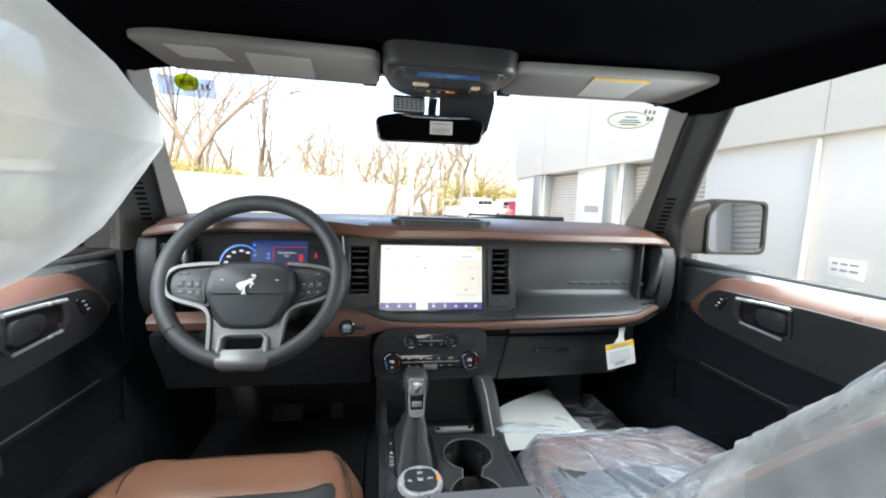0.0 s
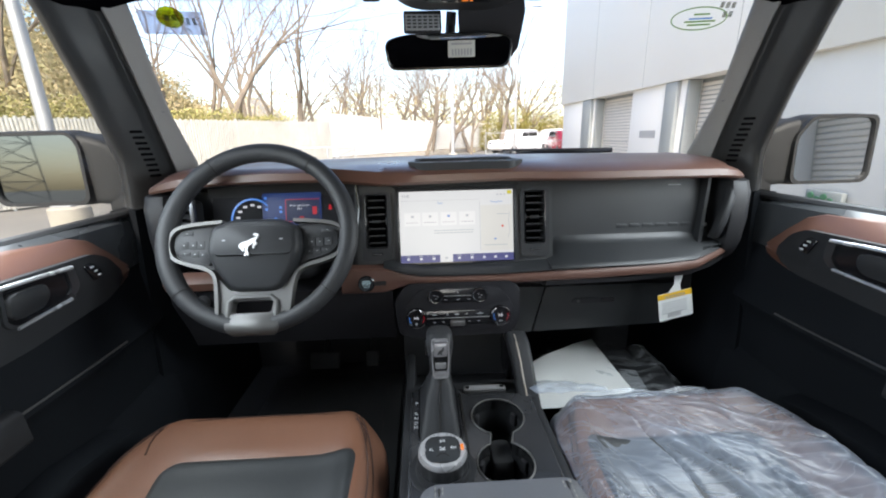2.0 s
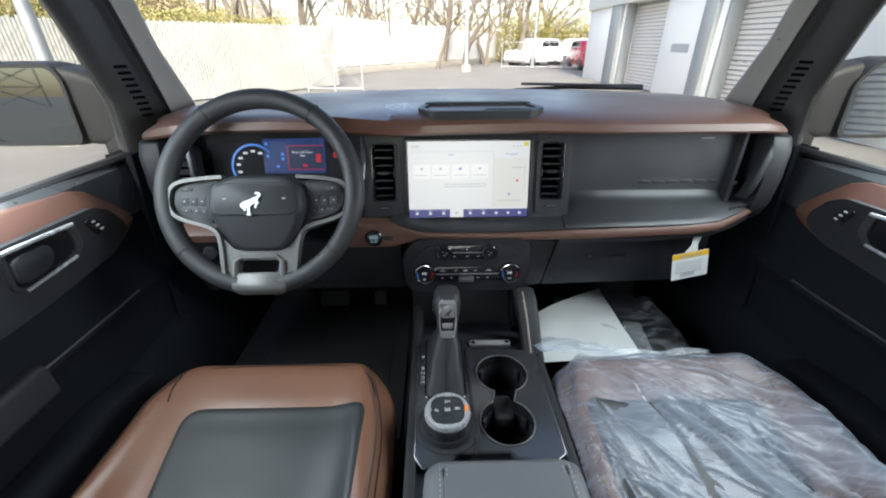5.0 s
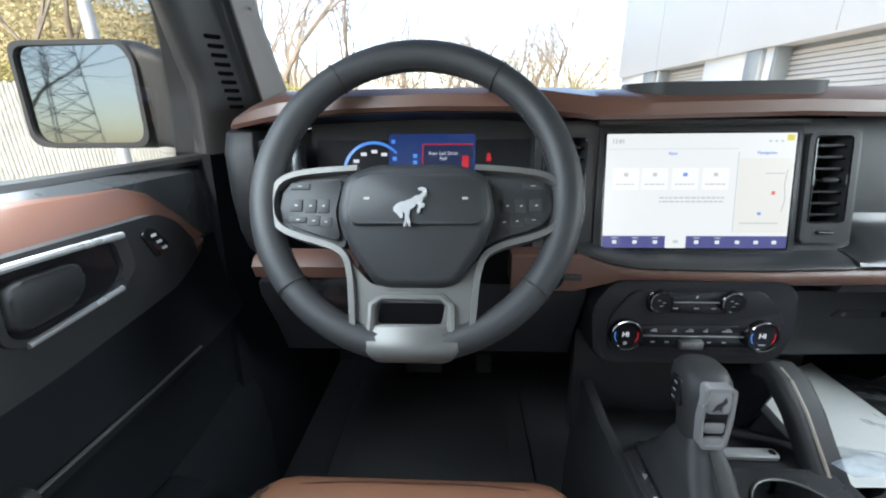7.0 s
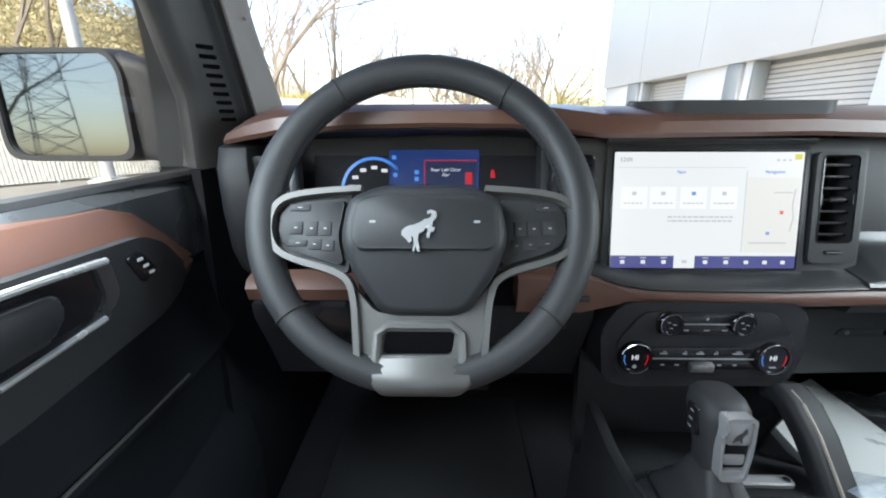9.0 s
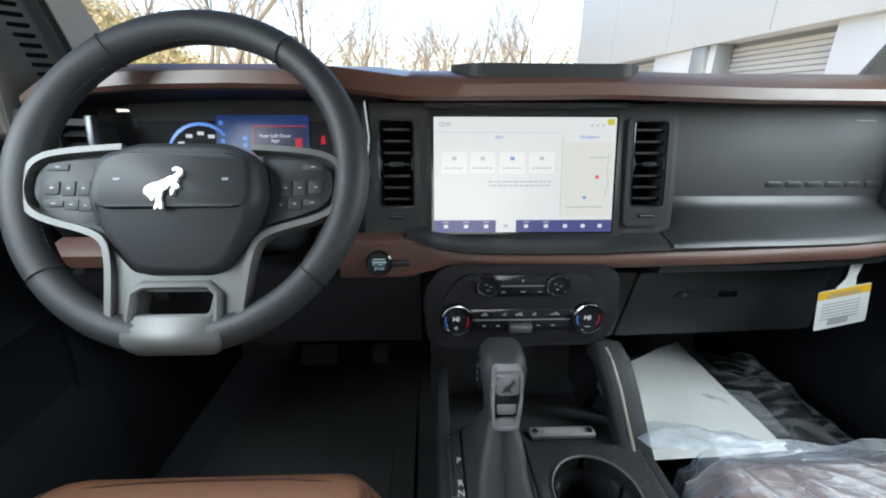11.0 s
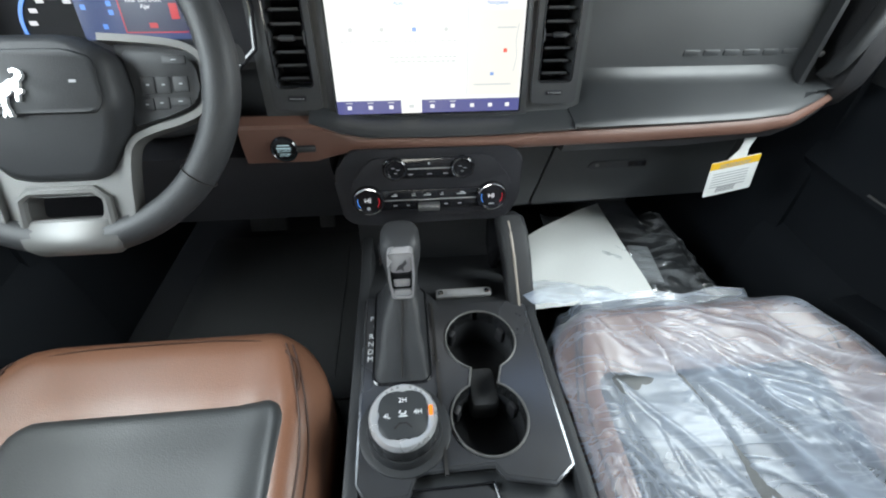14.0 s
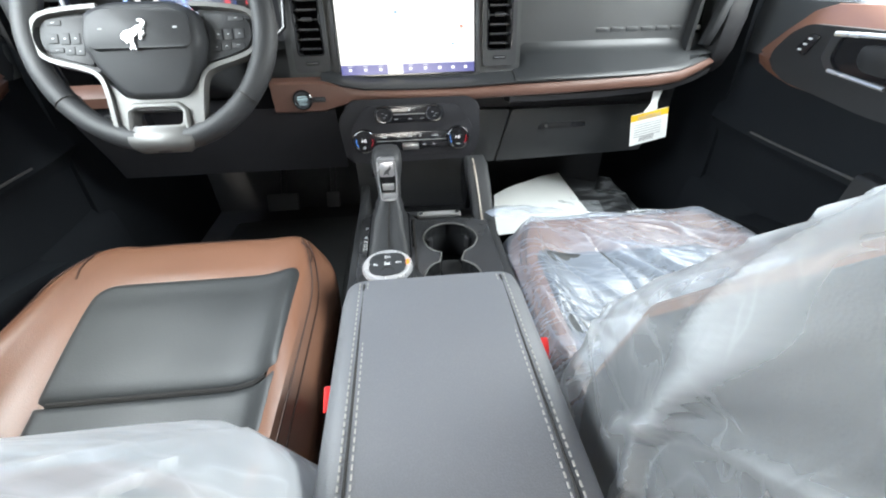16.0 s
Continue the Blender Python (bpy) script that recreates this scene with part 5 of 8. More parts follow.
def word_row(u0, u1, v, h, m2, name, w=0.0013):
    """Unreadable small print: a row of short bars."""
    u = u0
    while u < u1 - 0.002:
        L = min(words.uniform(0.003, 0.008), u1 - u)
        ui(u, v - h / 2, u + L, v + h / 2, m2, w, name)
        u += L + 0.0014


for u in (-0.100, -0.060, -0.018, 0.024):
    word_row(u - 0.014, u + 0.014, 0.0105, 0.0020, SCREENGREY, "app_name")
for v in (-0.0085, -0.0140):
    word_row(-0.052, 0.038, v, 0.0024, SCREENGREY, "notice_line")
writing("clock", "12:01", 0.0082, SCR @ Matrix.Translation((-0.113, 0.070, 0.0013)), SCREENINK, scr)
writing("page_title", "Apps", 0.0062, SCR @ Matrix.Translation((-0.037, 0.0535, 0.0013)), SCREENBLUE, scr)
writing("page_title", "Navigation", 0.0062, SCR @ Matrix.Translation((0.091, 0.0535, 0.0013)), SCREENBLUE, scr)
ui(0.116, 0.070, 0.126, 0.078, SCREENYEL, name="status_mark")
for u in (0.094, 0.102, 0.110):
    ui(u - 0.002, 0.068, u + 0.002, 0.071, SCREENGREY, name="status_mark")
ui(0.0545, -0.058, 0.127, 0.046, SCREENMAP, 0.0010, "map_area")
ui(0.102, -0.0045, 0.107, 0.0005, SCREENRED, name="map_pin")
ui(0.085, -0.033, 0.090, -0.029, SCREENBLUE, name="map_pin")
part("map_road", tube(bmesh.new(), [SCR @ Vector((u, v, 0.0011)) for u, v in ((0.121, 0.03), (0.1185, 0.01), (0.121, -0.01), (0.1175, -0.028))], 0.0007, 5), SCREENGREY, scr)
ui(0.092, 0.0245, 0.118, 0.0262, SCREENGREY, name="map_word")
ui(0.062, -0.0455, 0.115, -0.0437, SCREENGREY, name="map_word")


def tall_vent(u, name):
    M = SCR @ Matrix.Translation((u, 0.004, 0))
    out_ = rrect(0.066, 0.154, 0.010)
    in_ = rrect(0.047, 0.118, 0.006, 0, 0.012)
    v = part("air_vent", plate(out_, -0.03, 0.002, M, holes=[in_]), BLACK, stack, "black upright air vent")
    for sg in (-1, 1):
        part("vent_notch", plate(rpoly([(sg * 0.0238, 0.001), (sg * 0.0205, 0.006), (sg * 0.0205, 0.018), (sg * 0.0238, 0.023)], 0.001, 2), -0.012, 0.002, M), BLACK, v)
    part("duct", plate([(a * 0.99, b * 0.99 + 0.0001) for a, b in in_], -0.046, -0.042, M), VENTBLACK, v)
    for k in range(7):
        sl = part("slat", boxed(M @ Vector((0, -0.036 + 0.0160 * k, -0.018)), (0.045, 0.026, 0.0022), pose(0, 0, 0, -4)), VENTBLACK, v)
        # lighter bar stands in for the highlight on the front of each slat
        part("slat_edge", boxed(M @ Vector((0, -0.036 + 0.0160 * k, -0.0045)), (0.036, 0.0022, 0.0028)), CAP, sl)
    part("vent_tab", boxed(M @ Vector((0, 0.012, 0.000)), (0.021, 0.008, 0.0065), pose(0, 0, 0, 11.6), 0.003), CAP, v, "grey vent tab")
    part("vent_rim", tube(bmesh.new(), [M @ Vector((a * 1.02, (b - 0.012) * 1.01 + 0.012, 0.002)) for a, b in in_], 0.0012, 5, closed=True), GLOSS, v)
    part("thumb_wheel", boxed(M @ Vector((0, -0.061, 0.000)), (0.024, 0.007, 0.006), pose(0, 0, 0, 11.6), 0.001), LENS, v)
    for k in range(6):
        part("ridge", boxed(M @ Vector((-0.0085 + 0.0034 * k, -0.061, 0.0035)), (0.0011, 0.0055, 0.0015)), PRINT, v)
    return v


tall_vent(-0.181, "left")
tall_vent(0.179, "right")
part("screen_visor", boxed(SCR @ Vector((0, 0.0965, 0.0)), (0.286, 0.012, 0.010), pose(0, 0, 0, 11.6), 0.003), SHELF, stack, "charcoal strip above the screen")
# chin under the screen
bm = bmesh.new()
loft(bm, [[(x, -0.012, zt + 0.010), (x, yf + 0.016, zt + 0.002), (x, yf + 0.003, zt - 0.004), (x, yf, zt - 0.0065), (x, yf + 0.003, zt - 0.0095), (x, -0.02, zt - 0.014)] for x, yf, zt in ((-0.168, -0.052, 1.2045), (-0.150, -0.060, 1.202), (-0.125, -0.067, 1.196), (-0.085, -0.070, 1.190), (0.0, -0.070, 1.188), (0.1, -0.069, 1.188), (0.207, -0.067, 1.191))])
part("screen_ledge", bm, PANEL, dash, "charcoal ledge below the screen")

# passenger side: panel, shelf, grab handle
M = FM(0.405, 0.022, 1.30, 6)
pp = part("passenger_panel", plate(rpoly([(-0.190, -0.082), (0.195, -0.082), (0.180, 0.09), (-0.190, 0.09)], 0.006), -0.03, 0.0, M), PANEL, dash, "charcoal passenger panel with an embossed name bar")
for k in range(6):
    part("embossed_bar", plate(rrect(0.025, 0.0085, 0.002, -0.005 + 0.032 * k, -0.040, 2), -0.001, 0.0014, M, bev=0.0006), PANEL, pp)
part("airbag_mark", plate(rrect(0.03, 0.002, 0.0005, 0.12, 0.055, 2), 0, 0.0006, M), GREYMARK, pp)
bm = bmesh.new()
loft(bm, [[(x, 0.045, 1.250 - lo), (x, 0.0175 + bk, 1.246 - lo), (x, 0.0135 + bk, 1.236 - lo), (x, 0.007 + bk, 1.228 - 0.9 * lo), (x, -0.004 + bk, 1.2215 - 0.8 * lo), (x, -0.030 + bk * 0.5, 1.2105 + 0.4 * dz - 0.5 * lo), (x, yf + 0.011, 1.1965 + dz - 0.1 * lo), (x, yf + 0.003, 1.1925 + dz), (x, yf, 1.188 + dz), (x, yf + 0.003, 1.183 + dz), (x, 0.045, 1.18)] for x, yf, dz, bk, lo in ((0.2072, -0.067, -0.001, 0.0, 0.022), (0.216, -0.067, -0.001, 0.0, 0.018), (0.228, -0.067, -0.001, 0.0, 0.006), (0.240, -0.067, -0.001, 0.0, 0.0), (0.3, -0.066, 0.0, 0.0, 0.0), (0.40, -0.065, 0.001, 0.0, 0.0), (0.48, -0.063, 0.003, 0.0, 0.0), (0.545, -0.057, 0.006, 0.0, 0.0), (0.578, -0.043, 0.010, 0.002, 0.0), (0.60, -0.033, 0.013, 0.006, 0.0), (0.655, -0.006, 0.020, 0.02, 0.0))])
part("shelf", bm, SHELF, dash, "charcoal shelf with a soft sheen")
hdl = part("handle_recess", plate(rpoly([(-0.030, -0.075), (0.030, -0.075), (0.030, 0.072), (-0.018, 0.072)], 0.01), -0.04, -0.036, FM(0.617, 0.004, 1.297, 6)), GLOSS, dash, "dark recess behind the grab handle")
part("recess_side", plate(rpoly([(-0.040, -0.082), (-0.031, -0.082), (-0.018, 0.078), (-0.024, 0.078)], 0.002), -0.04, 0.001, FM(0.617, 0.0, 1.297, 6)), BLACK, hdl)
bm = bmesh.new()
rings = []
for z, x, y in ((1.362, 0.640, -0.008), (1.345, 0.630, -0.022), (1.315, 0.617, -0.032), (1.28, 0.609, -0.034), (1.25, 0.606, -0.026), (1.232, 0.612, -0.010)):
    rings.append([(x + a, y + b, z) for a, b in rrect(0.017, 0.022, 0.006)])
loft(bm, rings)
part("grab_handle", bm, BLACK, hdl, "black moulded grab handle")
part("screw", lathe(bmesh.new(), [(0.0045, 0), (0.0045, 0.002), (0.002, 0.003)], FM(0.594, -0.002, 1.262), 10), SATIN, hdl)

# brown lower band
BAND = [(-0.262, -0.060, 1.198, 1.141), (-0.168, -0.060, 1.197, 1.141), (-0.150, -0.062, 1.194, 1.147), (-0.110, -0.064, 1.186, 1.158), (-0.07, -0.065, 1.181, 1.160), (0.10, -0.066, 1.176, 1.157), (0.13, -0.066, 1.177, 1.155), (0.30, -0.066, 1.180, 1.158), (0.50, -0.063, 1.187, 1.164), (0.555, -0.057, 1.191, 1.169), (0.61, -0.034, 1.201, 1.183), (0.662, -0.008, 1.211, 1.197)]
bm = bmesh.new()
loft(bm, [[(x, y + 0.03, zt + 0.003), (x, y + 0.004, zt + 0.001), (x, y, zt - 0.003), (x, y - 0.002, (zt + zb) / 2), (x, y + 0.001, zb + 0.003), (x, y + 0.006, zb), (x, y + 0.05, zb + 0.002)] for x, y, zt, zb in BAND])
part("lower_band", bm, BAND_BROWN, dash, "brown stitched lower band")
bm = bmesh.new()
loft(bm, [[(x, -0.058, 1.206), (x, -0.082, 1.200), (x, -0.090, 1.190), (x, -0.084, 1.172), (x, -0.05, 1.168)] for x in (-0.625, -0.60, -0.56, -0.52, -0.49, -0.475)])
part("lower_band", bm, BAND_BROWN, dash, "brown stitched lower band")
bm = bmesh.new()
loft(bm, [[(x, y - 0.0, z), (x, y + 0.004, z - 0.012), (x, y + 0.05, z - 0.02), (x, y + 0.05, z)] for x, y, z in ((0.20, -0.058, 1.155), (0.40, -0.058, 1.158), (0.54, -0.052, 1.166), (0.60, -0.034, 1.176), (0.645, -0.012, 1.186))])
part("under_strip", bm, CAP, dash, "grey strip under the band")
# start button
M = FM(-0.206, -0.061, 1.1665, 4)
btn = part("start_button", lathe(bmesh.new(), [(0.0185, -0.01), (0.0185, 0.004), (0.0165, 0.006), (0.0155, 0.0045), (0.004, 0.0045)], M, 24), GLOSS, dash, "round black start button")
for v, w in ((0.0062, 0.017), (0.0024, 0.02)):
    part("legend_bar", plate(rrect(w, 0.0016, 0.0004, 0, v, 2), 0.004, 0.005, M), ICEBLUE, btn)
writing("legend", "START\nSTOP", 0.0062, M @ Matrix.Translation((0, -0.0045, 0.005)), ICEBLUE, btn)
part("side_lever", boxed((-0.176, -0.064, 1.1665), (0.026, 0.006, 0.009), bev=0.002), BLACK, btn)

# climate panel
M = FM(0, -0.078, 1.092, 5)
cp = part("climate_panel", plate(rpoly([(-0.146, 0.034), (-0.118, 0.072), (0.112, 0.072, 0.008), (0.136, 0.058), (0.137, -0.012), (0.120, -0.052), (-0.108, -0.054), (-0.138, -0.046)], 0.012), -0.10, -0.003, M, bev=0.004), LENS, dash, "black climate control panel")
part("inner_panel", plate(rpoly([(-0.122, 0.018), (-0.090, 0.060), (0.086, 0.060), (0.120, 0.022), (0.120, -0.026), (0.104, -0.040), (-0.104, -0.040), (-0.122, -0.026)], 0.012), -0.003, 0.0, M, bev=0.002), LENS, cp, "black control face")
part("audio_bar", plate(rrect(0.136, 0.032, 0.014, -0.005, 0.0435, 6), 0.0, 0.002, M, bev=0.001), GLOSS, cp, "gloss black audio bar")
part("climate_bar", plate(rrect(0.216, 0.034, 0.012, -0.004, -0.008, 6), 0.0, 0.0018, M, bev=0.001), GLOSS, cp, "gloss black climate bar")
for s in (-1, 1):
    MK = M @ Matrix.Translation((s * 0.0945 - 0.003, -0.006, 0))
    kn = part("temperature_knob", lathe(bmesh.new(), [(0.0240, -0.002), (0.0236, 0.0055), (0.0222, 0.0078), (0.0200, 0.0078), (0.0188, 0.0056), (0.004, 0.0056)], MK, 32), GLOSS, cp, "round temperature knob")
    part("knob_ring", tube(bmesh.new(), [MK @ Vector((0.0218 * math.cos(a), 0.0218 * math.sin(a), 0.0080)) for a in [radians(q) for q in range(35, 170, 9)]], 0.0009, 5), CHROME, kn)
    part("lower_ring", tube(bmesh.new(), [MK @ Vector((0.0218 * math.cos(a), 0.0218 * math.sin(a), 0.0080)) for a in [radians(q) for q in range(250, 330, 9)]], 0.0006, 5), SATIN, kn)
    writing("temperature", "HI", 0.0105, MK @ Matrix.Translation((-0.001, 0.001, 0.0060)), DISPWHITE, kn)
    part("knob_legend", plate(circ(0.0028, -0.001, -0.0125, 12) if s < 0 else rrect(0.009, 0.0016, 0.0004, 0, -0.0125, 2), 0.005, 0.0062, MK), GREYMARK, kn)
    for sg, mm in ((-1, GAUGEBLUE), (1, TELLRED)):
        part("colour_arc", tube(bmesh.new(), [MK @ Vector((sg * 0.0162 * math.cos(a), 0.0162 * math.sin(a), 0.0060)) for a in [radians(q) for q in range(-38, 20, 8)]], 0.0006, 4), mm, kn)
    MK2 = M @ Matrix.Translation((s * 0.049 - 0.005, 0.0435, 0))
    kn2 = part("small_knob", lathe(bmesh.new(), [(0.0172, -0.002), (0.0168, 0.0050), (0.0152, 0.0068), (0.0132, 0.0064), (0.0125, 0.0050), (0.004, 0.0050)], MK2, 28), GLOSS, cp, "small round audio knob")
    part("knob_ring", tube(bmesh.new(), [MK2 @ Vector((0.0152 * math.cos(a), 0.0152 * math.sin(a), 0.0070)) for a in [radians(q) for q in range(60, 230, 10)]], 0.0007, 5), CHROME, kn2)
    for du, dv in ((-0.003, 0.003), (0.004, 0.0), (0.0, -0.005)):
        part("knob_mark", plate(rrect(0.0045, 0.0009, 0.0002, du, dv, 2), 0.004, 0.0055, MK2), PRINT, kn2)
part("bright_strip", boxed(M @ Vector((-0.005, 0.0435, 0.0026)), (0.062, 0.0022, 0.0016), pose(0, 0, 0, 5), 0.0005), PALESILVER, cp, "thin satin strip")
part("bright_strip", boxed(M @ Vector((-0.004, -0.008, 0.0024)), (0.142, 0.0022, 0.0016), pose(0, 0, 0, 5), 0.0005), PALESILVER, cp, "thin satin strip")
for u in (-0.032, -0.004, 0.020):
    part("key_mark", plate(rrect(0.007, 0.0013, 0.0003, u, 0.0345, 2), 0.0018, 0.0025, M), PRINT, cp)
part("key_mark", plate(rpoly([(-0.0065, 0.0495), (-0.0035, 0.0495), (-0.0035, 0.0535), (-0.0065, 0.0520)], 0.0004, 2), 0.0018, 0.0025, M), GREYMARK, cp)
for u, w in ((-0.058, 0.010), (-0.029, 0.006), (-0.008, 0.011), (0.014, 0.006), (0.044, 0.014)):
    part("key_mark", plate(rrect(w, 0.0014, 0.0003, u, -0.0005, 2), 0.0016, 0.0023, M), GREYMARK, cp)
    part("key_mark", plate(rrect(w * 0.5, 0.0012, 0.0003, u + 0.001, 0.0022, 2), 0.0016, 0.0023, M), PRINT, cp)
for u in (-0.058, -0.038, 0.021, 0.042):
    part("key_mark", plate(rrect(0.0055, 0.0016, 0.0003, u, -0.0175, 2), 0.0016, 0.0023, M), PRINT, cp)
fk = part("fan_toggle", boxed(M @ Vector((-0.006, -0.0195, 0.0045)), (0.033, 0.010, 0.0125), pose(0, 0, 0, 5), 0.002), SILVER, cp, "bright satin fan toggle")
for u in (-0.016, -0.006, 0.004):
    part("toggle_mark", plate(rrect(0.005, 0.0022, 0.0004, u, -0.0170, 2), 0.008, 0.0101, M), PRINT, fk)

# glovebox
M = FM(0.37, 0.047, 1.037, 4)
gb = part("glovebox", plate(rpoly([(-0.168, -0.062), (0.20, -0.052), (0.215, 0.060), (-0.135, 0.060)], 0.006), -0.05, 0.0, M, bev=0.003), PANEL, dash, "charcoal glovebox lid")
part("surround", plate(rpoly([(-0.235, -0.066), (-0.172, -0.062), (-0.139, 0.060), (-0.235, 0.062)], 0.004), -0.05, -0.0015, M, bev=0.002), PANEL, dash, "charcoal glovebox surround")
lt = part("latch", plate(rpoly([(-0.070, 0.012), (-0.060, 0.026), (0.048, 0.028), (0.044, 0.013)], 0.006), -0.002, 0.003, M, bev=0.0015), BLACK, gb, "black glovebox latch")
part("latch_pull", plate(rrect(0.034, 0.010, 0.002, 0.028, 0.020, 2), 0.002, 0.0045, M), GLOSS, lt)
part("lock", lathe(bmesh.new(), [(0.004, 0.002), (0.004, 0.004), (0.002, 0.0045)], M @ Matrix.Translation((-0.05, 0.019, 0)), 10), SATIN, lt)

# knee panel, column and switches
bm = bmesh.new()
loft(bm, [[(x, 0.06, 1.165), (x, -0.052, 1.150), (x, -0.050, 1.128), (x, -0.012, 1.05), (x, 0.01, 0.995), (x, 0.10, 0.985)] for x in (-0.64, -0.40, -0.150)])
part("knee_panel", bm, LENS, dash, "black knee panel")
sw = part("light_switch_panel", plate(rrect(0.10, 0.055, 0.006), -0.02, 0.0, FM(-0.545, -0.075, 1.142, -6), bev=0.002), GLOSS, dash, "black lighting switch panel")
part("light_knob", lathe(bmesh.new(), [(0.014, 0), (0.013, 0.010), (0.004, 0.011)], FM(-0.555, -0.075, 1.145, -6), 18), BLACK, sw)
bm = bmesh.new()
loft(bm, [[(-0.385 + a * k, y, z + b * k) for a, b in rrect(0.10, 0.085, 0.03)] for y, z, k in ((0.05, 1.19, 1.15), (-0.02, 1.215, 1.1), (-0.09, 1.245, 0.9), (-0.125, 1.265, 0.6))])
col = part("column_shroud", bm, BLACK, dash, "black steering column shroud")
for s in (-1, 1):
    part("stalk", tube(bmesh.new(), [(-0.385 + s * 0.04, -0.06, 1.262), (-0.385 + s * 0.11, -0.075, 1.285), (-0.385 + s * 0.165, -0.085, 1.298)], [0.009, 0.008, 0.011], 10), BLACK, col, "black column stalk")

# cubby under the climate panel
cub = part("cubby", plate(rpoly([(-0.135, -0.15), (0.135, -0.15), (0.135, 0.05), (-0.135, 0.05)], 0.01), -0.02, 0.0, FM(0, 0.02, 0.985, 8)), BLACK, dash, "dark cubby behind the shifter")
part("cubby_cheek", boxed((0.118, -0.03, 0.965), (0.012, 0.10, 0.13), pose(0, 0, 0, 20), 0.004), GLOSS, cub)
part("usb_port", plate(rrect(0.014, 0.006, 0.001), 0.0, 0.002, FM(-0.012, 0.018, 0.94, 8)), GREYMARK, cub)

# pedals
for x, w, z, h, nm in ((-0.434, 0.10, 0.735, 0.055, "brake_pedal"), (-0.271, 0.042, 0.735, 0.05, "accelerator_pedal")):
    pd = thing(nm, (x, 0.36, 0.62), "black rubber faced " + nm.replace("_", " "), "pedal")
    part("pad", boxed((x, 0.35, z), (w, 0.018, h), pose(0, 0, 0, -28), 0.005), mat("pedal_rubber", (0.06, 0.06, 0.06), 0.6, grain=300), pd)
    part("arm", tube(bmesh.new(), [(x, 0.37, z + 0.01), (x, 0.47, z + 0.12), (x, 0.5, z + 0.3)], 0.01, 8), BLACK, pd)

# ---------------------------------------------------------------- steering wheel
wheel = thing("steering_wheel", (-0.387, -0.155, 1.29), "black leather steering wheel with satin silver spokes", "steering wheel")
W = FM(-0.3863, -0.1533, 1.3052, 28)
K = 0.000646


def drop(py):
    return (357 - py) * K - 0.009 * min(1.0, max(0.0, (640 - py) / 283))


def wp(px, py, w=0.0):
    """A place on the wheel from its drawing, which is centred at 716, 357."""
    return W @ Vector(((px - 716) * K, drop(py), w))


def wo(pts, w=0.0):
    """Outline points of the drawing for a part that stands w proud of the rim's plane."""
    k = 1 - w / 0.4325
    return [(0.061 + ((p[0] - 716) * K - 0.061) * k, -0.130 + (drop(p[1]) + 0.130) * k, *p[2:]) for p in pts]


def flip(pts):
    return [(1432 - p[0], *p[1:]) for p in pts]


RC = 0.1687
bm = bmesh.new()
rings = []
for i in range(96):
    a = 2 * math.pi * i / 96
    thick = 1.0 + 0.10 * max(0, math.cos(2 * a)) ** 2 + 0.08 * max(0, math.sin(a)) ** 4
    rings.append([W @ Vector(((RC + 0.0165 * thick * math.cos(b)) * math.cos(a), (RC + 0.0165 * thick * math.cos(b)) * math.sin(a), 0.018 * math.sin(b))) for b in [2 * math.pi * j / 14 for j in range(14)]])
vs = [[bm.verts.new(p) for p in r] for r in rings]
for a, b in zip(vs, vs[1:] + vs[:1]):
    for j in range(14):
        bm.faces.new((a[j], a[(j + 1) % 14], b[(j + 1) % 14], b[j]))
rim = part("rim", bm, LEATHER, wheel, "black leather rim")
for ang in (124, 56, 219, -39):
    a = radians(ang)
    part("rim_seam", tube(bmesh.new(), [W @ Vector(((RC + 0.0172 * 1.06 * math.cos(b)) * math.cos(a), (RC + 0.0172 * 1.06 * math.cos(b)) * math.sin(a), 0.0187 * math.sin(b))) for b in [2 * math.pi * j / 16 for j in range(16)]], 0.0008, 4, closed=True), SEAM, rim)
for a0, a1 in ((128, 216), (-36, 52), (60, 120)):
    pth = [W @ Vector(((RC - 0.0175) * math.cos(radians(a)), (RC - 0.0175) * math.sin(radians(a)), 0.004)) for a in range(a0, a1, 4)]
    part("rim_stitching", dashes(pth, 0.006, 0.0035, 0.001), SEAM, rim)

hub_out = rpoly(wo([(640, 283), (792, 283), (846, 312), (856, 380), (836, 440), (793, 506), (768, 515), (664, 515), (640, 506), (596, 440), (576, 380), (586, 312)], 0.03), 0.012)
HC = wo([(716, 400)], 0.03)[0]
up_high, up_low = wo([(716, 306)], 0.03)[0][1], wo([(716, 400)], 0.03)[0][1]
bm = bmesh.new()
loft(bm, [[W @ Vector(((u - HC[0]) * k + HC[0], (v - HC[1]) * k + HC[1], w - (0.30 * max(0.0, up_low - v) + 0.5 * max(0.0, v - up_high) if w > 0.01 else 0.0))) for u, v in even(hub_out, 120)] for w, k in ((-0.02, 0.9), (0.0, 0.99), (0.018, 1.0), (0.028, 0.975), (0.034, 0.92), (0.0365, 0.85))])
hub = part("airbag_cover", bm, SOFT_BLACK, wheel, "black airbag cover")
bm = bmesh.new()
up_out = rpoly(wo([(600, 318), (632, 306), (800, 306), (834, 318), (838, 385), (826, 402), (606, 402), (594, 385)], 0.038), 0.008)
UC = wo([(716, 354)], 0.038)[0]
loft(bm, [[W @ Vector(((u - UC[0]) * k + UC[0], (v - UC[1]) * k + UC[1], w)) for u, v in up_out] for w, k in ((0.030, 1.0), (0.0370, 0.99), (0.0388, 0.95))])
part("upper_face", bm, SOFT_BLACK, hub)
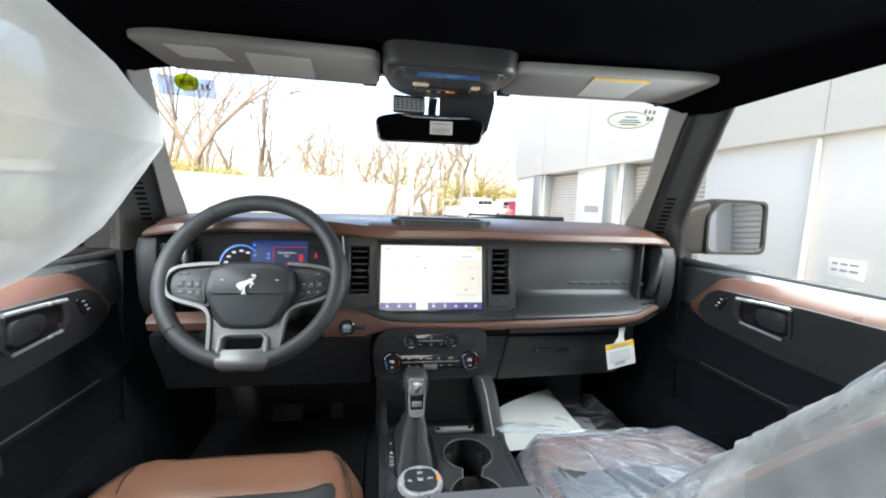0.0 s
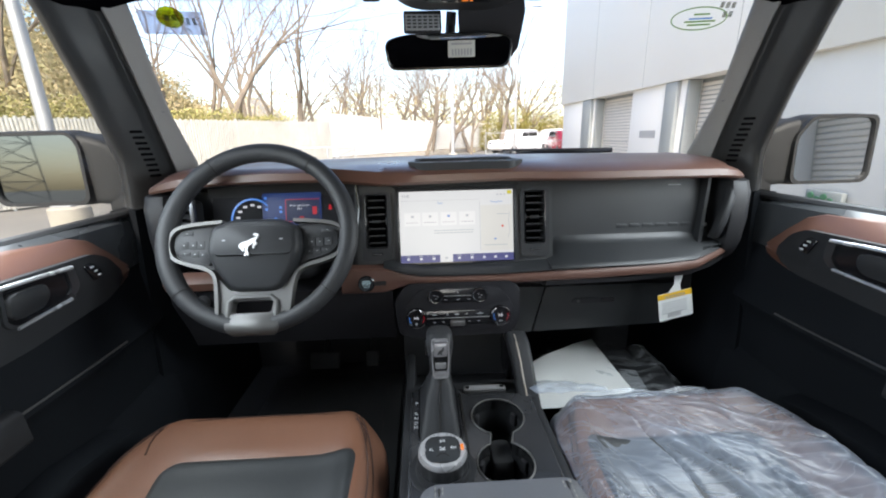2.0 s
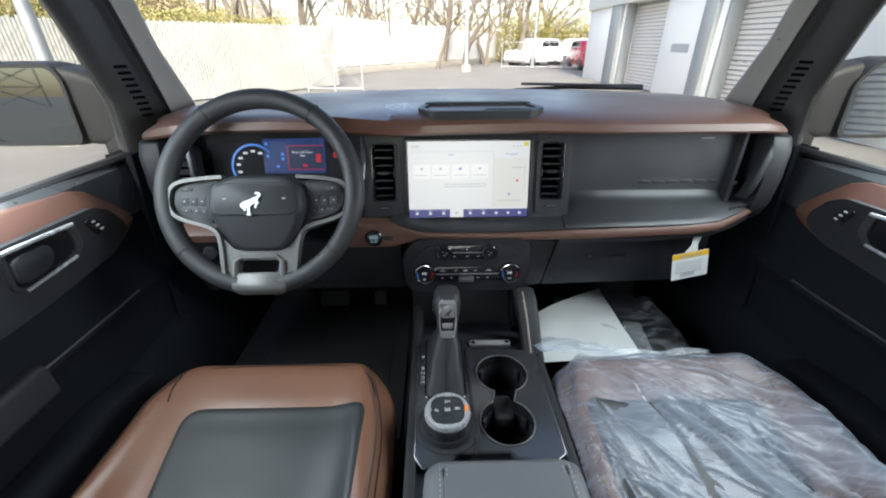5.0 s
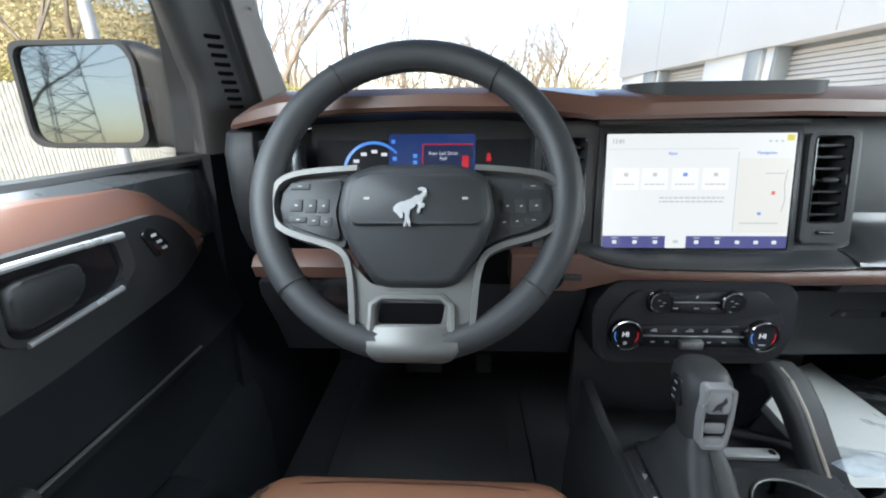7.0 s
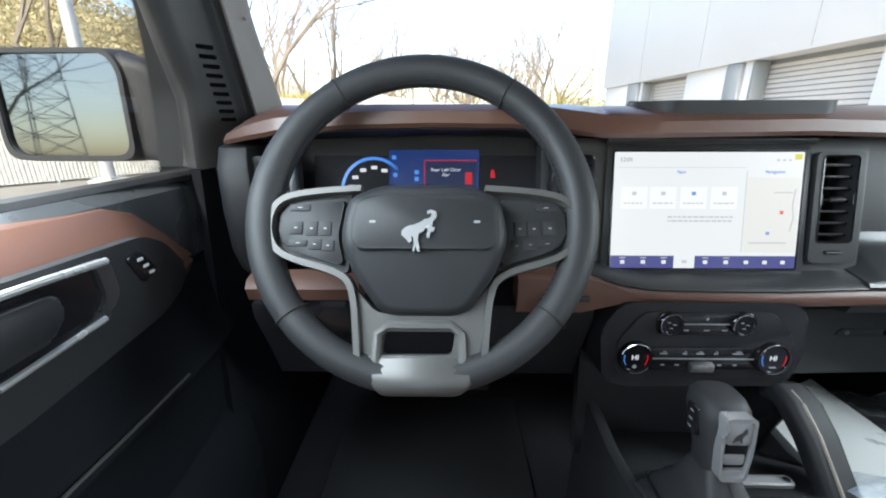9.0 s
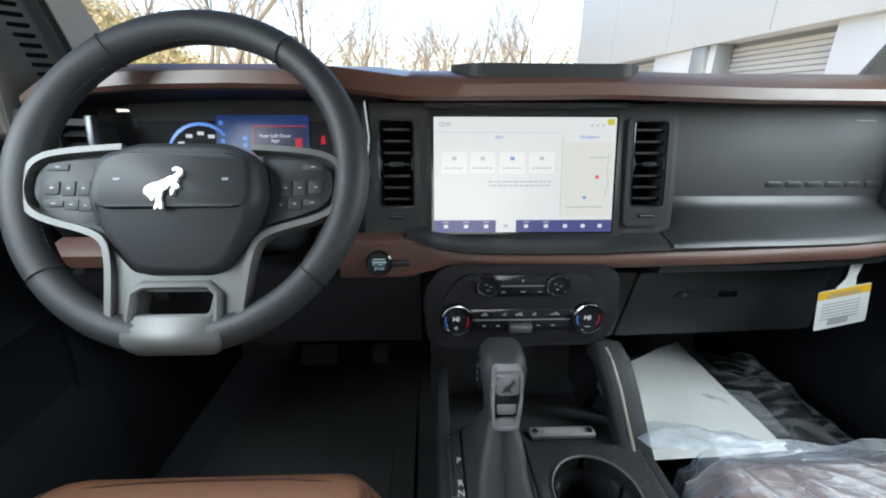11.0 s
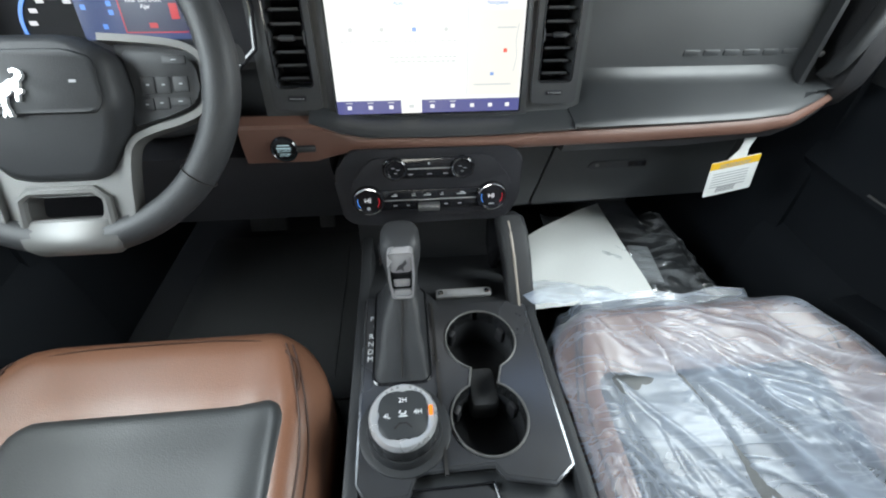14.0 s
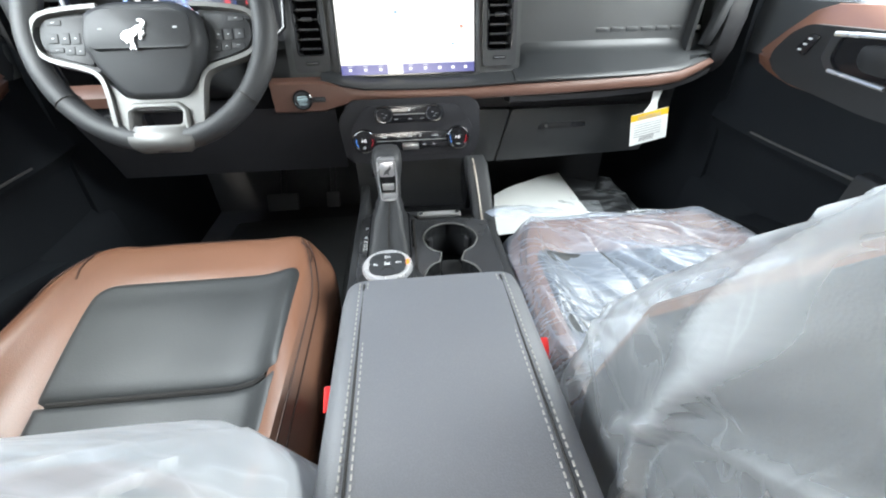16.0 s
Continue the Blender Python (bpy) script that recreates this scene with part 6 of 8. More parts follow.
em = wo([(719.1, 334.4), (727.1, 332.0), (734.2, 335.3), (736.4, 341.9), (733.3, 347.5), (729.3, 350.8), (728.9, 357.9), (726.2, 361.7), (732.5, 361.7), (730.7, 368.3), (725.4, 370.1), (723.6, 379.6), (720.0, 380.5), (719.1, 374.9), (721.8, 366.4), (717.4, 362.6), (712.9, 370.1), (706.7, 373.0), (704.9, 385.2), (707.6, 394.6), (708.5, 403.1), (704.5, 404.1), (701.8, 393.7), (700.5, 401.7), (697.0, 405.0), (695.6, 402.6), (698.7, 392.3), (697.8, 380.5), (694.3, 376.7), (695.2, 386.2), (690.8, 389.9), (686.3, 383.3), (678.3, 375.8), (678.3, 368.3), (683.7, 362.6), (690.3, 358.8), (697.0, 357.9), (703.6, 355.1), (710.3, 352.3), (715.6, 347.5), (720.0, 347.5), (725.4, 344.7), (728.0, 339.1), (724.5, 337.2), (720.9, 339.1)], 0.042)
part("emblem", plate(rpoly(em, 0.0004, 2), 0.038, 0.0422, W), BADGE, hub, "bright silver badge")
for sgn, px in ((-1, 630), (1, 802)):
    part("horn_mark", plate(rrect(0.006, 0.0025, 0.0005, wo([(px, 352)], 0.04)[0][0], wo([(px, 352)], 0.04)[0][1], 2), 0.038, 0.0393, W), PRINT, hub)

SPOKE = [(612, 296), (540, 301), (490, 309), (468, 325), (461, 350), (463, 378), (476, 405), (510, 422), (570, 438), (598, 455), (608, 490), (613, 540), (618, 600), (626, 618)]
POD = [(588, 316), (510, 322), (484, 334), (480, 372), (492, 398), (530, 414), (590, 432), (578, 380)]


def strap(pts, w0, w1, wid, parent, material, name, label=""):
    """A flat band along a line on the wheel."""
    b2 = bmesh.new()
    P = [Vector((p[0], p[1])) for p in wo(pts, w1)]
    # a softly rounded line
    for _ in range(2):
        Q = [P[0]]
        for a, b in zip(P, P[1:]):
            Q += [a.lerp(b, 0.25), a.lerp(b, 0.75)]
        P = Q + [P[-1]]
    rings2 = []
    for i, p in enumerate(P):
        t = (P[min(i + 1, len(P) - 1)] - P[max(i - 1, 0)]).normalized()
        nn = Vector((-t.y, t.x)) * wid
        rings2.append([W @ Vector((*(p - nn), w0)), W @ Vector((*(p - nn * 0.8), w1)), W @ Vector((*(p + nn * 0.8), w1)), W @ Vector((*(p + nn), w0))])
    loft(b2, rings2)
    return part(name, b2, material, parent, label)


for side in (SPOKE, flip(SPOKE)):
    strap(side, -0.004, 0.0125, 0.0040, wheel, SATIN, "spoke_trim", "satin silver spoke trim")
for left, pts in ((True, POD), (False, flip(POD))):
    spread = rpoly(wo(pts, 0.008), 0.006)
    wing = rpoly(wo([(600, 300), (500, 308), (466, 326), (462, 378), (476, 406), (600, 446), (600, 380)] if left else flip([(600, 300), (500, 308), (466, 326), (462, 378), (476, 406), (600, 446), (600, 380)])), 0.006)
    part("spoke", plate(wing, -0.012, 0.002, W), BLACK, wheel, "black spoke")
    pod = part("button_pod", plate(spread, 0.0, 0.008, W, bev=0.002), BLACK, wheel, "black button pod")
    keys = [(512, 330, 34, 12), (507, 365, 22, 22), (512, 392, 30, 11), (533, 366, 20, 24), (556, 366, 20, 24), (540, 394, 22, 18), (562, 396, 20, 18)]
    for (px, py, w, h) in keys:
        qx = px if left else 1432 - px
        bu, bv = wo([(qx, py)], 0.01)[0]
        part("button", plate(rrect(w * K, h * K, 0.0015, bu, bv, 2), 0.007, 0.0090, W, bev=0.0005), BLACK, pod)
        part("button_mark", plate(rrect(w * K * 0.22, h * K * 0.10, 0.0002, bu, bv, 2), 0.0089, 0.0094, W), GREYMARK, pod)

low_out = rpoly(wo([(604, 462), (650, 512), (782, 512), (828, 462), (812, 560), (800, 616), (770, 622), (662, 622), (632, 616), (620, 560)]), 0.008)
low_hole = rpoly(wo([(660, 541), (772, 541), (766, 578), (656, 578)]), 0.006)
part("lower_spoke", plate(low_out, -0.012, 0.006, W, holes=[low_hole]), SATIN, wheel, "satin grey lower spoke")
bm = bmesh.new()
rows = []
for py, half, w in ((580, 87, 0.0085), (590, 85, 0.0115), (600, 83, 0.0155), (612, 80, 0.0185), (624, 77, 0.0190), (632, 72, 0.0170), (638, 66, 0.0130), (642, 59, 0.0075), (643, 55, 0.0)):
    rows.append([W @ Vector((u, v, ww)) for u, v, ww in [(*wo([(716 - half, py)], w)[0], -0.002), (*wo([(716 - half, py)], w)[0], w - 0.004), (*wo([(716 - half + 6, py)], w)[0], w), (*wo([(716, py)], w)[0], w + 0.0008), (*wo([(716 + half - 6, py)], w)[0], w), (*wo([(716 + half, py)], w)[0], w - 0.004), (*wo([(716 + half, py)], w)[0], -0.002)]])
loft(bm, rows)
part("lower_plate", bm, SATIN, wheel, "satin silver lower plate", smooth=50)
part("window_edge", tube(bmesh.new(), [wp(x, y, 0.008) for x, y in ((650, 602), (652, 545), (668, 531), (764, 531), (780, 545), (782, 602))], 0.0050, 8), SATIN, wheel, "satin silver inner edge")
part("lower_lip", plate(rpoly(wo([(654, 580), (778, 580), (774, 602), (658, 602)]), 0.004), 0.002, 0.010, W, bev=0.002), SATIN, wheel, "satin silver lower lip")

# ---------------------------------------------------------------- centre console
con = thing("centre_console", (0, -0.4, 0.62), "black centre console with dark metallic trim", "console")
part("base", boxed((0.012, -0.40, 0.74), (0.268, 0.90, 0.24), bev=0.012), BLACK, con)
for x in (-0.117, 0.141):
    bm = bmesh.new()
    loft(bm, [[(x + a, y, z) for a, z in rpoly([(-0.011, 0.80), (0.011, 0.80), (0.009, zt), (-0.009, zt)], 0.005, 2)] for y, zt in ((-0.01, 0.955), (-0.10, 0.945), (-0.18, 0.952), (-0.44, 0.955), (-0.53, 0.95), (-0.60, 0.94))])
    part("side_wall", bm, BLACK, con)
DECK = 0.955
M = TM(0, 0, DECK)
C1, R1, C2, R2 = (0.055, -0.253), 0.0495, (0.048, -0.368), 0.0465


def cup_outline(grow=0.0):
    a = [(C1[0] + (R1 + grow) * math.cos(radians(q)), C1[1] + (R1 + grow) * math.sin(radians(q))) for q in range(-66, 247, 8)]
    b = [(C2[0] + (R2 + grow) * math.cos(radians(q)), C2[1] + (R2 + grow) * math.sin(radians(q))) for q in range(114, 427, 8)]
    return a + b


boot_hole = rrect(0.072, 0.162, 0.012, -0.058, -0.231)
deck_out = rpoly([(-0.110, -0.160), (-0.012, -0.160), (0.0, -0.185), (0.132, -0.185), (0.132, -0.43), (0.108, -0.447), (0.055, -0.436), (0.045, -0.422), (-0.045, -0.422), (-0.055, -0.447), (-0.098, -0.447), (-0.110, -0.43)], 0.010)
deck = part("deck", plate(deck_out, -0.022, 0.0, M, holes=[cup_outline(), boot_hole]), TRIMGREY, con, "dark metallic console deck")
for path in ([(-0.110, -0.165), (-0.110, -0.30), (-0.110, -0.43), (-0.098, -0.447), (-0.055, -0.447), (-0.045, -0.422), (0.045, -0.422), (0.055, -0.436), (0.108, -0.447), (0.132, -0.43), (0.132, -0.31), (0.132, -0.19)], ):
    part("deck_edge", tube(bmesh.new(), [(x, y, DECK - 0.0035) for x, y in path], 0.0042, 8), TRIMGREY, deck, "rounded deck edge")
part("dial_apron", loft(bmesh.new(), [[(-0.056 + (0.052 + g) * math.cos(2 * math.pi * k / 40), -0.374 + (0.052 + g) * math.sin(2 * math.pi * k / 40), z) for k in range(40)] for g, z in ((0.004, DECK - 0.002), (0.003, DECK + 0.0015), (-0.001, DECK + 0.003))]), BLACK, deck, "black dial apron")
part("deck_joint", boxed((-0.011, -0.305, DECK + 0.0005), (0.004, 0.25, 0.004)), SEAM, deck)
bm = bmesh.new()
co = cup_outline()
loft(bm, [[M @ Vector((u, v, w)) for u, v in co] for w in (0.001, -0.075)], cap=False)
bm.faces.new([bm.verts.new(M @ Vector((u, v, -0.075))) for u, v in co])
cups = part("cup_holder", bm, BLACK, con, "black double cup holder")
part("cup_rim", tube(bmesh.new(), [M @ Vector((u, v, 0.001)) for u, v in cup_outline(0.001)], 0.0017, 8, closed=True), SATIN, cups, "metallic rim")
part("cup_bridge", boxed((0.0515, -0.3105, DECK - 0.048), (0.040, 0.060, 0.044), bev=0.010), RUBBER, cups)
for (c, r, q) in ((C1, R1, 35), (C1, R1, 145), (C2, R2, 30), (C2, R2, 150)):
    p = (c[0] + (r - 0.004) * math.cos(radians(q)), c[1] + (r - 0.004) * math.sin(radians(q)))
    part("cup_tab", boxed((p[0], p[1], DECK - 0.03), (0.008, 0.014, 0.026), pose(0, 0, 0, 0, 0, q), 0.003), CAP, cups, "grey rubber tab")
# sloping front tray with a riveted plate
bm = bmesh.new()
loft(bm, [[(x, 0.03, 0.872), (x, -0.06, 0.905), (x, -0.13, 0.945), (x, -0.19, 0.951), (x, -0.19, 0.86), (x, 0.03, 0.80)] for x in (-0.112, 0.135)])
part("front_tray", bm, BLACK, con, "black sloping tray")
MP = TM(0.043, -0.162, 0.9545, 6)
pl = part("maker_plate", plate(rrect(0.090, 0.015, 0.005), -0.003, 0.0028, MP, bev=0.001), PALESILVER, con, "riveted satin name plate")
part("plate_inset", plate(rrect(0.052, 0.008, 0.001), 0.0025, 0.0033, MP), PRINT, pl)
for u in (-0.037, 0.037):
    part("rivet", lathe(bmesh.new(), [(0.0045, 0.0025), (0.0042, 0.0045), (0.002, 0.0048)], MP @ Matrix.Translation((u, 0, 0)), 12), CHROME, pl)
# gear selector
bm = bmesh.new()
rings = []
for z, w, h, cx, cy, fold in ((0.945, 0.074, 0.166, -0.058, -0.231, 0), (0.958, 0.073, 0.163, -0.058, -0.231, 0), (0.964, 0.069, 0.152, -0.058, -0.230, 0.2), (0.973, 0.066, 0.136, -0.0575, -0.228, 0.7), (0.983, 0.062, 0.116, -0.057, -0.224, 1), (0.994, 0.057, 0.097, -0.056, -0.220, 1), (1.005, 0.051, 0.080, -0.055, -0.216, 0.9), (1.015, 0.045, 0.063, -0.0535, -0.211, 0.6), (1.024, 0.039, 0.048, -0.0525, -0.206, 0.3), (1.034, 0.034, 0.036, -0.052, -0.203, 0)):
    ring = []
    for a, b in rrect(w, h, 0.014, n=8):
        t = math.atan2(b / h, a / w)
        k = 1 + fold * (0.045 * math.cos(6 * t + 14 * (z - 0.95) / 0.08) - 0.03)
        ring.append((cx + a * k, cy + b * k, z))
    rings.append(ring)
loft(bm, rings)
boot = part("gear_boot", bm, LEATHER, con, "black leather gear boot")
seam = [(-0.058, -0.310, 0.9645), (-0.0575, -0.298, 0.973), (-0.0570, -0.284, 0.983), (-0.0560, -0.270, 0.994), (-0.0550, -0.2575, 1.005), (-0.0535, -0.244, 1.015), (-0.0525, -0.231, 1.024)]
part("boot_seam", tube(bmesh.new(), seam, 0.0012, 5), SEAM, boot)
for dx in (-0.003, 0.003):
    part("boot_stitching", dashes([(x + dx, y - 0.0006, z + 0.0006) for x, y, z in seam], 0.0055, 0.0032, 0.0008), CAP, boot)
part("boot_ring", tube(bmesh.new(), [M @ Vector((u, v, 0.0005)) for u, v in rrect(0.076, 0.166, 0.013, -0.058, -0.231)], 0.0022, 5, closed=True), GLOSS, boot)
bm = bmesh.new()
loft(bm, [[(-0.0515 + a, cy + b, z) for a, b in rrect(w, d, min(w, d) * 0.42, n=6)] for z, w, d, cy in ((1.020, 0.034, 0.034, -0.203), (1.028, 0.041, 0.042, -0.202), (1.046, 0.042, 0.045, -0.200), (1.060, 0.044, 0.050, -0.197), (1.074, 0.050, 0.058, -0.192), (1.088, 0.053, 0.062, -0.189), (1.100, 0.051, 0.058, -0.187), (1.108, 0.044, 0.047, -0.186), (1.112, 0.032, 0.030, -0.185))])
knob = part("gear_knob", bm, LEATHER, con, "black leather gear knob")
MK = FM(-0.0515, -0.2260, 1.067, 5)
part("knob_frame", plate(rpoly([(-0.0145, -0.038), (0.0145, -0.038), (0.0175, 0.000), (0.0165, 0.039), (-0.0165, 0.039), (-0.0175, 0.000)], 0.007), -0.014, 0.0030, MK, holes=[rpoly([(-0.0115, -0.034), (0.0115, -0.034), (0.0142, 0.0), (0.0132, 0.035), (-0.0132, 0.035), (-0.0142, 0.0)], 0.006)]), KNOBTRIM, knob, "satin silver edge")
part("knob_badge", plate(rpoly([(-0.0130, 0.007), (0.0130, 0.007), (0.0126, 0.034), (-0.0126, 0.034)], 0.004), -0.012, 0.0018, MK, bev=0.0012), KNOBTRIM, knob, "bright badge plate")
part("badge_mark", plate(rpoly([(-0.007, 0.010), (-0.003, 0.018), (0.003, 0.022), (0.006, 0.028), (0.008, 0.022), (0.003, 0.016), (0.004, 0.009), (0.0, 0.013)], 0.001), 0.0012, 0.0024, MK), BLACK, knob, "dark badge mark")
part("release_button", plate(rpoly([(-0.0122, -0.0225), (0.0122, -0.0225), (0.0134, 0.006), (-0.0134, 0.006)], 0.003), -0.012, -0.0008, MK), GLOSS, knob, "gloss black release button")
# pale plate laid on the gloss button as its glint
part("button_glint", plate(rpoly([(-0.0105, -0.0185), (0.0105, -0.0185), (0.011, -0.006), (-0.011, -0.006)], 0.002), -0.012, 0.0002, MK, bev=0.0008), KNOBTRIM, knob, "pale plate in place of a reflection on the button")
part("lower_inlay", plate(rpoly([(-0.0112, -0.0335), (0.0112, -0.0335), (0.0122, -0.024), (-0.0122, -0.024)], 0.003), -0.012, 0.0012, MK, bev=0.001), KNOBTRIM, knob, "bright inlay")
side_btn = part("side_rocker", boxed((-0.0775, -0.190, 1.078), (0.006, 0.020, 0.034), pose(0, 0, 0, -8), 0.0025), GLOSS, knob, "black side rocker")
for dz in (-0.010, 0.0, 0.010):
    part("rocker_mark", boxed((-0.0806, -0.190, 1.078 + dz), (0.0006, 0.006, 0.0012)), GREYMARK, side_btn)
for ch, y in (("P", -0.204), ("R", -0.236), ("N", -0.249), ("D", -0.262), ("M", -0.274)):
    writing("gear_letter", ch, 0.0115, TM(-0.1015, y, DECK + 0.0006), MARK, deck)
# drive mode dial
MD = TM(-0.0565, -0.376, DECK)
dial = part("mode_dial", lathe(bmesh.new(), [(0.0455, -0.004), (0.0450, 0.006), (0.043, 0.012), (0.042, 0.014)], MD, 40), BLACK, con, "round drive mode dial")
bm = bmesh.new()
n = 72
loft(bm, [[MD @ Vector(((r + (0.0016 if (j % 6) < 4 else 0.0) * (0.014 < h < 0.034)) * math.cos(2 * math.pi * j / n), (r + (0.0016 if (j % 6) < 4 else 0.0) * (0.014 < h < 0.034)) * math.sin(2 * math.pi * j / n), h)) for j in range(n)] for r, h in ((0.0395, 0.012), (0.0395, 0.016), (0.0392, 0.031), (0.0380, 0.036))])
part("dial_grip", bm, BLACK, dial, "knurled black grip")
part("dial_ring", lathe(bmesh.new(), [(0.0392, 0.034), (0.0390, 0.039), (0.0365, 0.0425), (0.0300, 0.0425), (0.027, 0.041)], MD, 44), BADGE, dial, "satin dial ring")
face = [((0.0288 + 0.0030 * max(0.0, math.cos(4 * (t + 0.78))) ** 0.5 - 0.0022 * (math.cos(4 * (t + 0.78)) < -0.75)) * math.cos(t), (0.0288 + 0.0030 * max(0.0, math.cos(4 * (t + 0.78))) ** 0.5 - 0.0022 * (math.cos(4 * (t + 0.78)) < -0.75)) * math.sin(t)) for t in [2 * math.pi * k / 64 for k in range(64)]]
part("dial_face", plate(face, 0.038, 0.0434, MD, bev=0.0006), PANEL, dial, "dark notched dial face")
for tx, u, v in (("2H", 0.0, 0.016), ("4H", 0.017, 0.001), ("4L", -0.018, -0.002)):
    writing("dial_letter", tx, 0.0080, MD @ Matrix.Translation((u, v, 0.0437)), MARK, dial)
for pts in ([(-0.005, -0.0035), (0.005, -0.0035), (0.005, -0.0022), (-0.005, -0.0022)], [(-0.003, -0.001), (0.003, -0.001), (0.004, 0.003), (0.0025, 0.003), (0.002, 0.0005), (-0.003, 0.0005)], [(-0.005, 0.001), (-0.0035, 0.004), (-0.002, 0.004), (-0.0035, 0.001)]):
    part("dial_icon", plate(pts, 0.043, 0.0440, MD), MARK, dial)
part("dial_groove", tube(bmesh.new(), [MD @ Vector((u, v, 0.0434)) for u, v in ((-0.010, -0.0165), (-0.004, -0.0105), (0.004, -0.0105), (0.010, -0.0165))], 0.0008, 5), SEAM, dial)
part("mode_lamp", plate(rrect(0.0045, 0.011, 0.001, 0.0315, 0.002), 0.041, 0.0442, MD), ORANGE, dial, "lit orange mode lamp")
for q in (50, 62, 74, 100, 112, 124):
    part("ring_letter", plate(rrect(0.0032, 0.0028, 0.0004), 0.0420, 0.0431, MD @ Matrix.Translation((0.0335 * math.cos(radians(q)), 0.0335 * math.sin(radians(q)), 0)) @ Matrix.Rotation(radians(q - 90), 4, "Z")), PRINT, dial)
# window switches behind the deck
bm = bmesh.new()
loft(bm, [[(x, -0.415, 0.935), (x, -0.45, 0.938), (x, -0.53, 0.945), (x, -0.60, 0.945), (x, -0.60, 0.85), (x, -0.415, 0.85)] for x in (-0.112, 0.135)])
part("rear_deck", bm, PANEL, con, "charcoal rear deck")
MS = TM(-0.004, -0.492, 0.9425, -5)
sp = part("switch_panel", plate(rpoly([(-0.052, -0.055), (0.060, -0.055), (0.043, 0.052), (-0.043, 0.052)], 0.006), -0.004, 0.004, MS, bev=0.002), BLACK, con, "black window switch panel")
part("panel_edge", tube(bmesh.new(), [MS @ Vector((u, v, 0.004)) for u, v in ((-0.056, -0.055), (-0.046, 0.054), (0.046, 0.054), (0.064, -0.055))], 0.0022, 6), GLOSS, sp)
for (u, v) in ((-0.014, 0.026), (0.016, 0.027), (-0.014, -0.002), (0.017, -0.001)):
    sk = part("window_switch", plate(rrect(0.024, 0.018, 0.003, u, v), 0.003, 0.010, MS, bev=0.003), GLOSS, sp)
    part("switch_mark", plate(rrect(0.006, 0.0022, 0.0008, u, v + 0.005), 0.0097, 0.0104, MS), MARK, sk)
MH = TM(0.088, -0.484, 0.9435, -5)
hs = part("mirror_switch", plate(rrect(0.048, 0.040, 0.008), -0.002, 0.003, MH, bev=0.002), GLOSS, con, "gloss black mirror switch")
for u, v in ((-0.008, 0.010), (0.009, 0.010), (0.0, 0.0)):
    part("switch_mark", plate(rrect(0.006, 0.003, 0.001, u, v), 0.003, 0.0036, MH), MARK, hs)
# grab bar at the passenger's side
bm = bmesh.new()
GB = [(0.128, -0.055, 1.018, 1.0), (0.127, -0.082, 1.030, 1.15), (0.127, -0.105, 1.024, 1.2), (0.129, -0.135, 1.000, 1.15), (0.131, -0.165, 0.967, 1.1), (0.134, -0.192, 0.935, 1.1), (0.137, -0.212, 0.905, 1.0)]
rings = []
for i, (x, y, z, k) in enumerate(GB):
    a, b = Vector(GB[max(i - 1, 0)][:3]), Vector(GB[min(i + 1, len(GB) - 1)][:3])
    t = (b - a).normalized()
    sd = Vector((1, 0, 0))
    up = sd.cross(t).normalized()
    rings.append([Vector((x, y, z)) + sd * u * k + up * v * k for u, v in rrect(0.040, 0.026, 0.009)])
loft(bm, rings)
bar = part("grab_bar", bm, LEATHER, con, "black leather grab bar with a tan seam")
part("bar_seam", tube(bmesh.new(), [(x - 0.006, y - 0.013 * 0.75, z + 0.013 * 0.85) for x, y, z, k in GB[1:]], 0.0024, 6), TAN, bar, "tan seam strip")
part("bar_foot", boxed((0.138, -0.216, 0.905), (0.034, 0.03, 0.05), pose(0, 0, 0, 25), 0.006), BLACK, bar)

# armrest lid
arm = thing("armrest", (0, -0.8, 0.95), "charcoal leather armrest with pale twin stitching", "armrest")
bm = bmesh.new()
sec = rpoly([(-0.094, 0.955, 0.01), (0.100, 0.955, 0.01), (0.096, 1.112, 0.026), (-0.090, 1.112, 0.026)], n=6)
rings = []
for y, kx, dz in ((-0.532, 0.86, -0.045), (-0.538, 0.95, -0.016), (-0.550, 0.985, -0.003), (-0.57, 1.0, 0.0), (-0.80, 1.0, 0.004), (-1.08, 1.0, 0.006), (-1.10, 0.97, -0.01)):
    rings.append([(0.003 + (x - 0.003) * kx, y, z if z < 1.0 else z + dz) for x, z in sec])
loft(bm, rings)
lid = part("lid", bm, mat("charcoal_armrest_leather", (0.120, 0.123, 0.132), 0.5, vary=0.1, grain=800, bump=0.3, cells=True), arm, "charcoal leather lid")
for x in (-0.067, 0.074):
    part("lid_seam", tube(bmesh.new(), [(x, -0.548, 1.1055), (x, -0.56, 1.1105), (x, -0.80, 1.1165), (x, -1.08, 1.1185)], 0.0011, 5), SEAM, lid)
    for dx in (-0.004, 0.004):
        part("stitching", dashes([(x + dx, -0.543, 1.100), (x + dx, -0.556, 1.1105), (x + dx, -0.80, 1.1167), (x + dx, -1.08, 1.1187)], 0.0062, 0.0036, 0.0012, 0.0012), THREAD, lid, "pale stitching")
part("bin", boxed((0.003, -0.82, 0.86), (0.20, 0.54, 0.20), bev=0.01), BLACK, arm, "black storage bin")


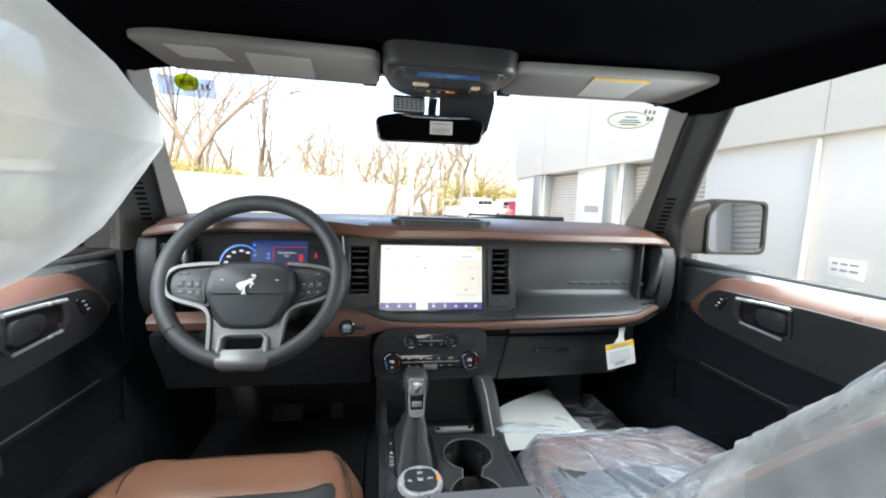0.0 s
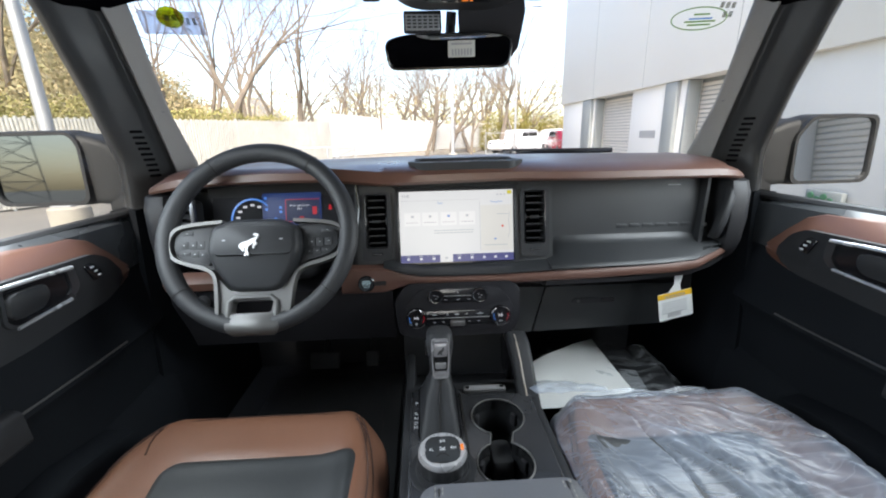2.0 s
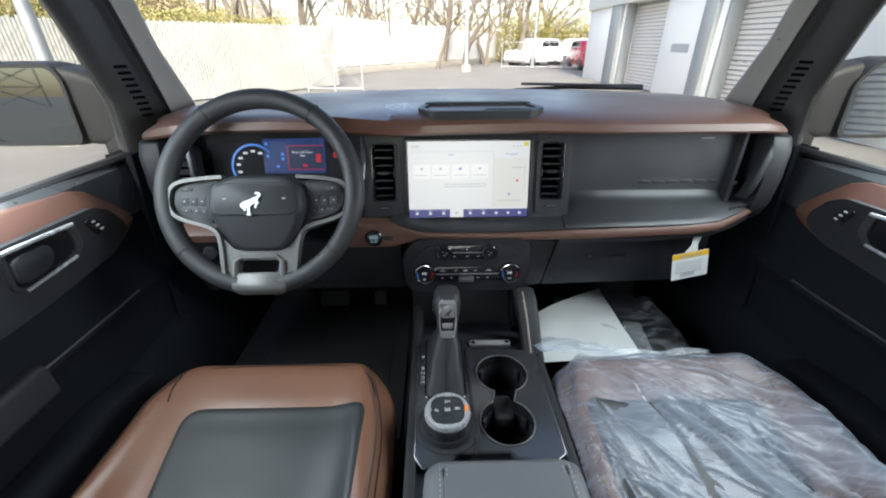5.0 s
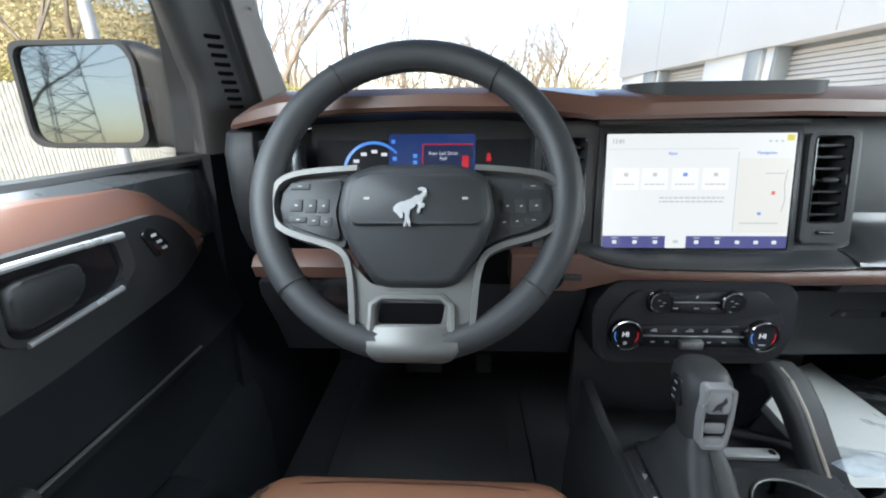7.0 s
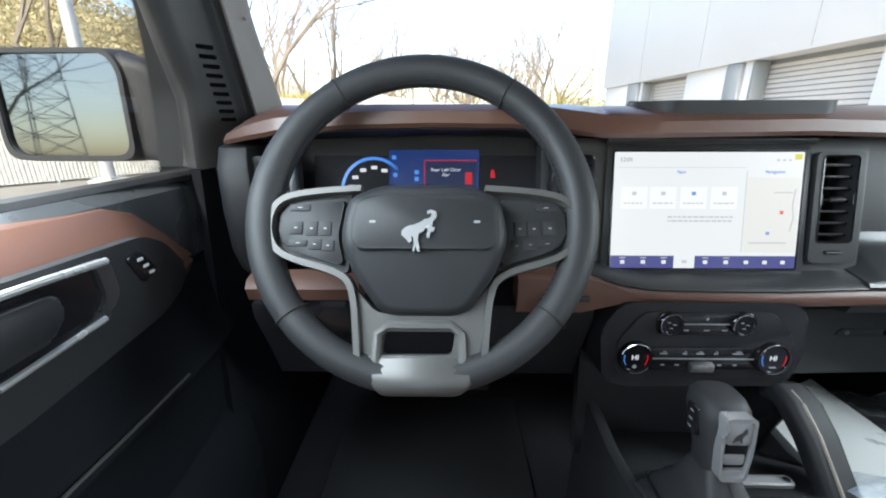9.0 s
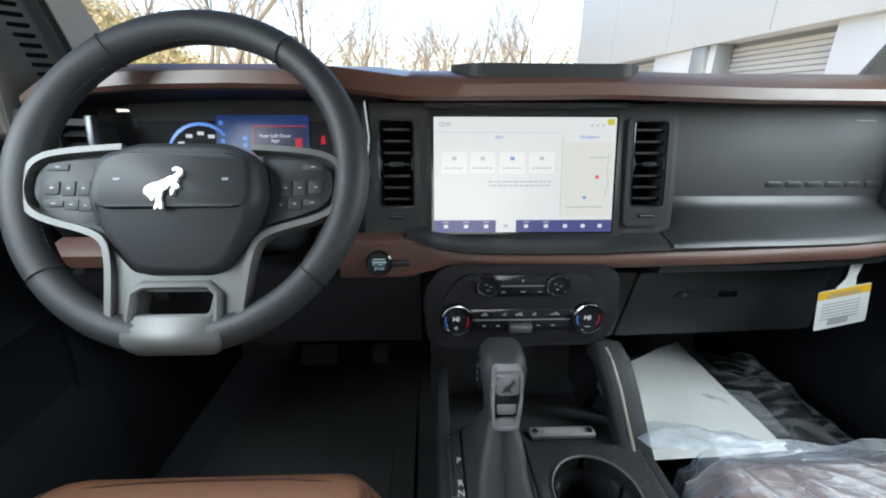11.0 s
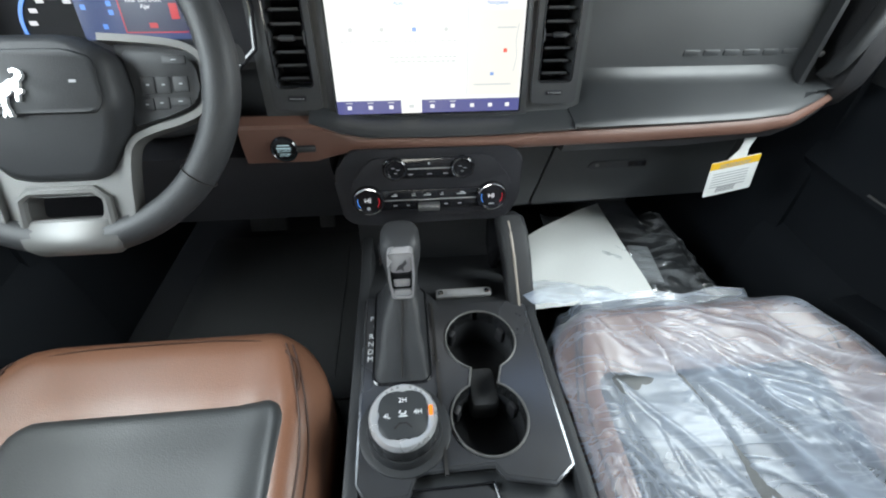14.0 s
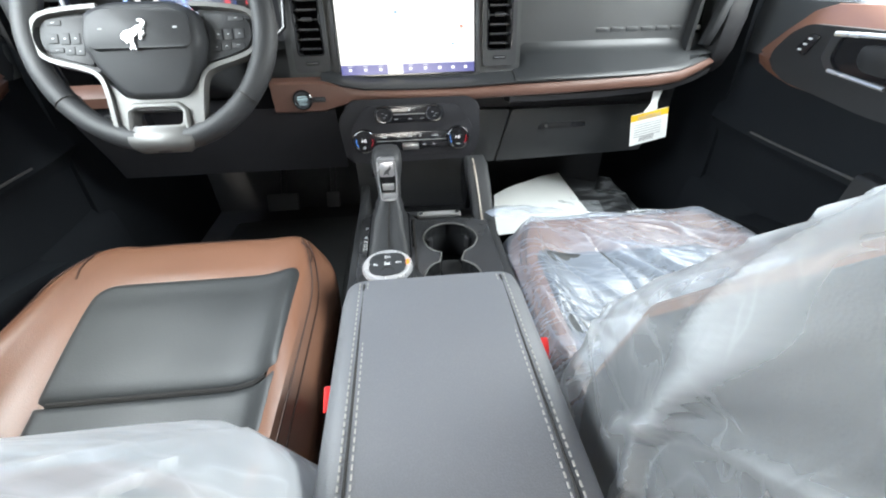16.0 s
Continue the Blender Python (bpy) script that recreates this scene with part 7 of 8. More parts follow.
# ---------------------------------------------------------------- seats
def cushion_top(x, y):
    """Height of the cushion over its own centre line."""
    d = -0.197 - y
    ax = abs(x)
    z = 0.950 + 0.024 * max(0, 1 - (d / 0.16))
    r = ax / cushion_half(min(y, -0.1971)) * 0.249
    z += 0.022 * math.exp(-((r - 0.200) / 0.040) ** 2) * min(1.0, max(0.0, (d - 0.02) / 0.12))
    z -= 0.036 * max(0.0, (r - 0.205) / 0.044) ** 2
    sag = min(1.0, max(0.0, (d - 0.14) / 0.34))
    flat = min(1.0, max(0.0, (0.215 - ax) / 0.06))
    z -= 0.042 * sag * sag * (3 - 2 * sag) * flat * flat * (3 - 2 * flat)
    if d < 0.05:
        z -= 0.05 * (1 - d / 0.05) ** 2.2
    return z


def cushion_half(y):
    d = -0.197 - y
    return 0.239 - (0.084 * (1 - d / 0.15) ** 2.2 if d < 0.15 else 0.0)


BACK_LINE = [(0.90, 0.0), (0.95, 0.0), (1.0, -0.002), (1.13, -0.022), (1.20, -0.062), (1.31, -0.142), (1.41, -0.215), (1.50, -0.27), (1.7, -0.36)]


def seat(cx, s, recline, label, foot):
    t = thing("bucket_seat", (cx, -0.5, 0.62), label, "car seat", "front seats")
    bm = bmesh.new()
    rings = []
    for y in (-0.197, -0.200, -0.205, -0.212, -0.220, -0.230, -0.242, -0.258, -0.275, -0.30, -0.33, -0.36, -0.39, -0.42, -0.45, -0.48, -0.51, -0.54, -0.57, -0.60, -0.65, -0.74):
        h = cushion_half(y)
        xs = [h * math.sin(math.pi / 2 * a) for a in steps(-1, 1, 30)]
        ring = [(cx + x, y, cushion_top(x, y) - (0.014 if -0.112 < -x * s < 0.166 and y < -0.35 else 0.0)) for x in xs]
        zb = 0.80 if y < -0.21 else 0.84
        rings.append(ring + [(cx + h * 1.0, y, cushion_top(h, y) - 0.03), (cx + h * 0.97, y, zb), (cx - h * 0.97, y, zb), (cx - h, y, cushion_top(h, y) - 0.03)])
    loft(bm, rings)
    cu = part("cushion", bm, SEAT_BROWN, t, "brown leather cushion")
    for (ya, yb, nm) in ((-0.322, -0.5265, "insert"), (-0.5285, -0.70, "insert")):
        bm = bmesh.new()
        rings = []
        for y in [ya - q for q in (0, 0.003, 0.006, 0.010, 0.015, 0.021, 0.028, 0.036)] + steps(ya - 0.05, yb + 0.02, 8) + [yb + 0.008, yb + 0.003, yb]:
            row = []
            for xi in [-0.168, -0.166, -0.163, -0.158, -0.152, -0.145, -0.137] + steps(-0.125, 0.125, 10) + [0.137, 0.145, 0.152, 0.158, 0.163, 0.166, 0.168]:
                e = min(0.168 - abs(xi), ya - y, y - yb)
                x = xi * (1 - 0.16 * min(1, (-0.322 - y) / 0.25) * (xi * s > 0)) - s * 0.025
                if ya > -0.4:
                    cxn, cyn = max(0, abs(xi) - 0.130), max(0, y - (ya - 0.038))
                    e = min(e, 0.038 - math.hypot(cxn, cyn)) if (cxn > 0 and cyn > 0) else e
                lift = -0.006 + 0.011 * min(1, max(0, e) / 0.012) ** 0.6 - min(0.022, max(0.0, -e) * 3.0)
                row.append((cx + x, y, cushion_top(x, y) + lift))
            rings.append(row)
        loft(bm, rings, closed=False)
        part(nm, bm, INSERT, cu, "charcoal leather insert")
    part("crease", tube(bmesh.new(), [(cx + x, -0.5275, cushion_top(x, -0.5275) - 0.002) for x in steps(-0.150 - s * 0.025 + (0.02 if s < 0 else 0), 0.150 - s * 0.025 - (0.02 if s > 0 else 0), 14)], 0.004, 6), SEAM, cu)
    # seams and stitching
    for sx in (-1, 1):
        line = [(cx + sx * x, y, cushion_top(x, y) + 0.0008) for x, y in ((0.186 - sx * s * 0.016, -0.322), (0.188 - sx * s * 0.012, -0.300), (0.186 - sx * s * 0.008, -0.28), (0.176, -0.262))]
        part("cross_seam", tube(bmesh.new(), line, 0.0016, 5), BTHREAD, cu)
        for off in (0.0, 0.008):
            line = []
            for y in steps(-0.25, -0.70, 24):
                x = 0.214 + off - 0.040 * max(0, (y + 0.42) / 0.17) ** 2
                line.append((cx + sx * x, y, cushion_top(x, y) + 0.0012))
            part("bolster_seam", tube(bmesh.new(), line, 0.0013, 5), BTHREAD, cu)
            part("stitching", dashes(line, 0.006, 0.004, 0.0011), BTHREAD, cu)
    line = [(cx + x, -0.232 - 0.03 * (abs(x) / 0.19) ** 4, cushion_top(x, -0.232) + 0.0012) for x in steps(-0.19, 0.19, 16)]
    part("front_seam", tube(bmesh.new(), line, 0.0011, 4), BTHREAD, cu)
    part("seat_base", boxed((cx, -0.47, 0.74), (0.44, 0.46, 0.16), bev=0.02), BLACK, t, "black seat base")
    part("rail", boxed((cx - 0.17, -0.47, 0.645), (0.05, 0.5, 0.05), bev=0.005), BLACK, t)
    part("rail", boxed((cx + 0.17, -0.47, 0.645), (0.05, 0.5, 0.05), bev=0.005), BLACK, t)

    def back_y(z):
        return foot + lerp_table(BACK_LINE, z)[0] - (z - 0.95) * math.tan(radians(recline))
    bm = bmesh.new()
    rings = []
    for z, hw, dep in ((0.90, 0.20, 0.10), (0.95, 0.235, 0.13), (1.05, 0.25, 0.14), (1.18, 0.252, 0.14), (1.30, 0.215, 0.12), (1.38, 0.175, 0.105), (1.43, 0.14, 0.085), (1.452, 0.10, 0.06)):
        y = back_y(z)
        rings.append([(cx + a, y + b, z) for a, b in rpoly([(-hw, -dep, 0.05), (hw, -dep, 0.05), (hw, 0.0, 0.04), (hw * 0.66, 0.0, 0.03), (hw * 0.55, -0.022, 0.02), (-hw * 0.55, -0.022, 0.02), (-hw * 0.66, 0.0, 0.03), (-hw, 0.0, 0.04)], n=4)])
    loft(bm, rings)
    bk = part("backrest", bm, INSERT, t, "charcoal leather backrest")
    for sx in (-1, 1):
        bm = bmesh.new()
        rings = []
        for z, hw in ((0.95, 0.235), (1.05, 0.25), (1.18, 0.252), (1.30, 0.215), (1.38, 0.175)):
            y = back_y(z)
            rings.append([(cx + sx * a, y + b, z) for a, b in rpoly([(hw * 0.60, -0.03), (hw * 0.66, 0.004), (hw * 0.92, 0.005), (hw * 1.006, -0.03), (hw * 0.95, -0.05)], 0.012, 3)])
        loft(bm, rings)
        part("back_bolster", bm, SEAT_BROWN, bk, "brown leather bolster")
    bm = bmesh.new()
    rings = []
    for z in steps(0.97, 1.40, 8):
        y = back_y(z)
        hw = 0.185 - 0.10 * max(0, (z - 1.2) / 0.2)
        rings.append([(cx + x, y - 0.004 + 0.007 * math.cos(x / hw * 1.5), z) for x in steps(-hw, hw, 8)])
    loft(bm, rings, closed=False)
    part("back_insert", bm, INSERT, bk, "charcoal leather insert")
    hy = back_y(1.54) - 0.03
    bm = bmesh.new()
    loft(bm, [[(cx + a, hy + b, z) for a, b in rrect(2 * hw, dep, 0.035)] for z, hw, dep in ((1.455, 0.095, 0.06), (1.47, 0.12, 0.09), (1.53, 0.13, 0.10), (1.58, 0.125, 0.095), (1.605, 0.10, 0.065))])
    part("headrest", bm, LEATHER, t, "black leather headrest")
    for dx in (-0.06, 0.06):
        part("headrest_post", tube(bmesh.new(), [(cx + dx, hy - 0.01, 1.40), (cx + dx, hy, 1.47)], 0.007, 8), SATIN, t)
    return back_y


driver_back = seat(-0.389, -1, 0, "brown leather driver's seat with charcoal inserts", -0.715)
passenger_back = seat(0.380, 1, 0, "brown leather passenger seat under clear plastic film", -0.638)


def creases(p, f, angle, stretch=0.22):
    """Sharp folds that run along one way."""
    c, q = math.cos(angle), math.sin(angle)
    u, v = (p.x * c + p.y * q) * stretch, -p.x * q + p.y * c
    r = 1 - abs(noise.noise(Vector((u * f, v * f, p.z * f * 0.3 + angle))))
    return r ** 5


class Folds:
    """Straight sharp folds scattered over a sheet: each a ridge that tapers to its ends."""

    def __init__(self, seed, count, start, angle, length, width, height):
        rng = random.Random(seed)
        self.lines = []
        for _ in range(count):
            (x0, x1), (y0, y1) = start
            p = (rng.uniform(x0, x1), rng.uniform(y0, y1))
            a = radians(rng.uniform(*angle) + rng.gauss(0, 6))
            L, w = rng.uniform(*length), rng.uniform(*width)
            self.lines.append((p[0], p[1], math.cos(a), math.sin(a), L, w, height * rng.uniform(0.4, 1.0) * rng.choice((1, 1, -0.6)), rng.uniform(-0.9, 0.9)))

    def __call__(self, u, v):
        h = 0.0
        for px, py, cx, cy, L, w, t, bend in self.lines:
            s = (u - px) * cx + (v - py) * cy
            if 0 < s < L:
                q = s / L
                d = -(u - px) * cy + (v - py) * cx - bend * L * 0.12 * q * (1 - q) * 4
                w2 = w * (0.5 + q) * (1.0 if d > 0 else 0.45)
                d = abs(d)
                if d < w2:
                    h += t * (1 - d / w2) ** 1.4 * min(1, 5 * q, 4 * (1 - q))
        return h


def whiten_folds(ob, values):
    """Stores how far each fold is painted whiter, standing in for glints."""
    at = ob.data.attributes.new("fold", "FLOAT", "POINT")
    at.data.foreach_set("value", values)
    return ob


# film over the passenger cushion
PCX = 0.380
fan = [Folds(11, 34, ((-0.26, 0.10), (-0.42, -0.20)), (-72, -28), (0.12, 0.42), (0.006, 0.014), 0.0040),
       Folds(12, 12, ((-0.25, 0.22), (-0.62, -0.22)), (-80, -10), (0.08, 0.22), (0.005, 0.012), 0.0025),
       Folds(13, 18, ((-0.26, -0.12), (-0.60, -0.22)), (-95, -60), (0.10, 0.30), (0.006, 0.012), 0.0050),
       Folds(14, 22, ((-0.16, 0.06), (-0.34, -0.22)), (-60, -30), (0.26, 0.52), (0.018, 0.038), 0.0085),
       Folds(15, 1, ((-0.135, -0.133), (-0.198, -0.196)), (-93, -89), (0.45, 0.46), (0.007, 0.009), 0.0110),
       Folds(16, 34, ((-0.25, 0.24), (-0.62, -0.21)), (-140, 40), (0.02, 0.07), (0.003, 0.006), 0.0022)]
bm = bmesh.new()
rings, fold_white = [], []
for j in range(151):
    y = -0.178 - 0.48 * j / 150
    row = []
    for i in range(171):
        a = -1.18 + 2.36 * i / 170
        yy = min(y, -0.202)
        h = cushion_half(yy)
        x = max(-h, min(h, a * h)) + (0.012 if abs(a) > 1 else 0) * (1 if a > 0 else -1)
        z = cushion_top(max(-h, min(h, x)), yy) + 0.008
        z -= max(0, abs(a) - 1) * 0.55
        if y > -0.202:
            z += 0.012 * (1 - (y + 0.178) / -0.024) - 0.01
        u = a * h
        fh = sum(g(u, y) for g in fan)
        fold_white.append(min(1.0, max(0.0, fh / 0.009)) * 0.5)
        z += fh + 0.006 * noise.noise(Vector((u, y, 0)) * 11)
        x += 0.004 * noise.noise(Vector((y * 20, z * 20, 4)))
        row.append((PCX + x, y + 0.006 * noise.noise(Vector((x * 18, 0, 9))), z))
    rings.append(row)
loft(bm, rings, closed=False)
seat_film = whiten_folds(solid("seat_film", bm, FILM, "crumpled clear plastic film over the passenger cushion", "plastic film", smooth=50), fold_white)
# loose edge that sticks out over the papers in front of the cushion
bm = bmesh.new()
rings = []
for j in range(15):
    k = j / 14
    row = []
    for i in range(60):
        u = -0.235 + 0.15 * i / 59
        row.append((PCX + u - 0.02 * k, -0.205 + (0.055 + 0.018 * noise.noise(Vector((u * 12, 0, 5)))) * k * (1 - 0.4 * ((u + 0.16) / 0.075) ** 2), 0.966 + 0.012 * k - 0.020 * k * k + 0.005 * noise.noise(Vector((u * 40, k * 3, 1)))))
    rings.append(row)
loft(bm, rings, closed=False)
whiten_folds(part("loose_edge", bm, FILM, seat_film, "loose film edge"), [0.15] * 900)


def back_bag(cx, back_y, z0, z1, material, label, swell, seed, taper, top, corner, fade=3.0, hem=0.01, s=1):
    """A loose bag pulled over a backrest."""
    sets = [Folds(int(seed) + 40, 26, ((-0.42, 0.25), (z0 - 0.03, z1 - 0.1)), (35, 75) if s > 0 else (105, 145), (0.18, 0.48), (0.014, 0.030), 0.011),
            Folds(int(seed) + 41, 16, ((-0.42, 0.34), (z0, z1)), (60, 120), (0.12, 0.30), (0.012, 0.024), 0.007),
            Folds(int(seed) + 42, 8, ((-0.42, 0.30), (z0, z0 + 0.08)), (-15, 15), (0.10, 0.30), (0.011, 0.020), 0.008)]
    fold_white = []
    bm = bmesh.new()
    rings = []
    for j in range(171):
        k = j / 170
        z = z0 + (z1 - z0) * k
        zz = min(z, 1.45)
        y = back_y(zz)
        hw = 0.262 - taper * max(0, (zz - 1.18) / 0.15) - top * max(0, (z - 1.36) / 0.12) ** 2
        hw = max(0.05, hw)
        dep = max(0.05, 0.16 - 0.11 * max(0, (z - 1.36) / 0.12) ** 2)
        base = even(rpoly([(-hw, -dep, 0.05), (hw, -dep, 0.05), (hw, 0.010, corner), (-hw, 0.010, corner)], n=6), 330)
        ring = []
        for u, v in base:
            d = Vector((u / hw, (v + dep / 2) / dep * 2, 0)).normalized()
            flat_u = u + (0.012 - v) * (1 if u > 0 else -1) * (abs(u) > hw * 0.9)
            w = 0.010 * noise.noise(Vector((u + seed, v, z)) * 7)
            fh = sum(g(flat_u, z) for g in sets)
            fold_white.append(min(1.0, max(0.0, fh / 0.012)) ** 1.4)
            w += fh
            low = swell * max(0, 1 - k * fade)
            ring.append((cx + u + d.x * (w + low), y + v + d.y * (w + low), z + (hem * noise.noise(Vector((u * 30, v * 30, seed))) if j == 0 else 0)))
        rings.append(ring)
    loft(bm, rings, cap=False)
    return whiten_folds(solid("seat_back_bag", bm, material, label, "plastic bag", smooth=50), fold_white)


pb = back_bag(0.380, passenger_back, 0.975, 1.452, MILKFILM, "loose milky plastic bag over the passenger backrest", 0.028, 1.0, 0.012, 0.06, 0.038)
db = back_bag(-0.383, driver_back, 0.975, 1.452, LITFILM, "loose milky plastic bag over the driver's backrest", 0.050, 5.0, 0.035, 0.08, 0.06, 1.7, s=-1)
# gathered hem along the foot of the passenger bag
bm = bmesh.new()
rings = []
for j in range(13):
    row = []
    for i in range(161):
        u = -0.24 + 0.46 * i / 160
        z = 0.978 + 0.042 * j / 12 + 0.012 * noise.noise(Vector((u * 9, 3, 0))) + 0.04 * (u + 0.24)
        w = 0.010 * noise.noise(Vector((u * 60, j * 0.25, 2))) + 0.006 * noise.noise(Vector((u * 22, j * 0.5, 7)))
        row.append((0.380 + u, passenger_back(z) + 0.034 + w + 0.010 * math.sin(math.pi * j / 12) - 0.03 * (abs(u + 0.01) / 0.24) ** 6, z))
    rings.append(row)
loft(bm, rings, closed=False)
whiten_folds(part("gathered_hem", bm, MILKFILM, pb, "crumpled gathered hem"), [0.35] * len(pb.children[0].data.vertices))
# bag that hangs loose round the driver's headrest
bm = bmesh.new()
rings = []
for j in range(31):
    k = j / 30
    z = 1.355 + 0.29 * k
    hw = lerp_table([(1.355, 0.045), (1.40, 0.080), (1.435, 0.118), (1.464, 0.154), (1.492, 0.180), (1.53, 0.150), (1.585, 0.105), (1.645, 0.05)], z)[0]
    dep = 0.20 - 0.08 * max(0, (k - 0.7) / 0.3) ** 2
    ring = []
    for u, v in rpoly([(-hw, -dep / 2, 0.07), (hw, -dep / 2, 0.07), (hw, dep / 2, 0.07), (-hw, dep / 2, 0.07)], n=16):
        p = Vector((u, v, z))
        w = 0.012 * noise.noise(p * 9) + 0.018 * creases(Vector((z, u + v, 2)), 16, 0.4) - 0.008
        d = Vector((u, v, 0)).normalized()
        ring.append((-0.384 + u + d.x * w, -0.915 + v + d.y * w, z + (0.02 * noise.noise(Vector((u * 16, v * 16, 1))) if j < 3 else 0)))
    rings.append(ring)
loft(bm, rings, cap=False)
solid("headrest_bag", bm, WHITEFILM, "loose milky plastic bag round the driver's headrest", "plastic bag", smooth=60)
# printed marks on the passenger bag
bagprint = thing("bag_print", (0.42, -0.585, 1.28), "grey printed warning marks on the plastic bag", "label")
for k, (x, z) in enumerate(((0.395, 1.235), (0.42, 1.235), (0.445, 1.236))):
    part("mark", boxed((x, passenger_back(z) + 0.034, z), (0.014, 0.002, 0.026), pose(0, 0, 0, 11, 0, 0)), PRINT, bagprint)

# seat belt buckles
for (x, y, z, rz, g) in ((0.152, -0.522, 0.925, -8, 1), (-0.126, -0.572, 0.928, 6, -1)):
    b = thing("belt_buckle", (x, y, 0.80), "black seat belt buckle with a red release", "belt buckle", "belt buckles")
    R = pose(0, 0, 0, 20, g * -12, rz)
    part("body", boxed((x, y, z - 0.033), (0.032, 0.054, 0.114), R, 0.006), BLACK, b)
    part("release", boxed((x, y - 0.004, z + 0.0225), (0.017, 0.032, 0.008), R, 0.003), RED, b, "red release button")

# ---------------------------------------------------------------- loose things
tag = thing("hang_tag", (0.53, -0.03, 1.15), "white hang tag with a yellow header band", "tag")
MT = FM(0, -0.045, 0, 6)
lean_pts = [(0.483, 1.096), (0.564, 1.113), (0.579, 1.044), (0.497, 1.025)]
MTT = Matrix(((1, 0, 0, 0), (0, 0, -1, -0.030), (0, 1, 0, 0), (0, 0, 0, 1)))
part("card", plate(rpoly(lean_pts, 0.003, 2), 0.0, 0.0006, MTT), PAPER, tag, "white card")
part("header", plate([(0.483, 1.095), (0.564, 1.112), (0.567, 1.098), (0.486, 1.081)], 0.0005, 0.0011, MTT), YELLOW, tag, "yellow header band")
part("neck", plate(rpoly([(0.508, 1.101), (0.540, 1.108), (0.535, 1.122), (0.540, 1.160), (0.518, 1.160), (0.520, 1.122)], 0.004), 0.0, 0.0006, MTT), PAPER, tag)
for k in range(6):
    z = 1.072 - 0.0055 * k
    part("print_line", plate([(0.496 + 0.001 * k, z), (0.556 + 0.001 * k, z + 0.0125), (0.556 + 0.001 * k, z + 0.0139), (0.496 + 0.001 * k, z + 0.0014)], 0.0005, 0.001, MTT), PRINT if k % 2 else GREYMARK, tag)
for k in range(3):
    part("header_print", plate([(0.500, 1.0915 - 0.003 * k), (0.55, 1.1015 - 0.003 * k), (0.55, 1.1027 - 0.003 * k), (0.500, 1.0927 - 0.003 * k)], 0.001, 0.0014, MTT), PRINT, tag)
for k in range(9):
    u = 0.516 + 0.0036 * k
    part("barcode_bar", plate([(u, 1.036 + 0.0008 * k), (u + 0.002, 1.0364 + 0.0008 * k), (u + 0.002, 1.0474 + 0.0008 * k), (u, 1.047 + 0.0008 * k)], 0.0005, 0.001, MTT), PRINT, tag)

bm = bmesh.new()
A, B, C, D = Vector((0.207, 0.055, 0.874)), Vector((0.425, 0.180, 0.868)), Vector((0.415, -0.13, 0.876)), Vector((0.168, -0.150, 0.884))
rings = []
for v in steps(0, 1, 14):
    rings.append([A.lerp(B, u).lerp(D.lerp(C, u), v) + Vector((0, 0, 0.010 * math.sin(u * 3.1) * (1 - v) + 0.004 * noise.noise(Vector((u * 3, v * 3, 0))))) for u in steps(0, 1, 14)])
loft(bm, rings, closed=False)
solid("paper_sheet", bm, PAPER, "blank white paper sheet lying in the passenger footwell", "paper")

bag = thing("manual_bag", (0.43, 0.02, 0.62), "black document wallet in a clear bag in the footwell", "document bag")
part("wallet", boxed((0.43, -0.02, 0.735), (0.27, 0.28, 0.23), pose(0, 0, 0, -4, 3, -12), 0.02), LEATHER, bag, "black document wallet")
MB = TM(0.455, -0.02, 0.853, -4, -12)
lb = part("label", plate(rrect(0.045, 0.12, 0.004), -0.004, 0.001, MB), PRINT, bag, "dark printed label")
for k, (v, h) in enumerate(((0.04, 0.02), (0.01, 0.012), (-0.012, 0.012), (-0.036, 0.018))):
    part("label_mark", plate(rrect(0.030, h, 0.003, 0.0, v), 0.0008, 0.0016, MB), GREYMARK, lb)
bm = bmesh.new()
rings = []
for v in steps(0, 1, 26):
    rings.append([(0.27 + 0.33 * u, 0.15 - 0.30 * v - 0.02 * u, 0.862 + 0.012 * noise.noise(Vector((u * 7, v * 7, 2))) + 0.014 * creases(Vector((u, v, 0)), 7, 0.6) - 0.10 * max(0, u - 0.86) * 3 - 0.03 * max(0, 0.1 - v)) for u in steps(0, 1, 30)])
loft(bm, rings, closed=False)
part("clear_bag", bm, BAGFILM, bag, "clear crinkled bag", smooth=60)
mat_th = thing("floor_mat", (-0.4, 0.1, 0.62), "black rubber floor mat with worn scuffs", "floor mat")
part("mat", boxed((-0.40, 0.13, 0.627), (0.46, 0.56, 0.012), bev=0.005), RUBBER, mat_th)
part("mat_rib", boxed((-0.40, 0.13, 0.634), (0.36, 0.46, 0.004), bev=0.001), RUBBER, mat_th)


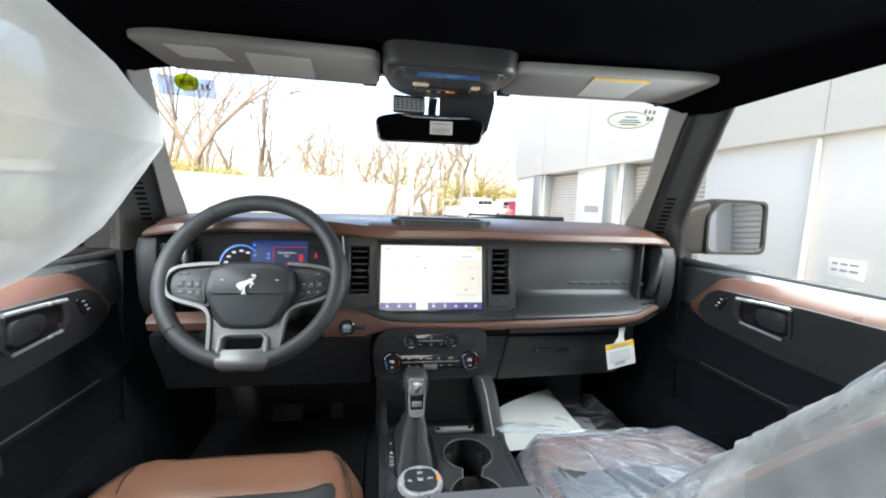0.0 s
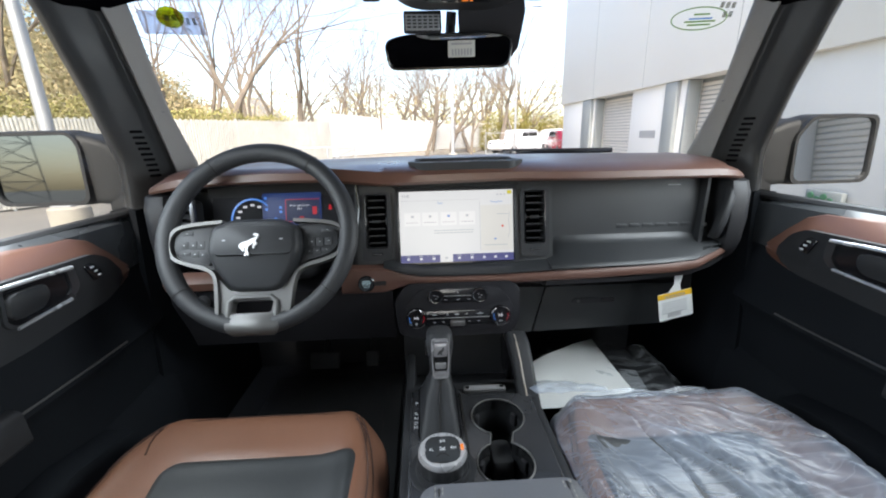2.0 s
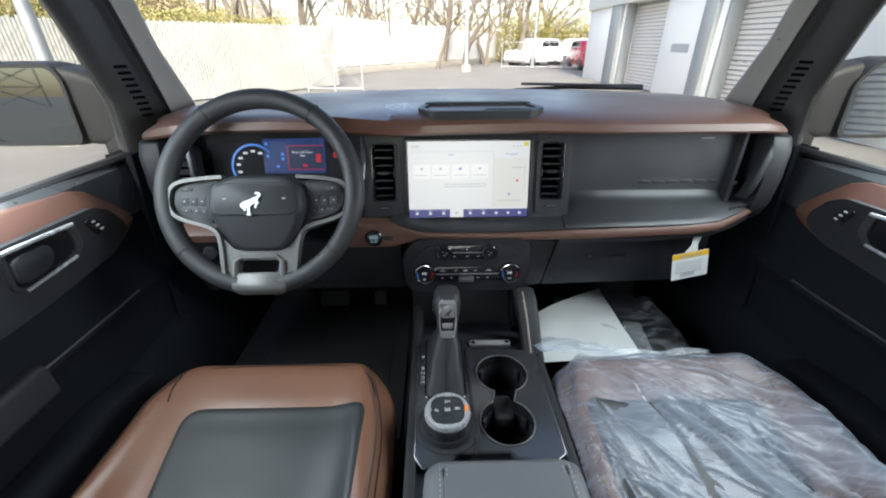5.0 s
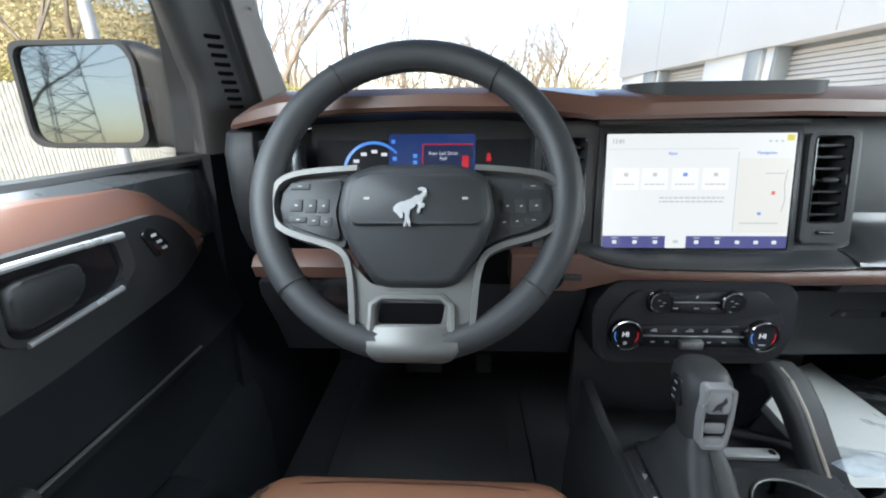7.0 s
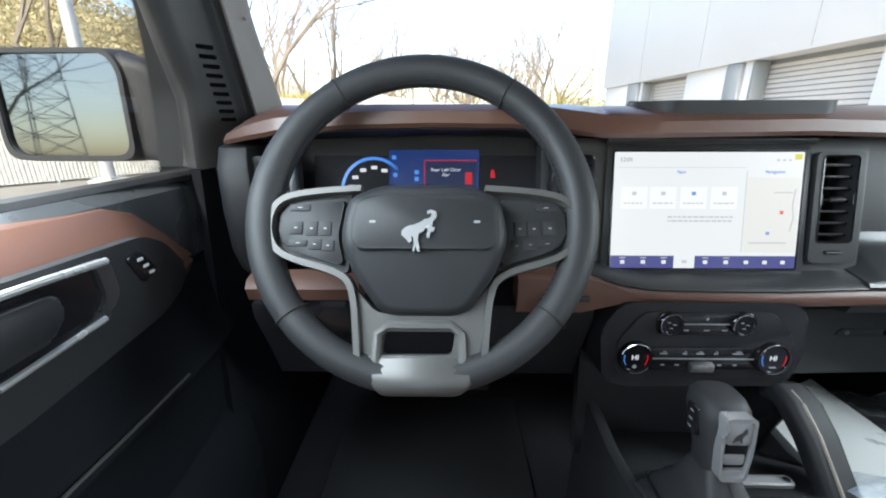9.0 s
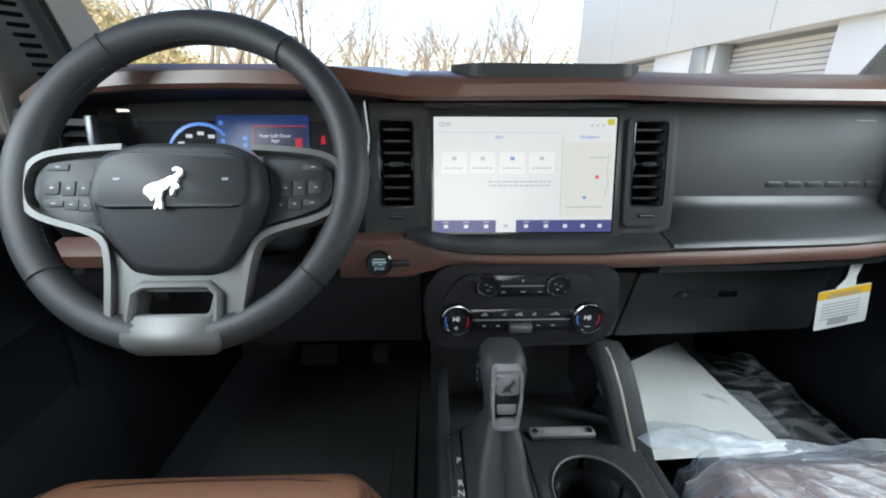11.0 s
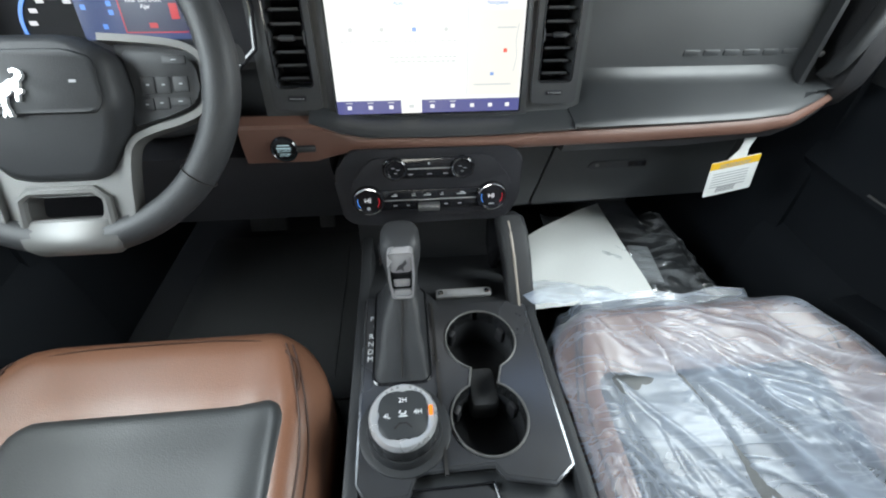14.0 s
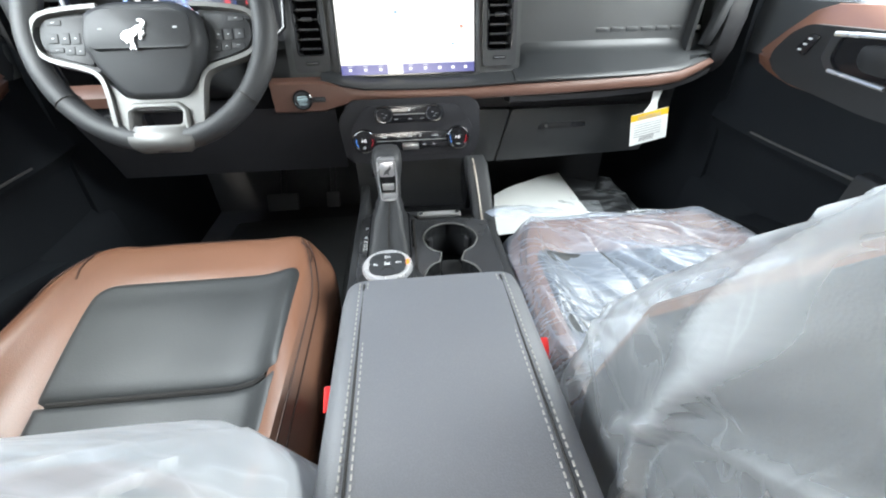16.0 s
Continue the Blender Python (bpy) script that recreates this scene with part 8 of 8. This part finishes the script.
# ---------------------------------------------------------------- overhead
def sun_visor(s):
    t = thing("sun_visor", (s * 0.34, -0.19, 1.72), "light grey sun visor folded up with a paper label", "sun visor", "sun visors")
    M = Matrix.Translation((s * 0.360, -0.097 - 0.022 * (s > 0), 1.750)) @ Matrix.Rotation(radians(-5 if s > 0 else 1), 4, "Z") @ Matrix.Rotation(radians(-3), 4, "X")
    out_ = rpoly([(-0.222 if s > 0 else -0.232, -0.080), (0.232 if s > 0 else 0.222, -0.080), (0.222, 0.080), (-0.222, 0.080)], 0.026, 5)
    b2 = bmesh.new()
    loft(b2, [[M @ Vector((u * k, v * k, w)) for u, v in out_] for w, k in ((-0.010, 0.97), (-0.007, 0.995), (0.0, 1.0), (0.007, 0.995), (0.010, 0.97))])
    part("board", b2, VISOR, t)
    if s < 0:
        part("label", plate(rpoly([(-0.035, -0.055), (0.085, -0.05), (0.080, 0.062), (-0.045, 0.06)], 0.004), -0.0118, -0.0105, M), VISORLABEL, t, "pale warning label")
        part("label", plate(rpoly([(-0.175, -0.06), (-0.085, -0.06), (-0.070, 0.0), (-0.165, 0.0)], 0.004), -0.0118, -0.0105, M), VISORLABEL, t, "pale warning label")
    else:
        lb2 = part("label", plate(rpoly([(-0.045, -0.068), (0.080, -0.068), (0.078, 0.052), (-0.035, 0.052)], 0.004), -0.0118, -0.0105, M), VISORLABEL, t, "pale warning label")
        part("label_band", plate([(-0.045, -0.068), (0.08, -0.068), (0.08, -0.058), (-0.045, -0.058)], -0.0124, -0.0117, M), YELLOW, lb2)
        for k in range(8):
            part("label_line", plate(rrect(0.095, 0.0025, 0.0005, 0.018, -0.045 + 0.012 * k, 2), -0.0123, -0.0117, M), GREYMARK, lb2)
    part("clip", boxed((s * 0.162, -0.012, 1.742), (0.034, 0.018, 0.014), bev=0.004), CAP, t)
    part("pivot", tube(bmesh.new(), [(s * 0.560, -0.035, 1.740), (s * 0.590, -0.03, 1.752)], 0.008, 8), CAP, t)
    return t


sun_visor(-1)
sun_visor(1)

oh = thing("overhead_console", (0.005, -0.12, 1.77), "black overhead console with reading lamps and blue film", "overhead console")
MO = Matrix(((1, 0, 0, 0.007), (0, -1, 0, -0.125), (0, 0, -1, 1.748), (0, 0, 0, 1)))
shell = [(-0.118, -0.130, 0.03), (-0.080, -0.182, 0.03), (0.080, -0.182, 0.03), (0.118, -0.130, 0.03), (0.140, -0.02, 0.04), (0.132, 0.066, 0.05), (-0.132, 0.066, 0.05), (-0.140, -0.02, 0.04)]
bm = bmesh.new()
so = rpoly(shell, n=6)
loft(bm, [[MO @ Vector((u * k, v * k, w)) for u, v in so] for w, k in ((-0.03, 1.04), (0.0, 1.03), (0.010, 1.0), (0.014, 0.96))])
sh = part("shell", bm, CAP, oh, "dark grey shell")
part("face", plate(rpoly([(-0.105, -0.105, 0.02), (0.105, -0.105, 0.02), (0.122, -0.02, 0.03), (0.114, 0.057, 0.04), (-0.114, 0.057, 0.04), (-0.122, -0.02, 0.03)], n=5), 0.012, 0.0165, MO, bev=0.002), PANEL, sh)
part("compartment", plate(rrect(0.20, 0.056, 0.01, 0, 0.019), 0.016, 0.0195, MO, bev=0.002), PANEL, sh, "charcoal compartment lid")
part("film_strip", plate(rpoly([(-0.070, 0.016), (0.060, 0.020), (0.056, 0.044), (-0.068, 0.042)], 0.003), 0.0192, 0.0205, MO), BLUEFILM, sh, "blue protective film")
part("catch", plate(rrect(0.034, 0.014, 0.005, -0.03, -0.022), 0.016, 0.021, MO, bev=0.002), BLACK, sh)
for u in (-0.055, 0.070):
    part("reading_lamp", plate(rrect(0.036 if u < 0 else 0.020, 0.022, 0.004, u, -0.052), 0.016, 0.0185, MO, bev=0.002), glow("lamp_lens", (0.9, 0.75, 0.55), 0.35), sh, "warm reading lamp lens")
part("sensor_band", plate(rrect(0.13, 0.024, 0.008, 0.0, -0.082), 0.014, 0.022, MO, bev=0.003), GLOSS, sh)
for u, w in ((0.012, 0.012), (0.024, 0.006)):
    part("airbag_lamp", plate(rrect(w, 0.005, 0.001, u, -0.082), 0.0218, 0.0225, MO), ORANGE, sh, "lit orange indicator")
cam_box = bmesh.new()
loft(cam_box, [[(0.10 + u, 0.085 + dy, z + dz) for u, z, dy in ((-0.080, 1.752, -0.055), (0.050, 1.752, -0.055), (0.062, 1.735, -0.020), (0.062, 1.676, 0.040), (0.050, 1.658, 0.055), (-0.075, 1.658, 0.055), (-0.085, 1.735, -0.015))] for dy, dz in ((0.0, 0.0), (0.045, 0.004))])
part("camera_cover", cam_box, CAP, oh, "black camera cover")
gr = part("grille", boxed((-0.062, 0.105, 1.725), (0.085, 0.02, 0.045), pose(0, 0, 0, -20), 0.004), PANEL, oh)
for k in range(7):
    part("grille_rib", boxed((-0.098 + 0.012 * k, 0.0955, 1.7225), (0.004, 0.006, 0.036), pose(0, 0, 0, -20)), GREYMARK, gr)
for k in range(5):
    part("grille_rib", boxed((-0.062, 0.0945 + 0.0028 * (k - 2), 1.7225 + 0.0075 * (k - 2)), (0.078, 0.006, 0.0025), pose(0, 0, 0, -20)), GREYMARK, gr)

rvm = thing("rear_view_mirror", (-0.005, 0.09, 1.66), "black framed rear-view mirror with a white barcode label", "rear view mirror")
MR = FM(-0.006, 0.088, 1.661, -1.0, -6)
ro = rpoly([(-0.138, -0.036, 0.022), (0.138, -0.036, 0.022), (0.146, 0.026, 0.018), (0.10, 0.038, 0.03), (-0.10, 0.038, 0.03), (-0.146, 0.026, 0.018)], n=5)
bm = bmesh.new()
loft(bm, [[MR @ Vector((u * k, v * k, w)) for u, v in ro] for w, k in ((0.006, 0.96), (0.004, 0.99), (0.0, 1.0), (-0.015, 0.97), (-0.028, 0.75))])
part("housing", bm, GLOSS, rvm, "black housing")
part("mirror_glass", plate([(u * 0.955, v * 0.90) for u, v in ro], 0.004, 0.0068, MR), MIRROR, rvm, "silver mirror glass")
lab = part("barcode_label", plate(rrect(0.060, 0.034, 0.002, 0.030, 0.004), 0.0066, 0.0074, MR), VISORLABEL, rvm, "white barcode label")
for k in range(7):
    part("barcode_bar", plate(rrect(0.004, 0.014, 0.0005, 0.010 + 0.0068 * k, -0.003, 2), 0.0073, 0.0079, MR), PRINT, lab)
part("print_line", plate(rrect(0.046, 0.004, 0.0005, 0.030, 0.014, 2), 0.0073, 0.0079, MR), PRINT, lab)
part("stem", tube(bmesh.new(), [(0.0, 0.11, 1.685), (0.003, 0.13, 1.72), (0.005, 0.12, 1.75)], 0.012, 10), BLACK, rvm)


# windscreen stickers
def on_glass(x, z):
    return FM(x, ws_y(x, z) - 0.004, z, -math.degrees(math.atan((ws_y(x, z) - ws_y(x, z + 0.05)) / 0.05)), 10 * (1 if x < 0 else -1) * 1.0)


st = thing("windscreen_sticker", (-0.60, 0.08, 1.70), "pale sticker with a yellow-green round on the windscreen", "sticker")
MG = on_glass(-0.594, 1.722)
part("backing", plate(rrect(0.120, 0.046, 0.002), 0.0, 0.0008, MG), STICKERFILM, st, "pale backing")
part("round", plate(circ(0.026, 0.0, 0.011, 24, 0.021), 0.0008, 0.0014, MG), DOTFILM, st, "yellow-green round")
for u, v, w, h in ((0.032, 0.004, 0.007, 0.014), (0.044, 0.004, 0.006, 0.014), (-0.008, 0.010, 0.012, 0.012), (0.008, 0.010, 0.012, 0.012)):
    part("print_bar", plate(rrect(w, h, 0.001, u, v, 2), 0.0012, 0.0018, MG), GREYFILM, st)
st2 = thing("windscreen_sticker", (0.60, 0.08, 1.70), "oval sticker with green edging on the windscreen", "sticker")
MG = on_glass(0.565, 1.7215)
part("oval_ring", plate(circ(0.060, 0, 0, 32, 0.025), 0.0, 0.0008, MG, holes=[circ(0.0575, 0, 0, 32, 0.0225)]), GREENFILM, st2, "green oval ring")
for v, w, mm in ((0.009, 0.034, GREENFILM), (0.0, 0.05, BLUEPRINT), (-0.006, 0.066, GREENFILM), (-0.013, 0.05, GREENFILM)):
    part("print_bar", plate(rrect(w, 0.0035, 0.001, 0.004, v, 2), 0.0, 0.0008, MG), mm, st2)
for u, v in ((0.040, 0.026), (0.052, 0.025), (0.064, 0.024), (0.052, 0.006), (0.064, 0.006)):
    part("print_bar", plate(rrect(0.008, 0.012, 0.001, u, v, 2), 0.0, 0.0008, MG), GREYFILM, st2)
